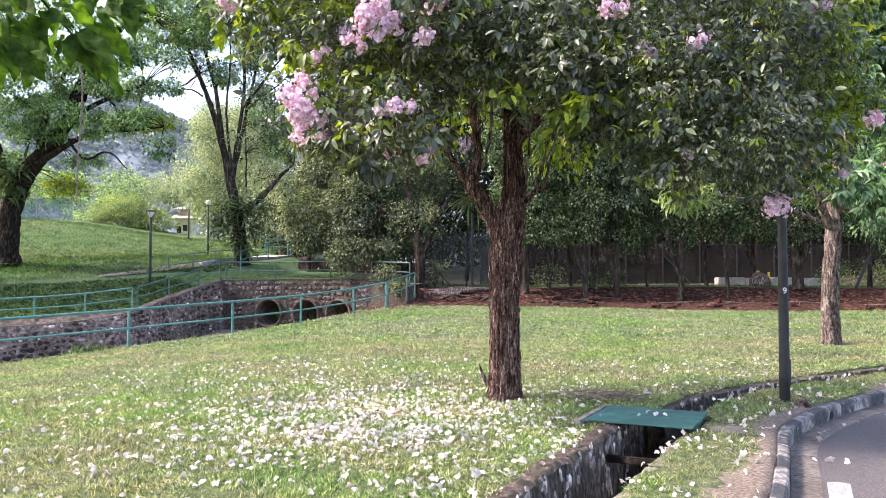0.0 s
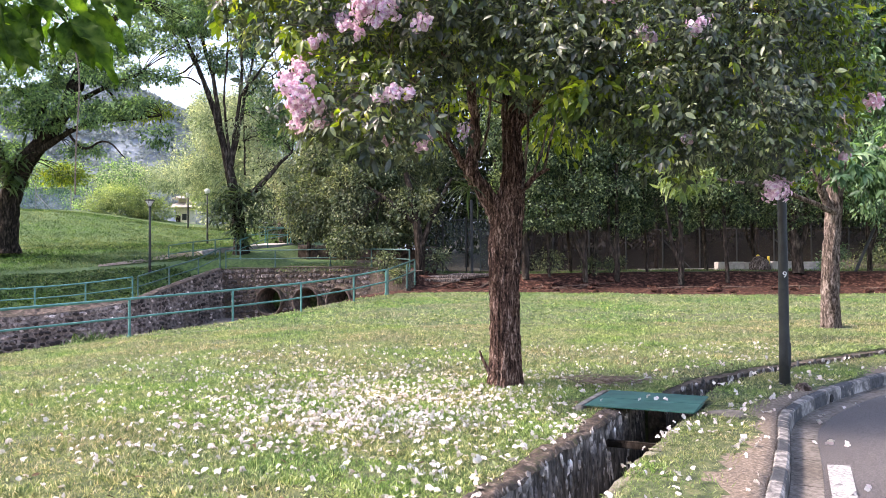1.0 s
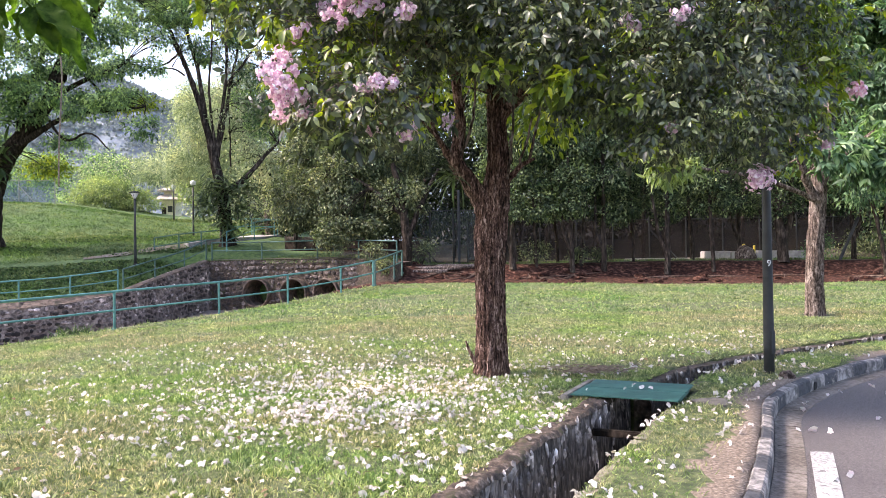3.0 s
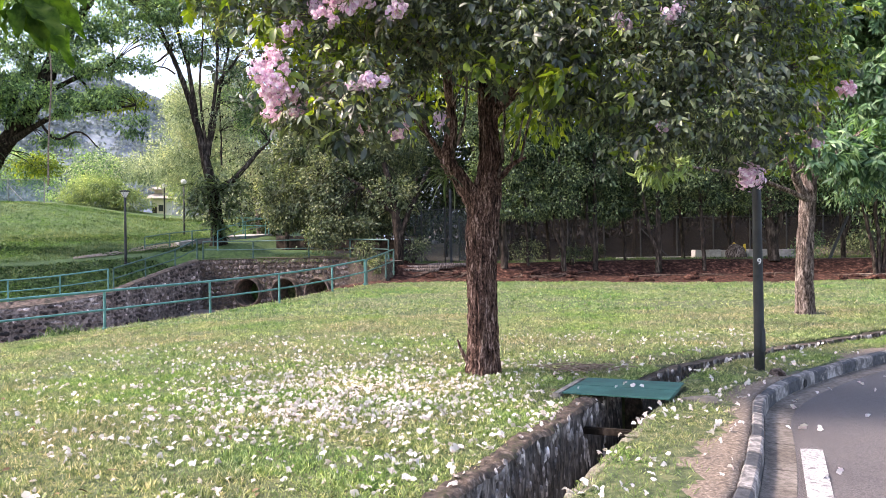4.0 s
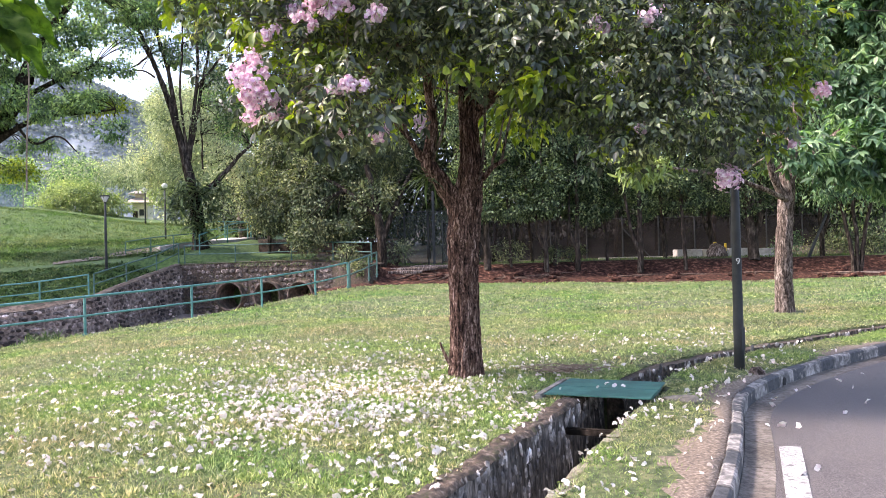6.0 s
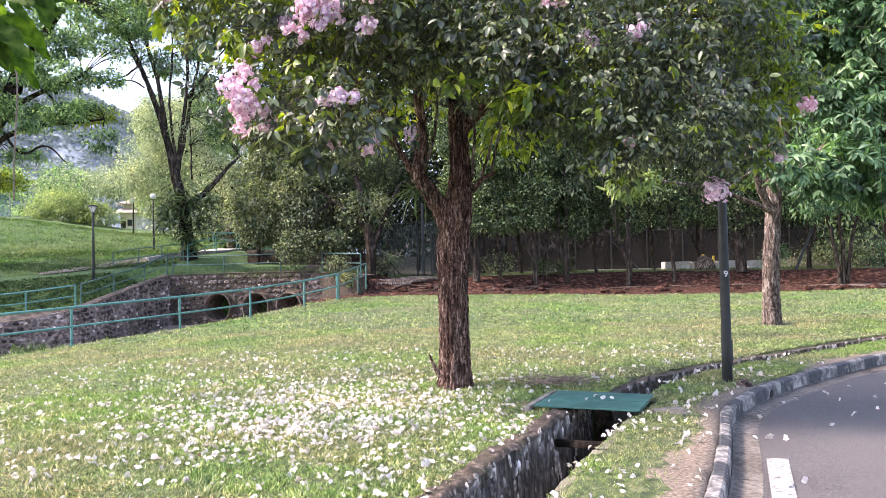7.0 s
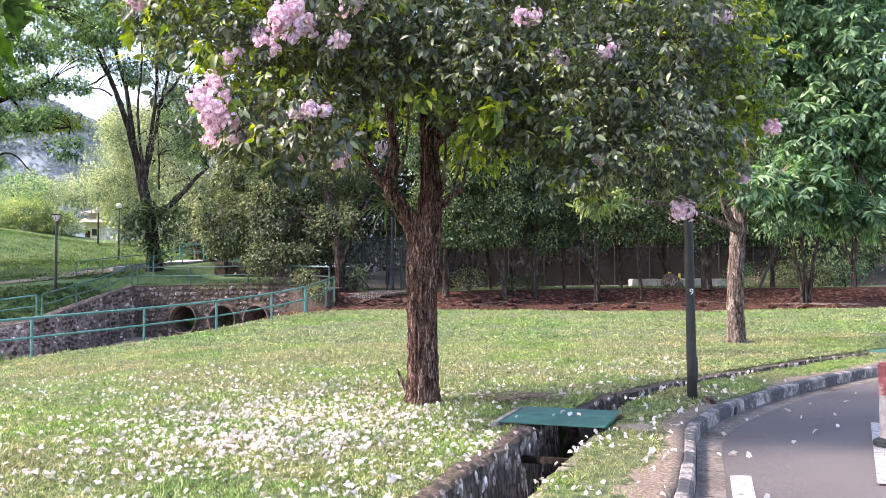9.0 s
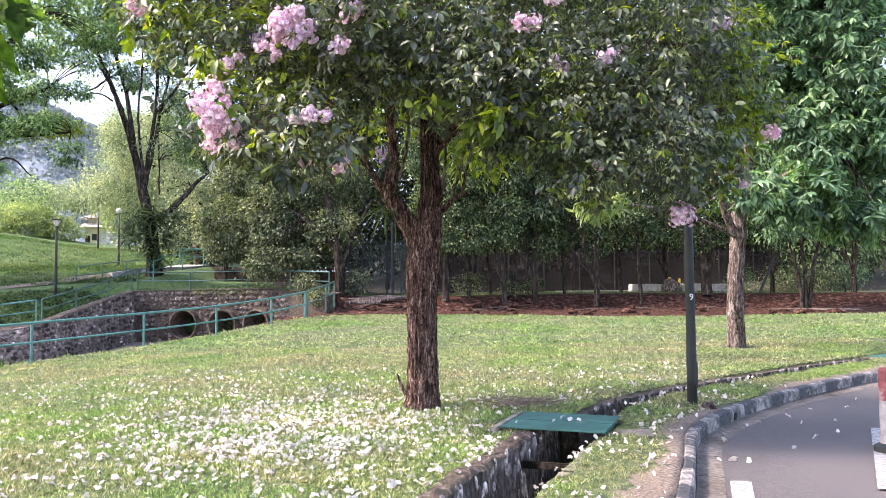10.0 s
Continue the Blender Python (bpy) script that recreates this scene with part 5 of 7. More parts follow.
    crown(ob, [((-0.87, 8.40, 2.78), (0.3, 0.2, 0.06)), ((-0.57, 8.40, 2.75), (0.2, 0.2, 0.06))], 60, 0.18, 0.36, M_LEAF, 18, "hanging_leaves", 6, 0.08, True, 0.8, 0.3, origin=base)
    starts = [tuple(Vector(base) + Vector(q)) for pth, r in limbs for q in pth[2:]]
    twigs(ob, starts, blobs[:10], 130, M_BARK_GREY, 9, 0.012, base)
    twigs(ob, [q for q in starts if q[0] < 1.2], [blobs[0], blobs[1], blobs[14], blobs[2]], 150, M_ROOT, 19, 0.008, base, "shoot_spray")
    # sprays of grassy plant in the fork
    rng2 = np.random.default_rng(3)
    m = 40
    ax2 = unit(rng2.normal(size=(m, 3)) * np.array([1, 0.7, 0.6]) + np.array([-0.9, -0.3, 0.2]))
    leaf_mesh("fork_fern", np.tile(np.array([-0.42, -0.12, 2.62]), (m, 1)) + rng2.normal(size=(m, 3)) * 0.05, ax2, np.tile(np.array([0, 0, 1.0]), (m, 1)), rng2.uniform(0.2, 0.42, m), 0.07, M_FERN, ob, rng2, True, 0.9,
              "strap-leaved fern growing in the fork")
    return ob


flowering_tree()
blossom_heads([((-1.59, 8.60, 3.77), 1.0), ((-1.62, 8.50, 3.53), 1.3), ((-1.44, 8.50, 3.41), 1.6), ((-1.51, 8.60, 3.20), 1.0), ((-1.31, 8.70, 3.20), 0.6), ((-0.74, 8.30, 4.36), 1.8), ((-0.81, 8.40, 4.27), 1.0), ((-0.65, 8.30, 4.17), 0.4),
                                  ((-0.18, 8.40, 4.20), 0.8), ((-0.61, 8.10, 3.35), 0.7), ((-0.46, 8.00, 3.36), 0.5), ((-0.32, 8.00, 3.34), 0.35), ((-0.17, 8.60, 2.90), 0.7), ((0.26, 9.00, 3.11), 0.5), ((2.60, 7.90, 3.90), 1.1), ((2.08, 8.00, 3.90), 0.4),
                                  ((1.80, 8.00, 4.35), 0.9), ((1.68, 8.00, 4.35), 0.5), ((3.89, 8.20, 4.46), 0.9), ((4.92, 8.90, 3.41), 0.5), ((4.87, 8.90, 3.36), 0.3), ((3.64, 8.60, 2.38), 2.4), ((4.46, 8.80, 2.77), 0.3), ((-2.74, 10.00, 5.09), 1.0),
                                  ((-0.12, 8.40, 4.55), 1.2), ((-1.41, 8.70, 4.06), 0.7), ((-1.11, 8.80, 4.34), 0.5), ((-0.59, 8.70, 2.98), 0.3), ((2.54, 8.20, 2.91), 0.25), ((-0.88, 8.50, 4.08), 0.35), ((2.00, 8.00, 4.61), 0.9), ((-1.68, 8.60, 3.65), 0.8), ((-1.37, 8.50, 3.30), 0.9), ((-1.42, 8.60, 3.56), 0.5), ((-0.88, 8.50, 4.49), 0.7), ((-0.52, 8.50, 4.43), 0.4), ((-1.15, 8.70, 3.26), 0.3), ((-0.67, 8.30, 4.48), 1.3), ((-0.55, 8.30, 4.29), 0.7), ((-0.98, 8.50, 4.18), 0.5), ((-1.61, 8.50, 3.35), 0.5)], 31)


# ---- generic trees ----
def plain_tree(name, label, base, stems, bark, crowns, trunk_r=None, twig=None, extra=None, group=""):
    """base: foot; stems: list of (path, radii) in place; crowns: list of (blobs, count, size, ratio, material, spread, fine)."""
    ob = thing(name, base, label, "tree", group)
    for i, (p, r) in enumerate(stems):
        if i == 0 and trunk_r:
            q = [tuple(Vector(a) - Vector(base)) for a in p]
            trunk_mesh(ob, q, r, bark, trunk_r, 36, 60, 0.05 * r[0] / 0.25, 0.3)
        else:
            bough(ob, p, r, bark, "trunk" if i == 0 else "limb", 9, base, 0.03, i)
    for i, c in enumerate(crowns):
        blobs, count, size, ratio, mat, spread, fine = c
        if fine == "whorl":
            whorled(ob, blobs, count, size, ratio, mat, i + 3, base)
            continue
        crown(ob, blobs, count, size, ratio, mat, i * 7 + int(abs(base[0]) * 10), "crown", 10 if fine else 26, spread, fine, origin=base)
    if twig:
        twigs(ob, [p for s in stems for p in s[0][1:]], [b for c in crowns for b in c[0]], twig[0], bark, 3, twig[1], base)
    return ob


# tree by the road bend, with long drooping leaves
plain_tree("roadside_tree", "tall roadside tree with flaking grey-brown bark and drooping lush leaves", (8.99, 18.4, 0.08),
           [([(8.99, 18.4, -0.05), (8.98, 18.4, 1.4), (9.1, 18.4, 2.6), (9.2, 18.5, 3.5), (9.6, 18.7, 5.0), (10.0, 19, 7.0)], [0.205, 0.178, 0.17, 0.165, 0.12, 0.06]),
            ([(9.1, 18.4, 2.6), (8.7, 18.2, 3.3), (8.2, 17.8, 4.2)], [0.12, 0.09, 0.05]), ([(9.2, 18.5, 3.2), (10.2, 18.4, 4.2), (11.8, 18.6, 5.0)], [0.12, 0.08, 0.04]),
            ([(9.1, 18.3, 2.7), (7.6, 17.6, 3.2), (6.0, 16.6, 3.3), (5.2, 16.2, 3.35)], [0.07, 0.05, 0.03, 0.015])],
           M_BARK_GREY,
           [([((8.77, 16.80, 3.68), (0.42, 0.4, 0.36)), ((10.42, 17.60, 3.69), (1.0, 0.9, 0.65)), ((11.48, 17.50, 3.05), (0.8, 0.8, 0.4)), ((11.65, 18.50, 5.07), (1.5, 1.2, 0.9)), ((10.83, 19.00, 6.68), (1.2, 1.2, 1.2)),
              ((12.49, 18.50, 6.81), (1.6, 1.5, 1.5)), ((11.78, 19.50, 8.52), (2.0, 1.8, 1.4)), ((10.37, 20.00, 9.58), (2.2, 2, 1.5)), ((12.89, 18.60, 4.15), (1.2, 1.0, 1.2))], 15000, 0.26, 0.3, M_LEAF_LUSH, 0.26, "whorl"),
            ([((5.15, 16.20, 3.29), (0.42, 0.4, 0.26)), ((4.80, 16.30, 3.42), (0.22, 0.3, 0.2))], 420, 0.24, 0.26, M_LEAF_BRIGHT, 0.14, True)],
           trunk_r=5, twig=(60, 0.03))

# wide spreading tree on the hillside
def rain_tree():
    base = (-24.33, 44.00, 2.39)
    ob = plain_tree("spreading_tree", "broad spreading tree with feathery leaves on the grassy hill", base,
           [([base, (-24.24, 44.00, 4.47), (-23.90, 44.00, 6.20), (-23.06, 43.80, 7.60), (-21.83, 43.50, 8.75), (-20.38, 43.00, 10.44), (-19.34, 43.00, 13.09), (-17.06, 43.00, 16.23)], [0.66, 0.52, 0.55, 0.48, 0.42, 0.32, 0.22, 0.1]),
            # limbs reaching y 35 to 37 hold unseen canopy added to shade the hill
            ([(-24.02, 44.00, 6.05), (-24.76, 44.00, 8.26), (-26.09, 44.00, 11.44), (-26.81, 44.00, 15.28)], [0.4, 0.32, 0.24, 0.12]), ([(-24.76, 44.00, 8.26), (-26.5, 41, 8.2), (-28, 38, 9.6), (-30, 35.5, 10.2)], [0.3, 0.24, 0.16, 0.07]), ([(-26.5, 41, 8.2), (-25.4, 38.5, 9.8), (-24.5, 36.5, 10.6)], [0.2, 0.13, 0.05]), ([(-23.06, 43.80, 7.60), (-20.81, 43.00, 8.67), (-19.06, 42.50, 9.42), (-17.17, 42.00, 9.42), (-14.91, 42.00, 9.63)], [0.22, 0.17, 0.12, 0.08, 0.03]),
            ([(-22.35, 43.60, 8.36), (-22.18, 43.50, 10.39), (-21.11, 43.50, 12.28), (-20.54, 43.50, 15.13)], [0.26, 0.2, 0.14, 0.08]), ([(-20.51, 43.00, 9.20), (-19.11, 42.00, 7.66), (-17.91, 42.00, 8.51), (-16.76, 41.80, 7.33)], [0.08, 0.07, 0.05, 0.02]),
            ([(-20.53, 43.00, 10.29), (-18.17, 42.50, 11.26), (-16.00, 42.00, 11.91)], [0.18, 0.12, 0.05])],
           M_BARK_DARK,
           [([((-23.90, 43.50, 10.70), (1.7, 1.5, 1.1)), ((-20.06, 42.00, 10.24), (1.8, 1.5, 0.5)), ((-17.51, 42.00, 11.91), (1.9, 1.5, 0.7)), ((-15.12, 42.50, 11.88), (1.0, 1.0, 0.45)), ((-15.05, 42.00, 8.51), (0.9, 0.9, 0.45)), ((-16.83, 41.50, 9.92), (1.3, 1.0, 0.35)),
              # masses around x -31 to -24, y 33 to 39 are unseen, added for shade
              ((-21.27, 42.50, 13.58), (2.6, 1.8, 1.0)), ((-17.71, 43.50, 15.13), (2.2, 1.8, 1.1)), ((-23.13, 43.00, 16.86), (4.0, 3, 1.6)), ((-16.99, 44.00, 17.21), (1.6, 1.5, 0.6)), ((-26.46, 43.50, 13.23), (2.5, 2.5, 2.5)), ((-22.15, 42.50, 11.72), (2.0, 1.5, 0.9)), ((-27.02, 40.00, 16.38), (4, 4, 2.2)), ((-27.32, 37.00, 12.03), (3.5, 3.5, 1.8)), ((-21.85, 42.60, 9.28), (1.4, 1.0, 0.4)), ((-31.5, 38, 10.5), (3.2, 3.0, 1.2)), ((-27.0, 36.5, 10.2), (2.6, 2.2, 1.0)), ((-24.2, 35.8, 10.8), (1.6, 2.0, 0.7)), ((-29, 33.5, 10.0), (3.0, 2.0, 1.0)), ((-24.6, 39.2, 12.5), (1.8, 1.6, 0.8)), ((-15.01, 43.00, 13.56), (1.2, 1.0, 0.5)), ((-14.42, 44.00, 15.28), (1.0, 1.0, 0.5)), ((-18.14, 41.80, 9.38), (1.4, 1.0, 0.3)), ((-16.13, 42.00, 10.24), (1.2, 1.0, 0.3)), ((-23.70, 43.80, 8.07), (1.0, 0.8, 0.5)), ((-19.56, 43.00, 7.96), (1.1, 0.8, 0.25)), ((-17.64, 43.00, 13.72), (1.6, 1.2, 0.7)), ((-19.15, 42.60, 12.68), (1.3, 1.1, 0.5))], 82000, 0.21, 0.5, M_LEAF_BLUE, 0.22, False),
            ([((-22.06, 46.00, 7.07), (1.0, 0.7, 0.6)), ((-16.73, 44.00, 10.33), (1.5, 1.2, 0.3))], 3600, 0.2, 0.45, M_LEAF_YOUNG_LIT, 0.35, False)],
           trunk_r=8, twig=(130, 0.035))
    return ob


rain_tree()


def fern_on(ob_name, label, spots, mat, seed, L=0.9, n=34, wide=0.18):
    """A rosette of arching fronds growing on bark."""
    rng = np.random.default_rng(seed)
    P, A, N, S = [], [], [], []
    for c, r, k in spots:
        m = int(n * k)
        d = unit(rng.normal(size=(m, 3)) * np.array([1, 1, 0.5]) + np.array([0, -0.5, 0.25]))
        P.append(np.array(c) + rng.normal(size=(m, 3)) * r)
        A.append(d)
        N.append(unit(np.array([0, 0, 1.0]) + rng.normal(size=(m, 3)) * 0.3))
        S.append(rng.uniform(0.6, 1.2, m) * L)
    ob = leaf_mesh(ob_name, np.concatenate(P), np.concatenate(A), np.concatenate(N), np.concatenate(S), wide, mat, None, rng, True, 0.8)
    return tagged(ob, label, "fern")


for i, spot in enumerate([((-23.60, 43.20, 6.65), 0.35, 3.0), ((-23.12, 43.20, 7.52), 0.25, 1.0)]):
    fern_on("nest_fern", "nest fern growing in the fork of the spreading tree", [spot], M_FERN, 2 + i, 1.0)

# twin-stemmed tree by the bridge, its trunk clothed in ferns
plain_tree("bridge_tree", "tall thin-crowned tree by the bridge with two leaning stems", (-11.44, 45.00, 2.21),
           [([(-11.44, 45.00, 2.15), (-11.59, 45.00, 3.89), (-11.80, 45.00, 5.66), (-12.13, 45.00, 6.96), (-12.40, 45.00, 8.25), (-12.97, 45.00, 10.53), (-14.01, 45.00, 13.30), (-14.91, 45.00, 15.27), (-16.07, 45.00, 17.57)], [0.42, 0.33, 0.27, 0.18, 0.13, 0.10, 0.08, 0.06, 0.03]),
            ([(-12.13, 45.00, 7.12), (-11.77, 45.00, 9.39), (-11.34, 45.00, 12.32), (-11.43, 45.00, 15.59), (-11.85, 45.00, 18.55)], [0.12, 0.105, 0.095, 0.07, 0.05]), ([(-11.57, 45.00, 5.18), (-10.38, 45.00, 6.08), (-9.55, 45.30, 7.22), (-8.62, 45.50, 8.16)], [0.2, 0.16, 0.11, 0.06]),
            ([(-12.47, 45.00, 8.41), (-12.98, 45.20, 12.04), (-13.85, 45.50, 14.75), (-14.27, 45.50, 17.41)], [0.14, 0.12, 0.09, 0.05]), ([(-11.46, 45.00, 11.34), (-10.18, 45.00, 12.97), (-9.22, 45.00, 14.28)], [0.1, 0.07, 0.03]),
            ([(-14.01, 45.00, 13.30), (-14.71, 45.00, 12.65), (-15.68, 45.00, 12.32)], [0.07, 0.05, 0.02]),
            ([(-12.00, 45.00, 7.26), (-11.62, 45.20, 9.23), (-11.27, 45.30, 11.68), (-10.79, 45.40, 13.65), (-10.31, 45.50, 15.96)], [0.11, 0.1, 0.085, 0.07, 0.05]),
            ([(-12.06, 45.00, 7.59), (-12.25, 44.80, 9.81), (-12.40, 44.80, 11.58), (-12.09, 44.80, 13.83), (-12.20, 44.80, 16.08)], [0.09, 0.075, 0.06, 0.05, 0.035]),
            ([(-11.34, 45.30, 11.19), (-10.57, 45.50, 12.04), (-9.77, 45.60, 12.55), (-8.95, 45.60, 13.36)], [0.06, 0.05, 0.035, 0.02]),
            ([(-11.28, 45.20, 6.80), (-11.35, 45.40, 8.77), (-11.46, 45.50, 10.42)], [0.05, 0.045, 0.03]),
            ([(-13.77, 45.00, 11.96), (-14.48, 45.00, 12.45), (-15.44, 45.00, 12.24)], [0.06, 0.045, 0.02]),
            ([(-14.15, 45.00, 13.26), (-14.85, 45.00, 14.56), (-15.75, 45.00, 15.21)], [0.06, 0.045, 0.02])],
           M_BARK_BANK,
           [([((-14.42, 45.00, 15.59), (1.7, 1.5, 0.9)), ((-15.74, 45.00, 16.91), (1.8, 1.5, 0.8)), ((-12.62, 45.50, 17.08), (1.8, 1.5, 1.0)), ((-10.80, 45.50, 15.09), (1.3, 1.2, 1.6)), ((-12.75, 45.50, 13.43), (0.9, 0.9, 0.8)), ((-10.66, 46.00, 11.56), (1.0, 1.0, 1.3)),
              ((-13.48, 45.00, 18.55), (3.5, 2.5, 0.9)), ((-9.38, 46.00, 9.56), (1.2, 1.2, 1.4))], 27000, 0.18, 0.5, M_LEAF_BLUE, 0.24, False),
            ([((-15.57, 45.40, 14.61), (1.9, 0.9, 0.8)), ((-13.87, 45.40, 15.71), (2.0, 0.9, 0.8)), ((-11.02, 45.40, 13.33), (1.1, 0.9, 1.2)), ((-10.13, 45.40, 11.20), (1.0, 0.9, 1.3)), ((-9.89, 45.40, 8.59), (1.1, 0.9, 1.3)), ((-13.88, 45.40, 13.62), (0.9, 0.9, 0.4)), ((-10.52, 45.40, 15.12), (1.2, 0.9, 1.0)), ((-11.70, 45.40, 9.59), (0.7, 0.9, 1.0))], 9000, 0.16, 0.45, M_LEAF_PALE, 0.26, False)], trunk_r=2, twig=(150, 0.035))
for i, spot in enumerate([((-11.47, 44.35, 3.69), 0.35, 2.6), ((-12.42, 44.35, 4.33), 0.4, 3.2), ((-10.52, 44.35, 4.22), 0.35, 3.2), ((-11.72, 44.35, 4.80), 0.45, 3.6), ((-10.67, 44.35, 5.11), 0.4, 3.2), ((-12.57, 44.35, 5.13), 0.4, 2.8), ((-11.30, 44.35, 5.59), 0.4, 3.0), ((-10.13, 44.35, 5.48), 0.3, 2.2), ((-12.25, 44.35, 5.76), 0.3, 2.0), ((-11.10, 44.35, 3.21), 0.3, 2.0)]):
    tagged(fern_on("climber_foliage", "large-leaved climber clothing the trunk by the bridge", [(spot[0], spot[1] * 0.75, spot[2])], M_CLIMBER, 7 + i, 0.55, 36, 0.2), kind="stuff")

# dense dark tree at the end of the canal
plain_tree("dense_tree", "dense dark small-leaved tree hanging low by the canal end", (-1.10, 36.80, 0.84),
           [([(-1.10, 36.80, 0.79), (-1.05, 36.80, 2.15), (-1.22, 37.00, 3.75), (-1.74, 38.00, 5.99)], [0.26, 0.22, 0.2, 0.1]), ([(-1.05, 36.80, 2.29), (-0.50, 37.00, 3.75), (0.44, 38.50, 5.77)], [0.15, 0.12, 0.06]),
            ([(-1.22, 37.00, 3.48), (-2.79, 37.50, 4.85), (-4.86, 39.00, 6.10)], [0.13, 0.1, 0.05])], M_BARK_DARK,
           [([((-6.41, 40.00, 4.49), (1.7, 1.6, 1.6)), ((-4.02, 39.00, 4.98), (2.0, 1.7, 2.0)), ((-1.45, 38.00, 4.3), (1.3, 1.3, 1.0)), ((-2.41, 40.00, 6.79), (2.6, 2.2, 1.7)), ((-4.62, 37.60, 2.70), (0.75, 0.7, 0.8)),
              ((-5.70, 41.00, 6.92), (1.9, 1.8, 1.3)), ((-3.66, 38.20, 3.27), (1.3, 1, 0.7)), ((-2.55, 38.00, 2.99), (1.0, 0.9, 0.6))], 70000, 0.15, 0.55, M_LEAF_SMALL, 0.2, False)], twig=(40, 0.03))
plain_tree("pale_tree", "pale olive-leaved tree beyond the bridge", (-11.37, 56.00, 3.64),
           [([(-11.37, 56.00, 3.24), (-11.59, 56.00, 6.05), (-12.43, 57.00, 9.41)], [0.25, 0.2, 0.1]), ([(-11.54, 56.00, 5.65), (-10.38, 57.00, 8.59)], [0.12, 0.06])], M_BARK_GREY,
           [([((-11.99, 55.00, 7.95), (1.6, 1.5, 2.4)), ((-9.82, 54.00, 5.89), (1.4, 1.2, 1.6)), ((-13.27, 57.00, 12.29), (2.2, 2, 2.4)), ((-17.11, 62.00, 12.78), (2.6, 2.2, 2.6)), ((-19.18, 66.00, 14.56), (1.9, 2.0, 1.7)), ((-8.84, 55.00, 9.14), (2, 2, 2)), ((-10.03, 53.00, 7.72), (1.3, 1.0, 1.2)), ((-18.08, 64.00, 8.99), (3.2, 2, 2.2))], 34000, 0.22, 0.45, M_LEAF_PALE, 0.42, False)], twig=(40, 0.04))

# row of trees on the earth bank and the wood behind
rnd = random.Random(12)
ROW_AT = [((3.84, 36.90, 0.71), 0.20, 1), ((4.99, 37.20, 0.83), 0.08, 1), ((6.61, 36.80, 0.63), 0.14, 1), ((7.10, 37.40, 0.83), 0.11, 0), ((8.13, 37.00, 0.79), 0.15, 1), ((9.89, 38.40, 1.14), 0.09, 1), ((10.99, 36.60, 0.64), 0.17, 1),
          ((13.08, 36.40, 0.64), 0.11, 1), ((16.44, 36.60, 0.64), 0.30, 1), ((15.57, 39.60, 1.26), 0.13, 1), ((2.59, 37.80, 0.96), 0.12, 1), ((6.39, 39.60, 1.26), 0.10, 1), ((13.30, 40.00, 1.26), 0.12, 1), ((20.22, 37.50, 0.56), 0.14, 1), ((23.51, 36.00, 0.47), 0.16, 1)]
for i, (foot, r, leafy_top) in enumerate(ROW_AT):
    x, y, z = foot
    z = land_at(x, y) - 0.05
    r *= 0.8
    lean = rnd.uniform(-0.5, 0.5)
    lean2 = rnd.uniform(-0.9, 0.9)
    h = rnd.uniform(5.5, 7.5)
    stems = [([(x, y, z), (x + lean * 0.2, y, z + 1.2), (x + lean * 0.5, y + 0.1, z + 2.6), (x + lean, y + 0.2, z + h)], [r * 1.15, r, r * 0.8, r * 0.3])]
    if r > 0.1:
        stems.append(([(x + lean * 0.1, y, z + 0.9), (x + lean * 0.1 - 0.45 * (1 if lean2 > 0 else -1), y, z + 2.0), (x - lean2, y + 0.3, z + 4.2), (x - lean2 * 1.5, y + 0.4, z + 6.0)], [r * 0.7, r * 0.6, r * 0.4, r * 0.2]))
    blobs = [((x + lean + rnd.uniform(-0.8, 0.8), y + rnd.uniform(-0.3, 1.2), z + 3.15 + k * 1.25 + rnd.uniform(-0.35, 0.35)), (rnd.uniform(0.8, 1.35), rnd.uniform(0.8, 1.4), rnd.uniform(0.55, 1.0))) for k in range(5)]
    plain_tree("bank_tree", "slender dark-barked tree growing on the red earth bank", (x, y, z), stems, M_BARK_BANK,
               [(blobs, 9500, 0.14, 0.6, M_LEAF_BANK, 0.2, False)], twig=(16, 0.025), group="trees on the earth bank")

# many-stemmed tree with spreading roots at the foot of the bank
b0 = (19.43, 33.20, 0.30)
b0 = (b0[0], b0[1], land_at(b0[0], b0[1]))
stems = [([(b0[0] + a * 0.15, b0[1], b0[2] - 0.05), (b0[0] + a * 0.25, b0[1], b0[2] + 1.2), (b0[0] + a * 0.6, b0[1] + c, b0[2] + 3.0), (b0[0] + a * 1.2, b0[1] + c, b0[2] + 5.5)], [0.10, 0.085, 0.07, 0.035]) for a, c in ((-1, 0.1), (0.1, 0.3), (1, -0.1))]
plain_tree("rooted_tree", "several-stemmed tree with surface roots creeping over red earth", b0, stems, M_BARK_BANK,
           [([((b0[0] + dx, b0[1] + dy, b0[2] + dz), (1.8, 1.5, 1.1)) for dx, dy, dz in ((-1, 0, 4.2), (1.2, 0, 4.4), (0, 0.3, 5.6), (2.6, 0, 5.2), (-2.2, 0.4, 5.4), (0.5, 0, 7.2), (-2, 0, 7.5), (3, 0, 7.0))], 9000, 0.26, 0.32, M_LEAF_LUSH, 0.35, False)], twig=(30, 0.03))


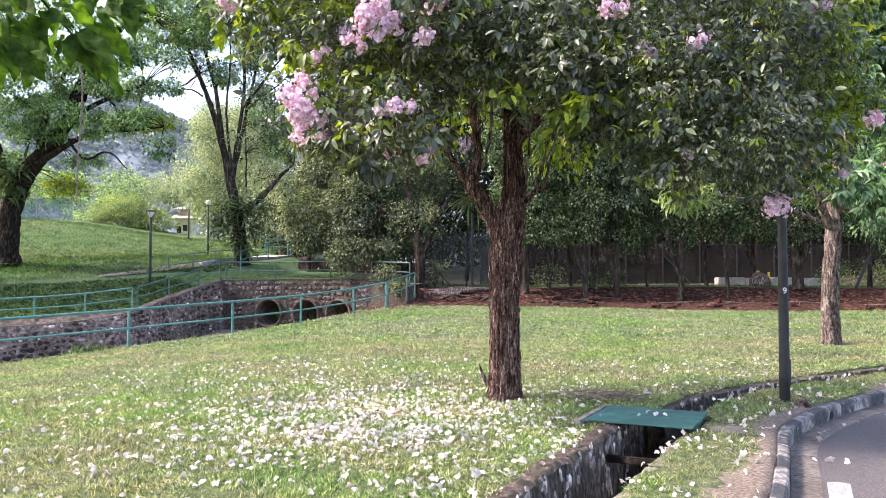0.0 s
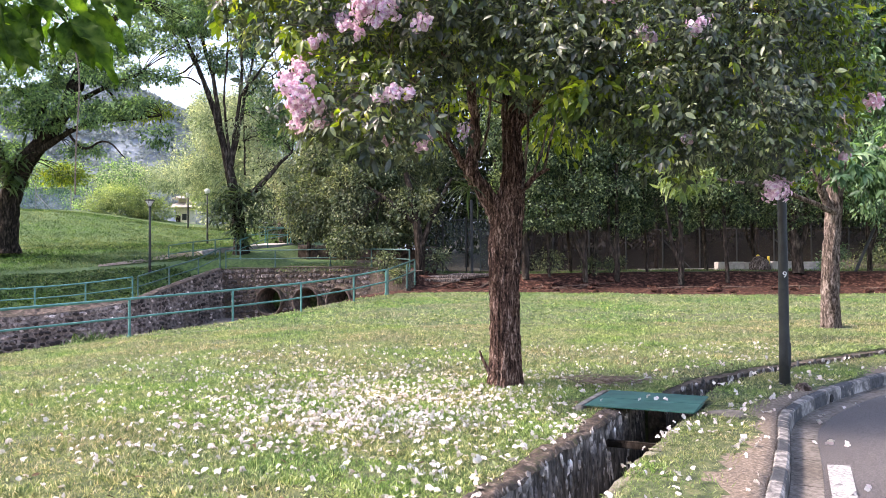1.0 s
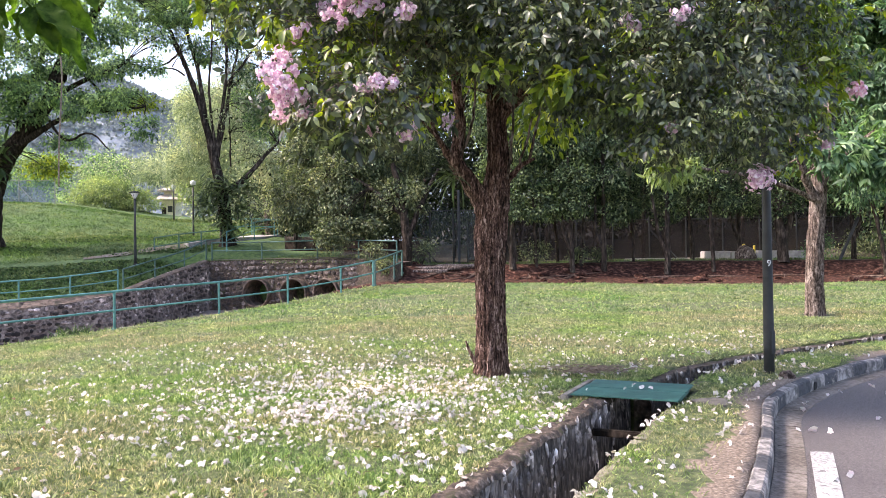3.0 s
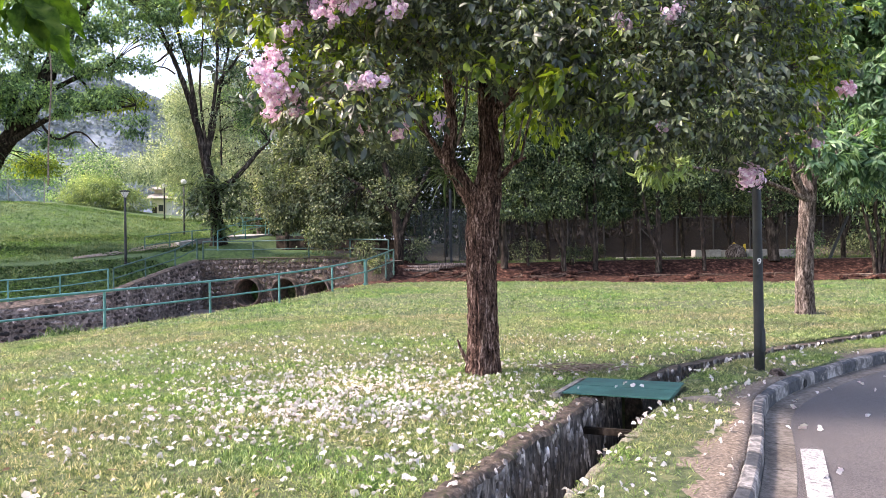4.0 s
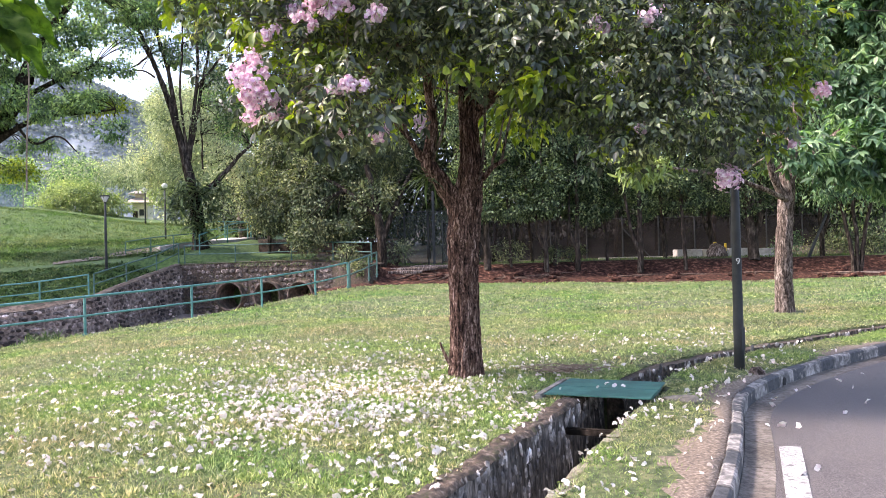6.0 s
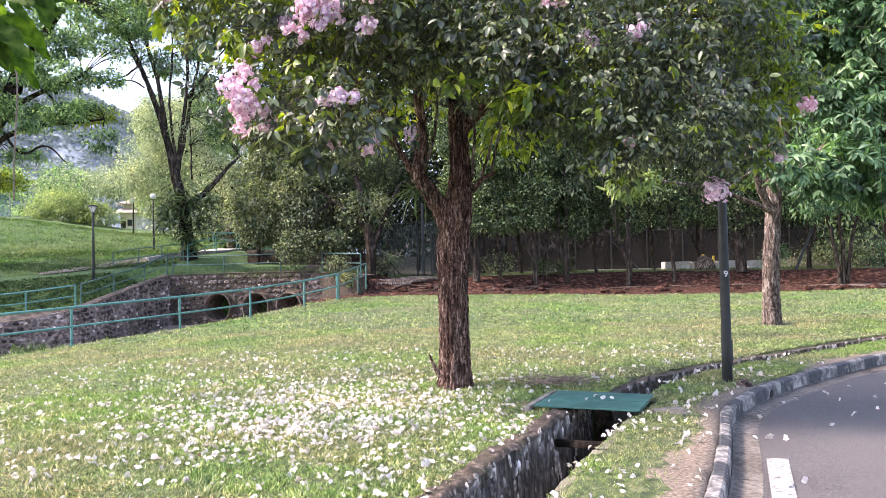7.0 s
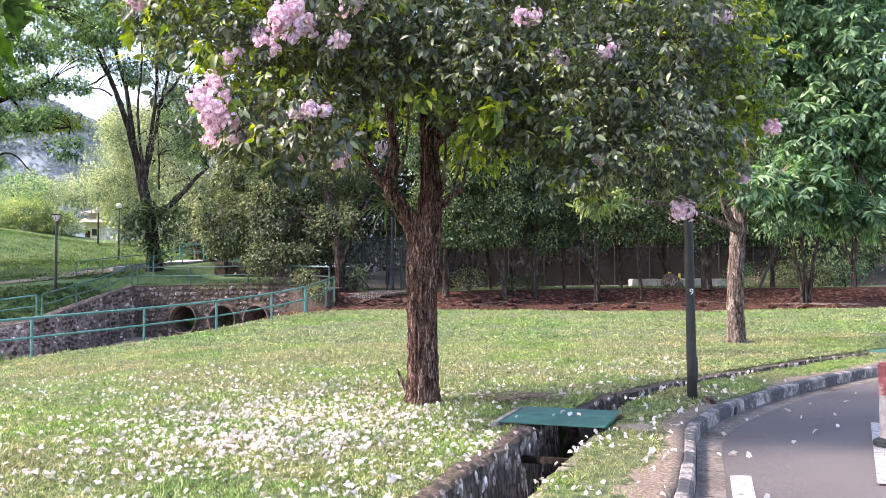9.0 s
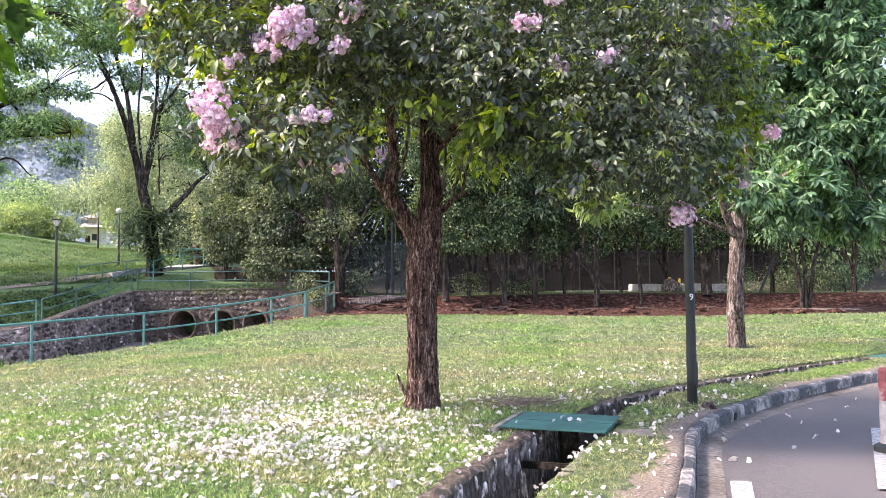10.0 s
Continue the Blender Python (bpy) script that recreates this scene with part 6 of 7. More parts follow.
def roots(x, y, seed, n=7, reach=1.6, r=0.04, mat=M_ROOT_RED):
    rr = random.Random(seed)
    o = Vector((x, y, land_at(x, y)))
    ob = thing("root_system", tuple(o), "earthy surface roots creeping over the red bank", "roots", "surface roots on the bank")
    for k in range(n):
        a = rr.uniform(0, 6.28)
        L = reach * rr.uniform(0.5, 1.2)
        pts = []
        for t in (0, 0.2, 0.45, 0.75, 1.0):
            px, py = x + math.cos(a) * L * t + rr.uniform(-0.08, 0.08), y + math.sin(a) * 0.5 * L * t
            pts.append(Vector((px, py, land_at(px, py) + 0.05 * (1 - t) + 0.015)) - o)
        Shape().add(*tube(rounded(pts, 1), list(np.linspace(r, r * 0.3, len(rounded(pts, 1)))), 6)).put("root", mat, ob, "", True)
    return ob


for i, (x, y) in enumerate(((b0[0], b0[1]), (10.65, 35.30, 0.50)[:2], (15.63, 34.80, 0.51)[:2], (4.50, 35.90, 0.48)[:2], (0.41, 36.20, 0.60)[:2], (1.96, 36.20, 0.52)[:2], (6.64, 36.40, 0.51)[:2], (18.26, 33.00, 0.45)[:2], (12.63, 35.00, 0.56)[:2])):
    roots(x, y, i, 8, 2.2 if i == 0 else 1.5, 0.04, M_ROOT if i == 0 else M_ROOT_RED)


def wood(name, label, blobs, count, size, mat, seed, spread=0.6, trunks=()):
    ob = thing(name, (blobs[0][0][0], blobs[0][0][1], land_at(blobs[0][0][0], blobs[0][0][1])), label, "trees", kind="stuff")
    crown(ob, blobs, count, size, 0.5, mat, seed, "crown", 12, spread, origin=tuple(ob.location))
    if trunks:
        s = Shape()
        for x, y, r in trunks:
            z = land_at(x, y)
            s.add(*tube([Vector((x, y, z)) - ob.location, Vector((x + 0.2, y, z + 4)) - ob.location, Vector((x, y, z + 9)) - ob.location], [r, r * 0.8, r * 0.4], 7))
        s.put("trunks", M_BARK_DARK, ob)
    return ob


rr = random.Random(3)
far = []
for k in range(26):
    x = -10 + k * 1.75 + rr.uniform(-0.7, 0.7)
    y = 52 + rr.uniform(-3, 5)
    far.append(((x, y, 5.2 + rr.uniform(-1, 1)), (2.3, 1.8, 2.2)))
    far.append(((x + rr.uniform(-1, 1), y + 2, 9.5 + rr.uniform(-1, 1)), (2.8, 2.2, 2.8)))
    far.append(((x + rr.uniform(-1, 1), y + 3, 14.5 + rr.uniform(-1, 1)), (3.0, 2.2, 3.2)))
    if k % 2:
        far.append(((x, y + 4, 19.5), (3.4, 2.5, 3.0)))
# extra masses of shade-coloured leaves filling the dark gap behind the trunk
for x, z in ((-0.5, 3.2), (1.2, 3.6), (0.2, 6.0), (2.6, 4.4), (1.8, 7.6), (-1.4, 8.0)):
    far.append(((x, 46.5, z + 1.2), (1.7, 1.0, 1.5)))
for c in ((-2.97, 45.20, 3.96), (-1.86, 46.00, 5.14), (-0.74, 46.80, 4.02), (0.60, 45.20, 5.22), (-2.67, 46.00, 6.14), (1.94, 46.80, 3.99)):
    far.append((c, (1.9, 1.0, 1.5)))
wood("back_wood", "wood behind the fence, its deep shade coloured into the leaves", far, 95000, 0.30, M_LEAF_DEEP, 4, 0.5, [(-8 + k * 1.9, 50 + (k * 37 % 7) - 3, 0.14) for k in range(24)])
deep = []
for k in range(20):
    x = -8 + k * 2.7
    for z0 in (5, 10, 15.5, 21.5, 27):
        deep.append(((x + rr.uniform(-1, 1), 62 + rr.uniform(-1, 2), z0 + rr.uniform(-1, 1)), (3.2, 1.5, 3.4)))
wood("deep_wood", "wood closing the view, leaves coloured as in deep shade", deep, 60000, 0.62, M_LEAF_DEEP, 14, 0.8)
wood("right_wood", "lush wood beyond the road bend", [((x, y, z), (2.6, 2, 2.2)) for x, y, z in ((26, 42, 4), (30, 44, 5), (24, 46, 6.5), (28, 46, 9), (33, 44, 9), (23, 47, 11), (29, 48, 13), (34, 46, 14), (20, 45, 10), (38, 45, 6), (38, 46, 12))],
     24000, 0.28, M_LEAF_BANK, 6, 0.5)
wood("olive_thicket", "pale olive thicket beyond the hill crest", [((-27.11, 84.00, 11.03), (4.2, 3, 1.7)), ((-22.61, 80.00, 12.56), (4, 3, 3)), ((-24.46, 88.00, 17.74), (3.6, 3, 3.0)), ((-20.35, 78.00, 10.04), (4, 2.5, 2)), ((-19.27, 78.00, 14.54), (3, 3, 3.5)), ((-36.10, 95.00, 12.12), (6, 3, 1.3)), ((-12.59, 62.00, 4.75), (2.2, 1.6, 1.4)), ((-17.59, 68.00, 5.93), (3.0, 1.6, 1.9)), ((-13.60, 61.00, 5.19), (2.4, 1.5, 1.5))],
     26000, 0.34, M_LEAF_PALE, 8, 0.7)
wood("bright_bushes", "bright yellow-green bushes on the hill crest", [((-30.27, 70.00, 7.26), (1.5, 1.3, 0.9)), ((-28.02, 70.00, 7.57), (2.0, 1.4, 1.2)), ((-26.16, 70.00, 7.16), (1.3, 1.2, 0.8)), ((-27.71, 70.00, 6.65), (2.5, 1.4, 0.9)), ((-25.51, 70.00, 6.48), (1.8, 1.4, 0.9)), ((-29.86, 72.00, 8.25), (1.6, 1.2, 0.9)), ((-19.91, 68.00, 7.25), (1.7, 1.2, 1.2))],
     15000, 0.2, M_LEAF_BRIGHT, 9, 0.24)
wood("crest_trees", "darker trees behind the hill crest", [((-33.45, 82.00, 11.06), (2.4, 2, 1.9)), ((-40.45, 85.00, 11.10), (3.0, 2, 1.9)), ((-44.11, 85.00, 11.41), (4, 2.5, 2.2)), ((-34.50, 76.00, 8.08), (2.2, 1.5, 1.0)), ((-46.69, 80.00, 11.41), (5, 3, 4))],
     12000, 0.28, M_LEAF_BLUE, 10, 0.45)


# ---- forested mountain, far behind ----
def mountain():
    rng = np.random.default_rng(2)
    xs = np.linspace(-420, 120, 260)
    ys = np.linspace(300, 560, 110)
    X, Y = np.meshgrid(xs, ys)
    ridge = 62 + 58 * smooth(-80, -230, X) + 4 * np.sin(X / 38) + 3 * np.sin(X / 13 + 1)
    Z = ridge * smooth(290, 520, Y) + 4 * np.sin(X / 17 + Y / 19)
    i = np.arange(X.size).reshape(X.shape)
    f = np.stack([i[:-1, :-1], i[:-1, 1:], i[1:, 1:], i[1:, :-1]], -1).reshape(-1, 4)
    # blue-grey distance haze is mixed into this forest colour
    m = surface("hazed_forest", [(0.3, (0.17, 0.21, 0.25)), (0.5, (0.21, 0.25, 0.28)), (0.75, (0.28, 0.32, 0.33))], 0.16, (0.7, 0.75, 0.85), 0.03, bump=0)
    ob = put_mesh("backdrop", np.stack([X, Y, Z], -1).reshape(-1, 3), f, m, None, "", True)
    tagged(ob, "far forested mountain with blue haze put into its colour", "mountain", kind="structure")
    # uneven tree crowns of the forest on its slope, each of many leafy clumps
    n, per = 5200, 20
    px, py = rng.uniform(-300, -30, n), 300 + 230 * rng.uniform(0, 1, n) ** 0.8
    ridge2 = 62 + 58 * smooth(-80, -230, px) + 4 * np.sin(px / 38) + 3 * np.sin(px / 13 + 1)
    pz = ridge2 * smooth(290, 520, py) + 4 * np.sin(px / 17 + py / 19)
    d = unit(rng.normal(size=(n, per, 3)))
    d[..., 2] = np.abs(d[..., 2]) * 0.9
    c = np.stack([px, py, pz + 0.6], 1)[:, None] + d * rng.uniform(1.2, 3.4, (n, 1, 1))
    c, d = c.reshape(-1, 3), d.reshape(-1, 3)
    # crown tones carry the same painted haze
    m2 = leafy("hazed_crown", [(0.0, (0.19, 0.235, 0.265)), (0.5, (0.235, 0.28, 0.30)), (1.0, (0.30, 0.34, 0.345))], (1, 1, 1), 0.9, 0.2, 0.1)
    ob = leaf_mesh("hazed_forest", c, d + rng.normal(size=d.shape) * 0.8, d + rng.normal(size=d.shape) * 0.4, rng.uniform(0.9, 2.1, len(c)), 0.8, m2, None, rng, False, 0.4)
    return tagged(ob, "tree crowns on the far mountain, tinted with haze", "forest", kind="stuff")


mountain()


# ---- fence, netting and masonry behind the bank ----
def net_material(name, colour, cover):
    """Fine netting: threads with gaps that let light pass."""
    m, n, l = nodes_of(name)
    b = n["Principled BSDF"]
    geo = n.new("ShaderNodeNewGeometry")
    t = noise_node(n, l, geo.outputs["Position"], 0.8, 4)
    r = ramp(n, [(0.3, tuple(c * 0.7 for c in colour)), (0.7, tuple(c * 1.3 for c in colour))])
    l.new(t.outputs["Fac"], r.inputs[0])
    l.new(r.outputs[0], b.inputs["Base Color"])
    b.inputs["Roughness"].default_value = 0.9
    b.inputs["Specular IOR Level"].default_value = 0.05
    tr = n.new("ShaderNodeBsdfTransparent")
    mix = n.new("ShaderNodeMixShader")
    mix.inputs[0].default_value = cover
    l.new(tr.outputs[0], mix.inputs[1])
    l.new(b.outputs[0], mix.inputs[2])
    l.new(mix.outputs[0], n["Material Output"].inputs["Surface"])
    return m


M_NET_DARK = net_material("black_shade_net", (0.05, 0.041, 0.036), 0.82)
M_NET_GREY = net_material("grey_chain_link", (0.22, 0.25, 0.235), 0.26)
M_NET_GREEN = net_material("green_court_net", (0.10, 0.18, 0.17), 0.5)


def net_fence(name, a, b, height, posts, net, post_mat, label, brace=()):
    """A net stretched between round posts."""
    a, b = Vector(a), Vector(b)
    ob = thing(name, tuple(a), label, "fence")
    nx, nz = 24, 6
    v, f = [], []
    for i in range(nx + 1):
        for k in range(nz + 1):
            t = i / nx
            sag = 0.05 * math.sin(i * 1.3 + k)
            q = (b - a) * t
            v.append((q.x, q.y + sag, q.z + height * k / nz - (0.06 * abs(math.sin(i * math.pi / 3)) if k == nz else 0)))
    for i in range(nx):
        for k in range(nz):
            j = i * (nz + 1) + k
            f.append([j, j + nz + 1, j + nz + 2, j + 1])
    Shape().add(v, f).put("net", net, ob)
    for i in range(posts):
        q = (b - a) * (i / (posts - 1))
        Shape().add(*tube([q + Vector((0, -0.06, -0.4)), q + Vector((0, -0.06, height + 0.15))], 0.045, 8)).put("post", post_mat, ob)
        if i in brace:
            Shape().add(*tube([q + Vector((0, -0.06, height * 0.75)), q + Vector((1.5, -0.5, 0.0))], 0.035, 8)).put("brace", post_mat, ob)
    Shape().add(*tube([Vector((0, -0.06, height)), (b - a) + Vector((0, -0.06, height))], 0.02, 6)).put("top_wire", post_mat, ob)
    return ob


M_GALV = surface("dull_galvanised_steel", [(0.3, (0.13, 0.125, 0.12)), (0.7, (0.24, 0.23, 0.22))], 8, rough=0.6, bump=0.1)
net_fence("shade_net_fence", (2.2, 46.5, 1.2), (25.5, 45.5, 1.2), 2.3, 12, M_NET_DARK, M_POLE, "sagging black shade net on thin grey posts", (5, 8))
net_fence("chain_fence", (-1.2, 40.2, 1.25), (2.4, 40.6, 1.25), 2.6, 4, M_NET_GREY, M_POLE, "grey-green chain-link fence on dark posts", (0,))
net_fence("court_net", (-41.08, 68.00, 6.62), (-31.93, 68.00, 6.52), 1.9, 4, M_NET_GREEN, M_GALV, "green sports court net on the hill crest", (2,))


def tall_pole(x, y, h, r, label):
    z = land_at(x, y)
    ob = thing("fence_pole", (x, y, z), label, "pole")
    Shape().add(*lathe([(r * 1.6, -0.1), (r * 1.6, 0.05), (r, 0.08), (r * 0.95, h), (r * 0.5, h + 0.03)], 14)).put("pole", M_POLE, ob, "", True)
    Shape().add(*lathe([(r * 1.25, h * 0.5), (r * 1.25, h * 0.5 + 0.06)], 14)).put("collar", M_POLE, ob)
    return ob


tall_pole(1.42, 38.6, 3.6, 0.07, "tall dark steel pole by the chain-link fence")


def low_wall():
    """Pale concrete blocks on the terrace."""
    q = (14.68, 42.50, 0.97)
    ob = thing("concrete_block_wall", (q[0], q[1], land_at(q[0], q[1]) - 0.05), "low wall of pale concrete blocks on the terrace", "wall")
    for i in range(4):
        part("block", box(0.7 + i * 1.43, 0, 0.25, 1.40, 0.7, 0.52 - 0.05 * (i % 2), 0.03), M_PATH, ob)
    return ob


low_wall()
q = (10.62, 43.00, 1.33)
w2 = thing("concrete_kerb", (q[0], q[1], land_at(q[0], q[1])), "long pale concrete edging on the terrace", "edging")
for i in range(5):
    part("edging_block", box(0.4 + i * 0.86, 0, 0.02, 0.84, 0.3, 0.18, 0.02), M_PATH, w2)
q = (18.90, 41.00, 0.99)
w3 = thing("concrete_slab", (q[0], q[1], land_at(q[0], q[1])), "pale broken concrete slab on the terrace", "slab")
part("slab", box(0.4, 0, 0.05, 1.3, 0.6, 0.22, 0.04), M_PATH, w3)


def boulder(name, at, s, seed, label, mat):
    r = random.Random(seed)
    bm = bmesh.new()
    bmesh.ops.create_icosphere(bm, subdivisions=3, radius=1)
    for v in bm.verts:
        n = noise.noise(v.co * 1.3 + Vector((seed, 0, 0))) * 0.35 + noise.noise(v.co * 3.5 + Vector((seed, 3, 0))) * 0.12
        v.co *= 1 + n
        v.co = Vector((v.co.x * s[0], v.co.y * s[1], max(v.co.z, -0.3) * s[2]))
    ob = part(name, bm, mat, None)
    ob.matrix_basis = pose(*at, 0, 0, r.uniform(0, 360))
    return tagged(ob, label, "rock")


b1 = (15.61, 39.00, 0.80)
boulder("boulder", (b1[0], b1[1], land_at(b1[0], b1[1]) + 0.2), (0.55, 0.5, 0.5), 4, "brown weathered boulder on the earth bank", M_BARK_GREY)
rnd = random.Random(17)
for i in range(46):
    x = rnd.uniform(-2.0, 20)
    f0 = float(np.interp(x, *TOE))
    y = f0 + rnd.uniform(0.3, 4.5)
    s = rnd.uniform(0.08, 0.24)
    tagged(boulder("bank_stone", (x, y, land_at(x, y) + s * 0.15), (s * rnd.uniform(1, 1.8), s, s * 0.7), i, "half-buried stone in the red earth bank", M_EARTH), group="stones in the bank")
# split logs lying by the canal end
for i, (px, py, L) in enumerate(((0.4, 36.6, 2.2), (0.0, 36.2, 1.6), (1.2, 36.9, 1.9))):
    ob = thing("fallen_log", (px, py, land_at(px, py) + 0.06), "weathered grey log lying on the earth bank", "log", "logs on the bank")
    Shape().add(*tube([(-L / 2, 0, 0), (-L / 6, 0.04, 0.02), (L / 4, -0.03, 0), (L / 2, 0.02, 0.03)], [0.1, 0.11, 0.1, 0.08], 10, True, 0.08, rnd)).put("log", M_BARK_GREY, ob)

M_YELLOW = surface("yellow_paint", [(0.3, (0.55, 0.38, 0.03)), (0.7, (0.75, 0.55, 0.06))], 8, rough=0.5, bump=0.1)
yp = (16.53, 41.80, 1.33)
ob = thing("yellow_hoop", (yp[0], yp[1], land_at(yp[0], yp[1]) + 0.4), "small yellow painted pipe hoop on the terrace", "hoop")
Shape().add(*tube(rounded([(0, 0, 0), (0, 0, 0.4), (0.22, 0, 0.4), (0.22, 0, 0)], 2), 0.035, 8)).put("hoop", M_YELLOW, ob)
yp = (17.21, 41.80, 1.19)
ob = thing("yellow_post", (yp[0], yp[1], land_at(yp[0], yp[1])), "short yellow marker post on the terrace", "post")
Shape().add(*lathe([(0.06, 0), (0.06, 0.72), (0.04, 0.75)], 12)).put("post", M_YELLOW, ob)
lp = (18.75, 36.40, 0.80)
ob = thing("leaning_pole", lp, "dark pole leaning at the foot of the wood", "pole")
Shape().add(*tube([(0, 0, -0.2), (0.65, 0.3, 0.9), (1.5, 0.7, 2.3)], 0.07, 10)).put("pole", M_POLE, ob)


# ---- pavilion beyond the hill ----
def pavilion():
    ob = thing("pavilion", (-29.73, 90.00, 5.66), "small cream pavilion with a two-tiered tiled roof", "building")
    m_wall = surface("cream_render", [(0.3, (0.62, 0.55, 0.42)), (0.7, (0.75, 0.68, 0.54))], 4, (0.85, 0.85, 0.85), 0.8, bump=0.2)
    m_roof = surface("pinkish_tile", [(0.3, (0.36, 0.30, 0.27)), (0.7, (0.52, 0.45, 0.41))], 6, (0.8, 0.8, 0.8), 0.8, bump=0.4)
    wall = part("wall", box(0.2, 1.0, 1.2, 1.6, 2.0, 2.8, 0.03), m_wall, ob)
    for nm, z, w, h, t in (("lower_roof", 2.55, 1.75, 0.75, 0.8), ("upper_roof", 3.6, 1.25, 0.6, 0.35)):
        s = Shape()
        ring = [(-w, -w), (w, -w), (w, w), (-w, w)]
        s.add([(x + 0.2, y + 1, z) for x, y in ring] + [(x + 0.2, y + 1, z + 0.1) for x, y in ring] + [(x * t / w * 0.7 + 0.2, y * t / w * 0.7 + 1, z + h) for x, y in ring],
              [[3, 2, 1, 0]] + [[a, (a + 1) % 4, (a + 1) % 4 + 4, a + 4] for a in range(4)] + [[a + 4, (a + 1) % 4 + 4, (a + 1) % 4 + 8, a + 8] for a in range(4)] + [[8, 9, 10, 11]])
        s.put(nm, m_roof, ob)
    part("upper_wall", box(0.2, 1.0, 3.4, 1.3, 1.3, 0.6, 0.02), m_wall, ob)
    w = part("window", box(0.35, -0.02, 1.55, 0.5, 0.06, 0.7, 0.01), M_POLE, wall, "dark window")
    part("door", box(-0.35, -0.02, 0.9, 0.5, 0.06, 1.7, 0.01), M_BARK_DARK, wall, "dark doorway")
    return ob


pavilion()

# ---- hanging vine and overhanging spray ----
vine = thing("hanging_vine", (-18.35, 40.00, 11.42), "pale dry vine hanging from the spreading tree", "vine")
o = Vector((-18.35, 40.00, 11.42))
Shape().add(*tube([Vector(p) - o for p in rounded([(-18.57, 40.00, 12.58), (-18.35, 40.00, 11.27), (-18.43, 40.00, 9.39), (-18.57, 40.00, 7.37), (-18.59, 40.00, 5.30)], 2)], 0.045, 6)).put("stem", M_ROOT, vine)


def big_leaf(parent, base, axis, nrm, ratio, mat, rng):
    """A single broad leaf with a pointed tip, wavy edge and sunken rib."""
    L = float(np.linalg.norm(axis))
    a = axis / L
    side = unit(np.cross(a, nrm))
    up = np.cross(side, a)
    m, k = 14, 7
    bend, ph = rng.uniform(0.05, 0.2), rng.uniform(0, 6)
    v, f = [], []
    for i in range(m + 1):
        t = i / m
        w = L * ratio * 0.5 * (1 + 0.09 * math.sin(t * 23 + ph)) * (math.sin(math.pi * t ** 0.85) ** 0.8 * (1 - 0.35 * t) + 0.004) * (1 - smooth(0.82, 1.0, t) * 0.45)
        for j in range(k):
            s = 2 * j / (k - 1) - 1
            h = abs(s) * w * 0.35 + 0.055 * L * abs(s) * math.sin(t * 17 + ph + 2 * s) - L * bend * t * t
            v.append(base + a * L * t + side * w * s + up * h)
        if i:
            for j in range(k - 1):
                q = i * k + j
                f.append([q - k, q - k + 1, q + 1, q])
    return put_mesh("leaf", np.array(v), np.array(f), mat, parent, "", True)


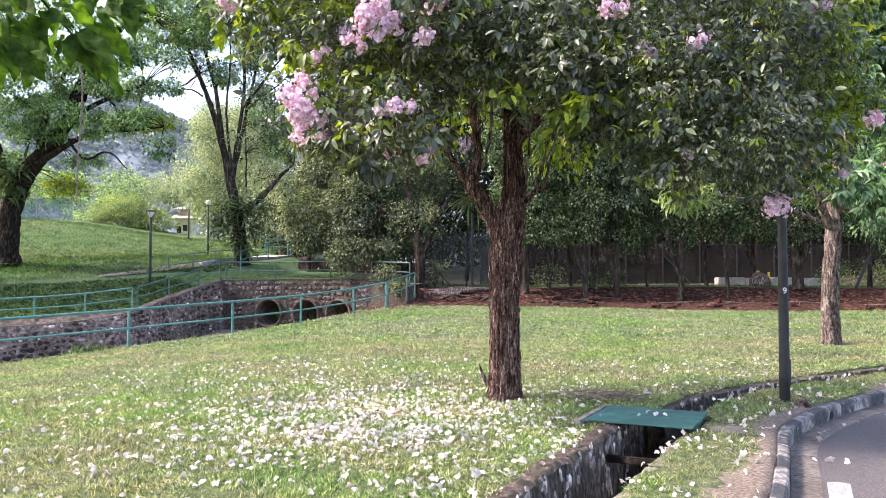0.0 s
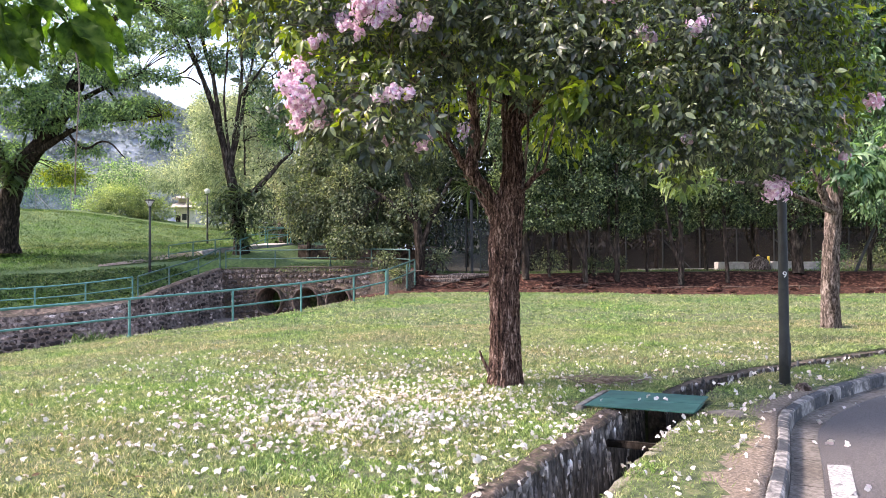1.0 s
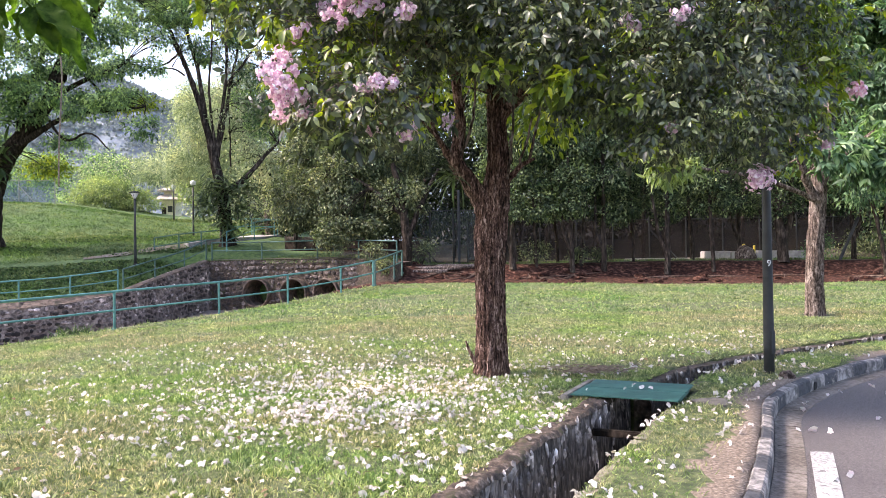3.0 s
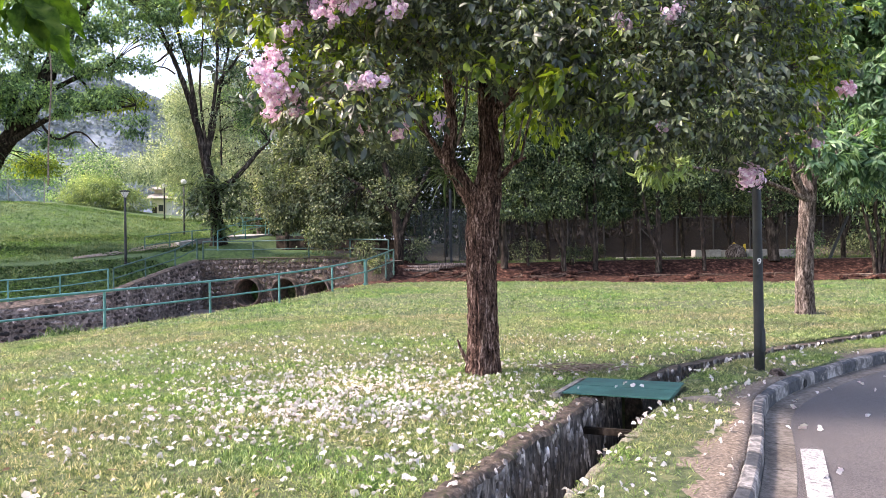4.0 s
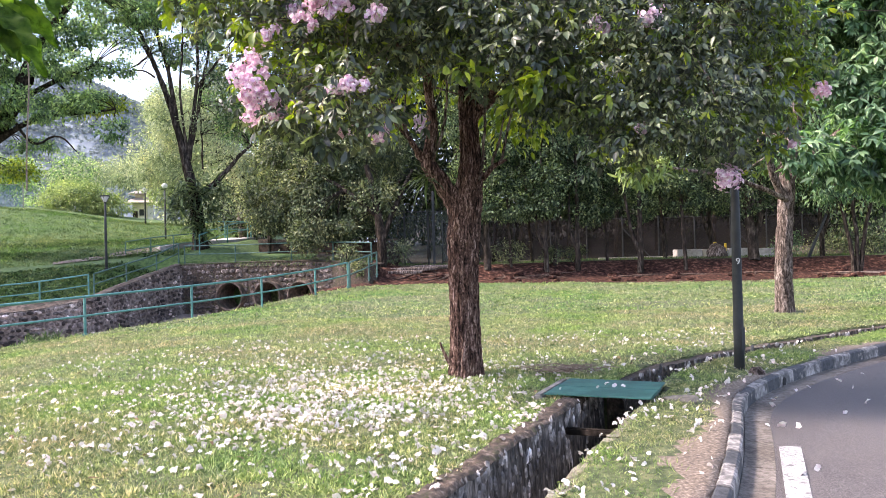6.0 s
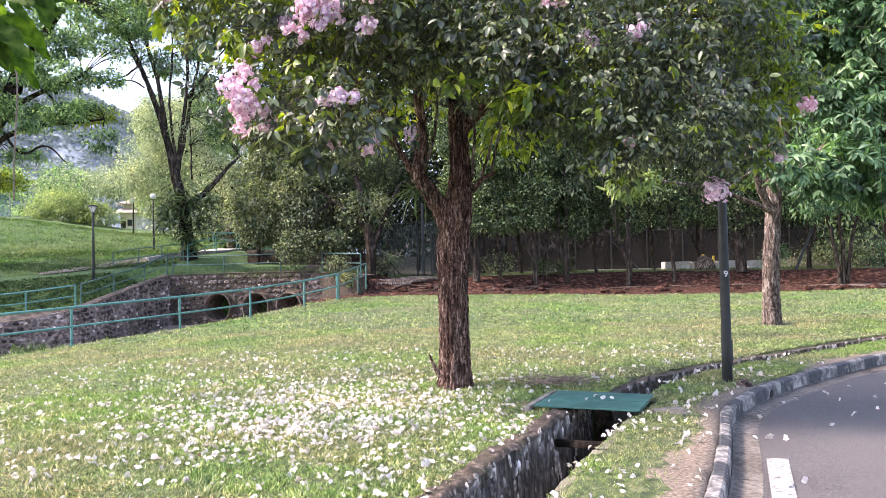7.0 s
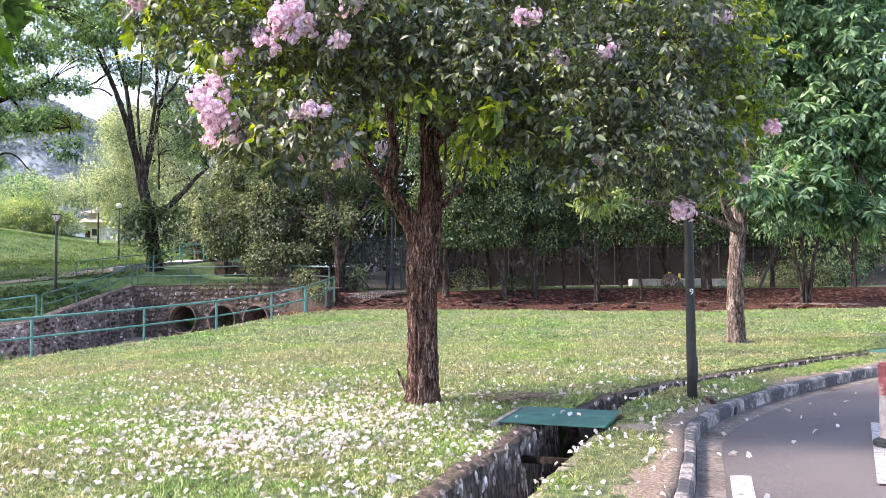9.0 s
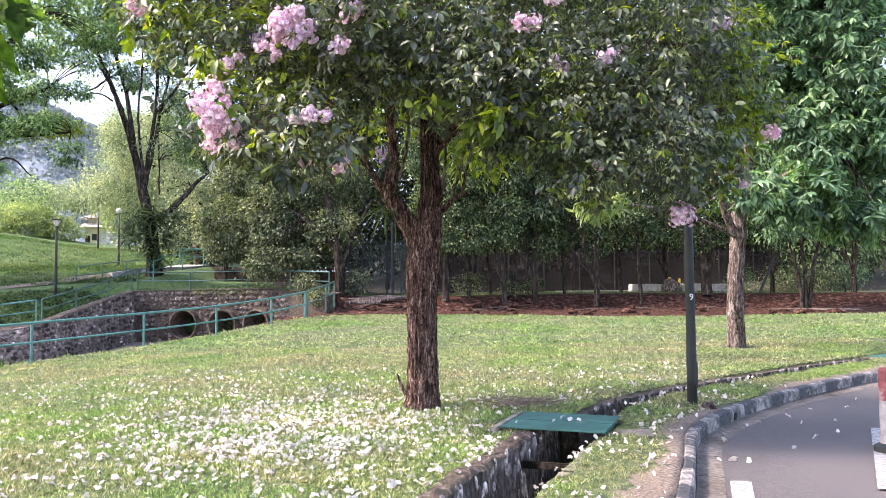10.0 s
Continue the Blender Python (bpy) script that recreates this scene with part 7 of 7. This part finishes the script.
def overhang():
    """Leafy end of a branch that hangs near the camera."""
    base = (-2.3, 1.1, 3.4)
    ob = thing("overhanging_branch", base, "leafy branch end hanging overhead with large soft leaves", "branch")
    o = Vector(base)
    stems = [[base, (-1.75, 1.5, 3.0), (-1.11, 2.00, 2.40), (-1.00, 2.00, 2.28), (-0.93, 2.00, 2.20)], [(-1.75, 1.5, 3.0), (-1.01, 2.10, 2.47), (-0.89, 2.10, 2.38), (-0.82, 2.10, 2.33)], [(-1.11, 2.00, 2.40), (-1.06, 1.90, 2.22), (-1.03, 1.90, 2.11)]]
    for i, s in enumerate(stems):
        bough(ob, s, [0.012, 0.006, 0.0035, 0.0025], M_LEAF_NEAR, "stem", 6, base, 0, i)
    fans = [(a, tuple(Vector(a).lerp(Vector(b), 0.66))) for a, b in [((-0.90, 2.10, 2.37), (-0.76, 2.05, 2.23)), ((-0.88, 2.10, 2.36), (-0.83, 2.00, 2.24)), ((-0.93, 2.00, 2.23), (-0.76, 1.95, 2.08)), ((-0.94, 2.00, 2.22), (-0.87, 2.00, 2.08)), ((-0.95, 2.00, 2.22), (-0.93, 1.95, 2.08)), ((-0.92, 2.00, 2.25), (-0.85, 2.10, 2.18)),
            ((-1.03, 2.00, 2.28), (-0.89, 1.95, 2.21)), ((-1.05, 2.00, 2.27), (-0.96, 1.95, 2.10)), ((-1.01, 2.00, 2.28), (-1.04, 2.00, 2.16)), ((-1.00, 2.00, 2.30), (-0.90, 2.00, 2.28)), ((-1.05, 1.90, 2.18), (-1.03, 1.90, 2.02)), ((-1.06, 1.90, 2.19), (-0.99, 1.90, 2.07)), ((-1.07, 1.90, 2.22), (-1.11, 1.90, 2.07)),
            ((-1.05, 1.90, 2.21), (-1.00, 1.95, 2.19)), ((-1.11, 2.00, 2.34), (-0.98, 1.90, 2.23)), ((-1.08, 2.00, 2.35), (-0.95, 2.00, 2.32)), ((-1.01, 2.10, 2.41), (-0.91, 2.05, 2.30)), ((-1.09, 1.90, 2.29), (-1.00, 1.85, 2.19)), ((-0.84, 2.10, 2.34), (-0.74, 2.05, 2.30)), ((-0.86, 2.10, 2.35), (-0.77, 2.00, 2.17)), ((-0.92, 2.00, 2.21), (-0.85, 2.00, 2.05)), ((-0.97, 2.00, 2.22), (-1.03, 2.05, 2.10)), ((-1.03, 1.90, 2.15), (-0.95, 1.90, 2.04)), ((-0.93, 2.10, 2.38), (-0.96, 2.10, 2.27)), ((-1.08, 1.90, 2.15), (-1.07, 1.90, 2.00))]]
    rng = np.random.default_rng(4)
    fans = fans + [(tuple(Vector(a) + Vector((rng.uniform(-0.05, 0.05), rng.uniform(-0.05, 0.15), rng.uniform(-0.03, 0.06)))), tuple(Vector(b) + Vector((rng.uniform(-0.06, 0.06), rng.uniform(-0.05, 0.15), rng.uniform(-0.04, 0.05))))) for a, b in fans]
    P = np.array([a for a, b in fans]) - np.array(base)
    E2 = np.array([b for a, b in fans]) - np.array(base)
    for i in range(len(P)):
        ax = (E2[i] - P[i])[None]
        nrm = np.array([[rng.uniform(-0.5, 0.5), -0.75, rng.uniform(0.3, 0.9)]])
        big_leaf(ob, P[i], ax[0], nrm[0], 0.38 + 0.1 * rng.uniform(), M_LEAF_NEAR, rng)
    return ob


M_LEAF_NEAR = leafy("soft_green_leaf", [(0.0, (0.02, 0.042, 0.010)), (0.5, (0.045, 0.085, 0.02)), (1.0, (0.09, 0.14, 0.03))], (2.0, 2.3, 0.6), 0.7, 0.5, 0.08, 28.0)
overhang()


# ---- grass ----
def grass_patch(name, label, n, xr, yr, length, seed, keep, mat, width=0.09, lean=0.8):
    rng = np.random.default_rng(seed)
    x = rng.uniform(*xr, n)
    y = rng.uniform(*yr, n)
    ok = keep(x, y, rng)
    x, y = x[ok], y[ok]
    z = land(x, y) - 0.004
    m = len(x)
    axis = rng.normal(size=(m, 3)) * np.array([lean, lean, 0.15]) + np.array([0, 0, 1.0])
    nrm = rng.normal(size=(m, 3)) + np.array([0, 0, 0.2])
    ob = leaf_mesh(name, np.stack([x, y, z], 1), axis, nrm, length * rng.uniform(0.45, 1.3, m) * (1.0 + 0.35 * patchy(x, y, 5.0) + 0.25 * patchy(x + 3, y, 11.0)), width, mat, None, rng, False, 0.5)
    return tagged(ob, label, "grass", kind="stuff")


def patchy(x, y, s, a=0.0):
    return np.sin(x * s + 1.3 * np.sin(y * s * 0.7)) * np.sin(y * s * 1.1 + 0.9 * np.sin(x * s * 0.6)) + a


def on_lawn(x, y, rng):
    d = off_line(x, y, DRAIN)
    c = off_line(x, y, CANAL_RIGHT)
    foot = np.interp(x, *TOE)
    bare = patchy(x, y, 1.1) + 0.5 * patchy(x, y, 3.7) > 1.05
    worn = ((x - 7.8) / 3.0) ** 2 + ((y - 21.5) / 1.3) ** 2 < rng.uniform(0.3, 1.2, x.shape)
    trunk = (np.hypot(x - 0.8, y - 10.4) > 0.25) & (np.hypot(x - 9.0, (y - 18.25) * 0.7) > 0.3 + 0.2 * rng.uniform(0, 1, x.shape))
    return (d > DRAIN_HALF + np.where(y > 9.6, -0.16, rng.uniform(0.07, 0.2, x.shape))) & (c < -0.25) & (y < foot + 0.15 * np.sin(x * 3)) & ~(bare & (rng.uniform(0, 1, x.shape) < 0.6)) & ~(worn & (rng.uniform(0, 1, x.shape) < 0.8)) & trunk & ~litter_edge(x, y) & (np.abs(x) < y * 0.75 + 2)


def on_verge(x, y, rng):
    d = off_line(x, y, DRAIN)
    k = off_line(x, y, KERB)
    edge = 0.42 + 0.1 * np.sin(y * 2.3) + 0.18 * smooth(8, 6, y) - 0.33 * smooth(9.6, 10.6, y) + 0.28 * smooth(10.9, 12.0, y)
    thin = rng.uniform(0, 1, x.shape) < 0.5 + 0.5 * smooth(-0.2, 0.5, patchy(x, y, 2.2))
    cover = (np.abs((x - 2.27) * 0.857 - (y - 8.86) * 0.515) < 0.6) & (np.abs((x - 2.27) * 0.515 + (y - 8.86) * 0.857) < 0.58)
    return (d < -DRAIN_HALF - rng.uniform(-0.05, 0.06, x.shape)) & (k > edge * rng.uniform(0.35, 1.2, x.shape)) & thin & ~cover


def on_hill(x, y, rng):
    return (off_line(x, y, CANAL_LEFT) > 1.0) & (x < -11.8) & ~((y > 38.5) & (y < 44) & (np.abs((y - 40.9) - (x + 15) * 0.45) < 0.7))


grass_patch("lawn_grass", "short bright green mown grass of the near lawn", 190000, (-7.5, 3.2), (4.5, 11.0), 0.05, 1, on_lawn, M_GRASS, 0.16)
grass_patch("lawn_grass", "short pale green mown grass of the middle lawn", 190000, (-14, 13), (11.0, 20.0), 0.055, 2, on_lawn, M_GRASS_DRY, 0.2)
grass_patch("lawn_grass", "short green mown grass of the far lawn", 150000, (-12, 24), (20.0, 37.0), 0.068, 3, on_lawn, M_GRASS_FAR, 0.24)
rng = np.random.default_rng(44)
runs = [(p, dd) for p, dd in along(DRAIN, 0.02) if 3.8 < p[1] < 17.5]
pick = rng.integers(0, len(runs), 150000)
vp = np.array([p for p, dd in runs])[pick]
vd = np.array([dd for p, dd in runs])[pick]
vo = rng.uniform(DRAIN_HALF + 0.06, 2.3, (150000, 1))
vq = vp + np.column_stack([vd[:, 1], -vd[:, 0]]) * vo
vq = vq[on_verge(vq[:, 0], vq[:, 1], rng)]
m = len(vq)
tagged(leaf_mesh("verge_grass", np.column_stack([vq, land(vq[:, 0], vq[:, 1]) - 0.004]), rng.normal(size=(m, 3)) * np.array([0.8, 0.8, 0.15]) + np.array([0, 0, 1.0]), rng.normal(size=(m, 3)) + np.array([0, 0, 0.2]),
                 0.043 * rng.uniform(0.45, 1.3, m) * (1.0 + 0.4 * patchy(vq[:, 0], vq[:, 1], 5.0)), 0.11, M_GRASS, None, rng, False, 0.5), "thin grass on the verge between drain and kerb", "grass", kind="stuff")
grass_patch("hill_grass", "rough grass on the hillside", 190000, (-45, -11.5), (30, 66), 0.13, 5, on_hill, M_GRASS_HILL, 0.14, 0.6)
grass_patch("terrace_grass", "tufts of grass along the top of the bank", 12000, (-8, 24), (37.2, 43.0), 0.11, 6, lambda x, y, r: (y > np.interp(x, [-2, 10, 20, 30], [37.2, 38.3, 36.5, 35.0])) | (x < -2.5) & (y > 41.6), M_GRASS_HILL, 0.14, 0.5)
# broad-leaved weeds among the grass
def weeds(name, label, n, xr, yr, size, seed, keep, mat):
    rng = np.random.default_rng(seed)
    c = np.stack([rng.uniform(*xr, n // 5), rng.uniform(*yr, n // 5)], 1)
    xy = np.repeat(c, 5, 0) + rng.normal(size=(n // 5 * 5, 2)) * size * 0.6
    ok = keep(xy[:, 0], xy[:, 1], rng)
    xy = xy[ok]
    m = len(xy)
    axis = rng.normal(size=(m, 3)) * np.array([1.0, 1.0, 0.2]) + np.array([0, 0, 0.55])
    nrm = rng.normal(size=(m, 3)) * 0.4 + np.array([0, 0, 1.0])
    ob = leaf_mesh(name, np.column_stack([xy, land(xy[:, 0], xy[:, 1]) + 0.008]), axis, nrm, size * rng.uniform(0.5, 1.3, m), 0.55, mat, None, rng, False, 0.5)
    return tagged(ob, label, "weeds", kind="stuff")


def clumped(x, y, rng):
    return on_lawn(x, y, rng) & (patchy(x, y, 2.1) + 0.7 * patchy(x + 5, y, 0.6) + rng.uniform(-0.9, 0.9, x.shape) > -0.1)


def low_slope(x, y, rng):
    edge = 40.6 + 0.45 * (x + 15) + np.sin(x * 0.9)
    return on_hill(x, y, rng) & ((y < edge) | (y < edge + 13) & (patchy(x * 0.5, y, 0.6) + rng.uniform(-0.5, 0.5, x.shape) > 0.15))


weeds("lawn_weeds", "broad-leaved weeds in the near lawn", 16000, (-7.5, 3.2), (4.5, 11.0), 0.036, 61, clumped, M_WEED)
weeds("lawn_weeds", "broad-leaved weeds in the middle lawn", 60000, (-13, 13), (11.0, 20.0), 0.047, 62, clumped, M_WEED)
weeds("lawn_weeds", "broad-leaved weeds in the far lawn", 80000, (-9, 24), (20.0, 35.0), 0.07, 63, clumped, M_WEED)
weeds("verge_weeds", "small broad-leaved weeds on the verge beside the kerb", 9000, (0.5, 9.0), (4.4, 14.0), 0.03, 65, on_verge, M_WEED)
# this cover also paints the spreading tree's shade on the lower slope
weeds("creeping_cover", "creeping ground cover darkened for tree shade on the lower slope", 110000, (-36, -11.5), (26, 56), 0.14, 64, low_slope, M_CREEPER)
# longer tufts at the canal edge and round the trunk
grass_patch("edge_grass", "longer grass along the canal edge", 26000, (-13, -1), (14, 36), 0.10, 7, lambda x, y, r: (off_line(x, y, CANAL_RIGHT) < -0.2) & (off_line(x, y, CANAL_RIGHT) > -0.6) & (y < 29), M_GRASS, 0.10, 0.5)


# ---- fallen blossoms and dry leaves ----
def fallen(name, label, pts, seed, petal, mat, kind="stuff", lobes=5):
    rng = np.random.default_rng(seed)
    n = len(pts)
    up = unit(np.array([0, 0, 1.0]) + rng.normal(size=(n, 3)) * 0.7)
    a = unit(np.cross(up, rng.normal(size=(n, 3))))
    b = np.cross(up, a)
    ang = (np.arange(lobes) * 2 * math.pi / lobes)[None] + rng.uniform(0, 6, (n, 1))
    ax = a[:, None] * np.cos(ang)[..., None] + b[:, None] * np.sin(ang)[..., None] + up[:, None] * rng.uniform(-0.1, 0.9, (n, lobes, 1))
    s = petal * np.repeat(rng.uniform(0.6, 1.2, n), lobes) * rng.uniform(0.5, 1.35, n * lobes)
    ob = leaf_mesh(name, np.repeat(pts, lobes, 0), ax.reshape(-1, 3), np.repeat(up, lobes, 0), s, 1.15, mat, None, rng, True, 0.75)
    return tagged(ob, label, "blossom", kind=kind)


rng = np.random.default_rng(77)
c1 = rng.normal(size=(1300, 2)) * np.array([1.25, 1.55]) + np.array([-0.85, 9.3])
c2 = rng.normal(size=(460, 2)) * np.array([0.85, 0.7]) + np.array([-1.0, 8.3])
c3 = np.stack([rng.uniform(-6, 6.5, 1600), rng.uniform(4.6, 15.5, 1600)], 1)
c4 = rng.normal(size=(220, 2)) * np.array([1.5, 1.2]) + np.array([1.6, 9.2])
# small drifts where several lie together
seeds = rng.normal(size=(60, 2)) * np.array([1.6, 1.8]) + np.array([-0.7, 8.6])
c5 = np.repeat(seeds, 6, 0) + rng.normal(size=(360, 2)) * 0.10
edge = np.array([(*(p + np.array([-dd[1], dd[0]]) * rng.uniform(DRAIN_HALF + 0.05, DRAIN_HALF + 0.3)),) for p, dd in along(DRAIN, 0.035) if 4.5 < p[1] < 8.2])
edge = edge[rng.uniform(0, 1, len(edge)) < 0.4]
xy = np.concatenate([c1, c2, c3, c4, c5, edge])
d = off_line(xy[:, 0], xy[:, 1], DRAIN)
k = off_line(xy[:, 0], xy[:, 1], KERB)
ok = (np.abs(d) > DRAIN_HALF + 0.03) & (k > 0.05) & (np.hypot(xy[:, 0] - 0.8, xy[:, 1] - 10.4) > 0.3) & ~((np.abs(xy[:, 0] - 2.27) < 0.8) & (np.abs(xy[:, 1] - 8.86) < 0.85))
xy = xy[ok]
z = land(xy[:, 0], xy[:, 1]) + np.where(np.abs(d[ok]) < DRAIN_HALF + 0.3, 0.07, 0.026)
fallen("fallen_blossom", "white and pale pink blossoms fallen on the grass", np.column_stack([xy, z]), 5, 0.029, M_PETAL)
xy = np.stack([rng.uniform(-6, 5, 260), rng.uniform(4.8, 14, 260)], 1)
ok = on_lawn(xy[:, 0], xy[:, 1], rng)
xy = xy[ok]
m = len(xy)
ax = rng.normal(size=(m, 3)) * np.array([1, 1, 0.15])
tagged(leaf_mesh("dry_leaf", np.column_stack([xy, land(xy[:, 0], xy[:, 1]) + 0.04]), ax, np.array([0, 0, 1.0]) + rng.normal(size=(m, 3)) * 0.3, rng.uniform(0.03, 0.085, m), 0.5, M_DRYLEAF, None, rng, True, 0.5),
       "brown curled dry leaves scattered on the grass", "leaf litter", kind="stuff")
# pile of dry twigs at the drain beside the cover
tw = thing("twig_pile", (2.0, 10.35, 0.05), "heap of dry twigs and litter beside the drain", "twigs")
r = random.Random(3)
for i in range(60):
    a = r.gauss(0.35, 0.8)
    L = r.uniform(0.1, 0.38)
    x, y, z = r.gauss(0.12, 0.24), r.gauss(-0.12, 0.13), r.uniform(0.01, 0.07)
    Shape().add(*tube([(x - math.cos(a) * L / 2, y - math.sin(a) * L / 2, z), (x, y, z + 0.02), (x + math.cos(a) * L / 2, y + math.sin(a) * L / 2, z - 0.01)], 0.006, 5)).put("twig", M_ROOT, tw)

ROAD_BLOSSOMS = [(5.12, 10.19), (3.82, 7.53), (3.69, 7.63), (3.55, 7.65), (4.05, 8.58), (4.3, 9.0), (4.22, 8.92), (4.75, 9.45), (5.0, 9.6), (5.6, 10.0), (6.2, 10.5), (5.6, 8.9), (5.1, 8.55), (6.0, 9.6), (5.5, 9.5), (3.25, 6.1), (3.05, 6.0), (4.6, 8.1), (6.8, 10.6), (7.4, 11.3)]
for i, (x, y) in enumerate(ROAD_BLOSSOMS):
    ob = fallen("road_blossom", "pale pink blossom fallen on the asphalt", np.zeros((1, 3)), 100 + i, 0.036, M_PETAL, "")
    ob.matrix_basis = pose(x, y, ROAD_Z + 0.028)
    tagged(ob, group="blossoms on the road")
    del ob["category"]
    ob["category"] = "blossom"
for i, (x, y) in enumerate(((1.72, 8.7), (2.15, 8.75), (2.35, 8.8), (2.3, 8.95), (2.45, 8.78))):
    ob = fallen("cover_blossom", "pale blossom fallen on the green cover plate", np.zeros((1, 3)), 140 + i, 0.036, M_PETAL, "")
    ob.matrix_basis = pose(x, y, 0.095)
    tagged(ob, group="blossoms on the cover")
# flat paving stone and a bent twig on the verge
boulder("flat_stone", (2.95, 8.25, 0.0), (0.22, 0.16, 0.06), 9, "flat pale paving stone sunk in the verge", M_CONCRETE)
boulder("verge_rock", (4.45, 9.85, 0.02), (0.10, 0.08, 0.07), 12, "brown rock by the kerb at the lamp foot", M_BARK_GREY)


# ---- shrubs and weeds ----
def shrub(at, r, count, size, mat, label, seed, group="shrubs on the bank"):
    x, y = at
    z = land_at(x, y)
    ob = thing("shrub", (x, y, z), label, "shrub", group)
    rr = random.Random(seed)
    for i in range(5):
        a = rr.uniform(0, 6.28)
        Shape().add(*tube([(0, 0, -0.05), (math.cos(a) * r * 0.3, math.sin(a) * r * 0.3, r * 0.6), (math.cos(a) * r * 0.6, math.sin(a) * r * 0.6, r * 1.2)], [0.025, 0.018, 0.008], 6)).put("stem", M_BARK_DARK, ob)
    crown(ob, [((0, 0, r * 0.85), (r, r * 0.8, r * 0.75)), ((r * 0.4, 0, r * 1.2), (r * 0.6, r * 0.5, r * 0.5))], count, size, 0.42, mat, seed, "crown", 12, r * 0.25)
    return ob


for i, (x, y, r, mat) in enumerate(((7.0, 37.6, 0.5, M_LEAF_SMALL), (5.0, 37.6, 0.7, M_LEAF_SMALL), (-0.4, 37.4, 0.7, M_LEAF_SMALL), (18.2, 37.0, 0.7, M_LEAF_LUSH), (8.2, 38.2, 0.5, M_LEAF_SMALL), (2.9, 38.0, 0.5, M_LEAF_BLUE), (-2.7, 36.2, 0.6, M_LEAF_SMALL), (-2.0, 35.6, 0.45, M_LEAF_SMALL), (21.5, 36.2, 0.8, M_LEAF_SMALL), (23.5, 36.6, 0.9, M_LEAF_LUSH))):
    shrub((x, y), r, 700, 0.13, mat, "small leafy shrub on the earth bank", 30 + i)
wood("mound_cover", "low green bushes covering the mound beyond the road bend", [((22.81, 42.00, 1.18), (2.2, 1.3, 0.8)), ((25.63, 44.00, 1.63), (2.2, 1.5, 1.0)), ((25.26, 45.00, 1.96), (1.6, 1.2, 0.8)), ((26.58, 43.00, 1.33), (2.0, 1.5, 0.9))], 7000, 0.13, M_LEAF_SMALL, 23, 0.25)
for i, (x, y) in enumerate(((-8.85, 19.25), (-8.6, 19.6))):
    rng = np.random.default_rng(90 + i)
    m = 60
    ob = leaf_mesh("weed_tuft", rng.normal(size=(m, 3)) * np.array([0.12, 0.12, 0.01]), rng.normal(size=(m, 3)) * np.array([0.7, 0.7, 0.1]) + np.array([0, 0, 1.0]), rng.normal(size=(m, 3)), rng.uniform(0.12, 0.32, m), 0.08, M_GRASS_HILL, None, rng, True, 0.6)
    ob.matrix_basis = pose(x, y, land_at(x, y))
    tagged(ob, "tuft of tall weeds at the canal edge", "weed", "weeds at the canal edge", "stuff")
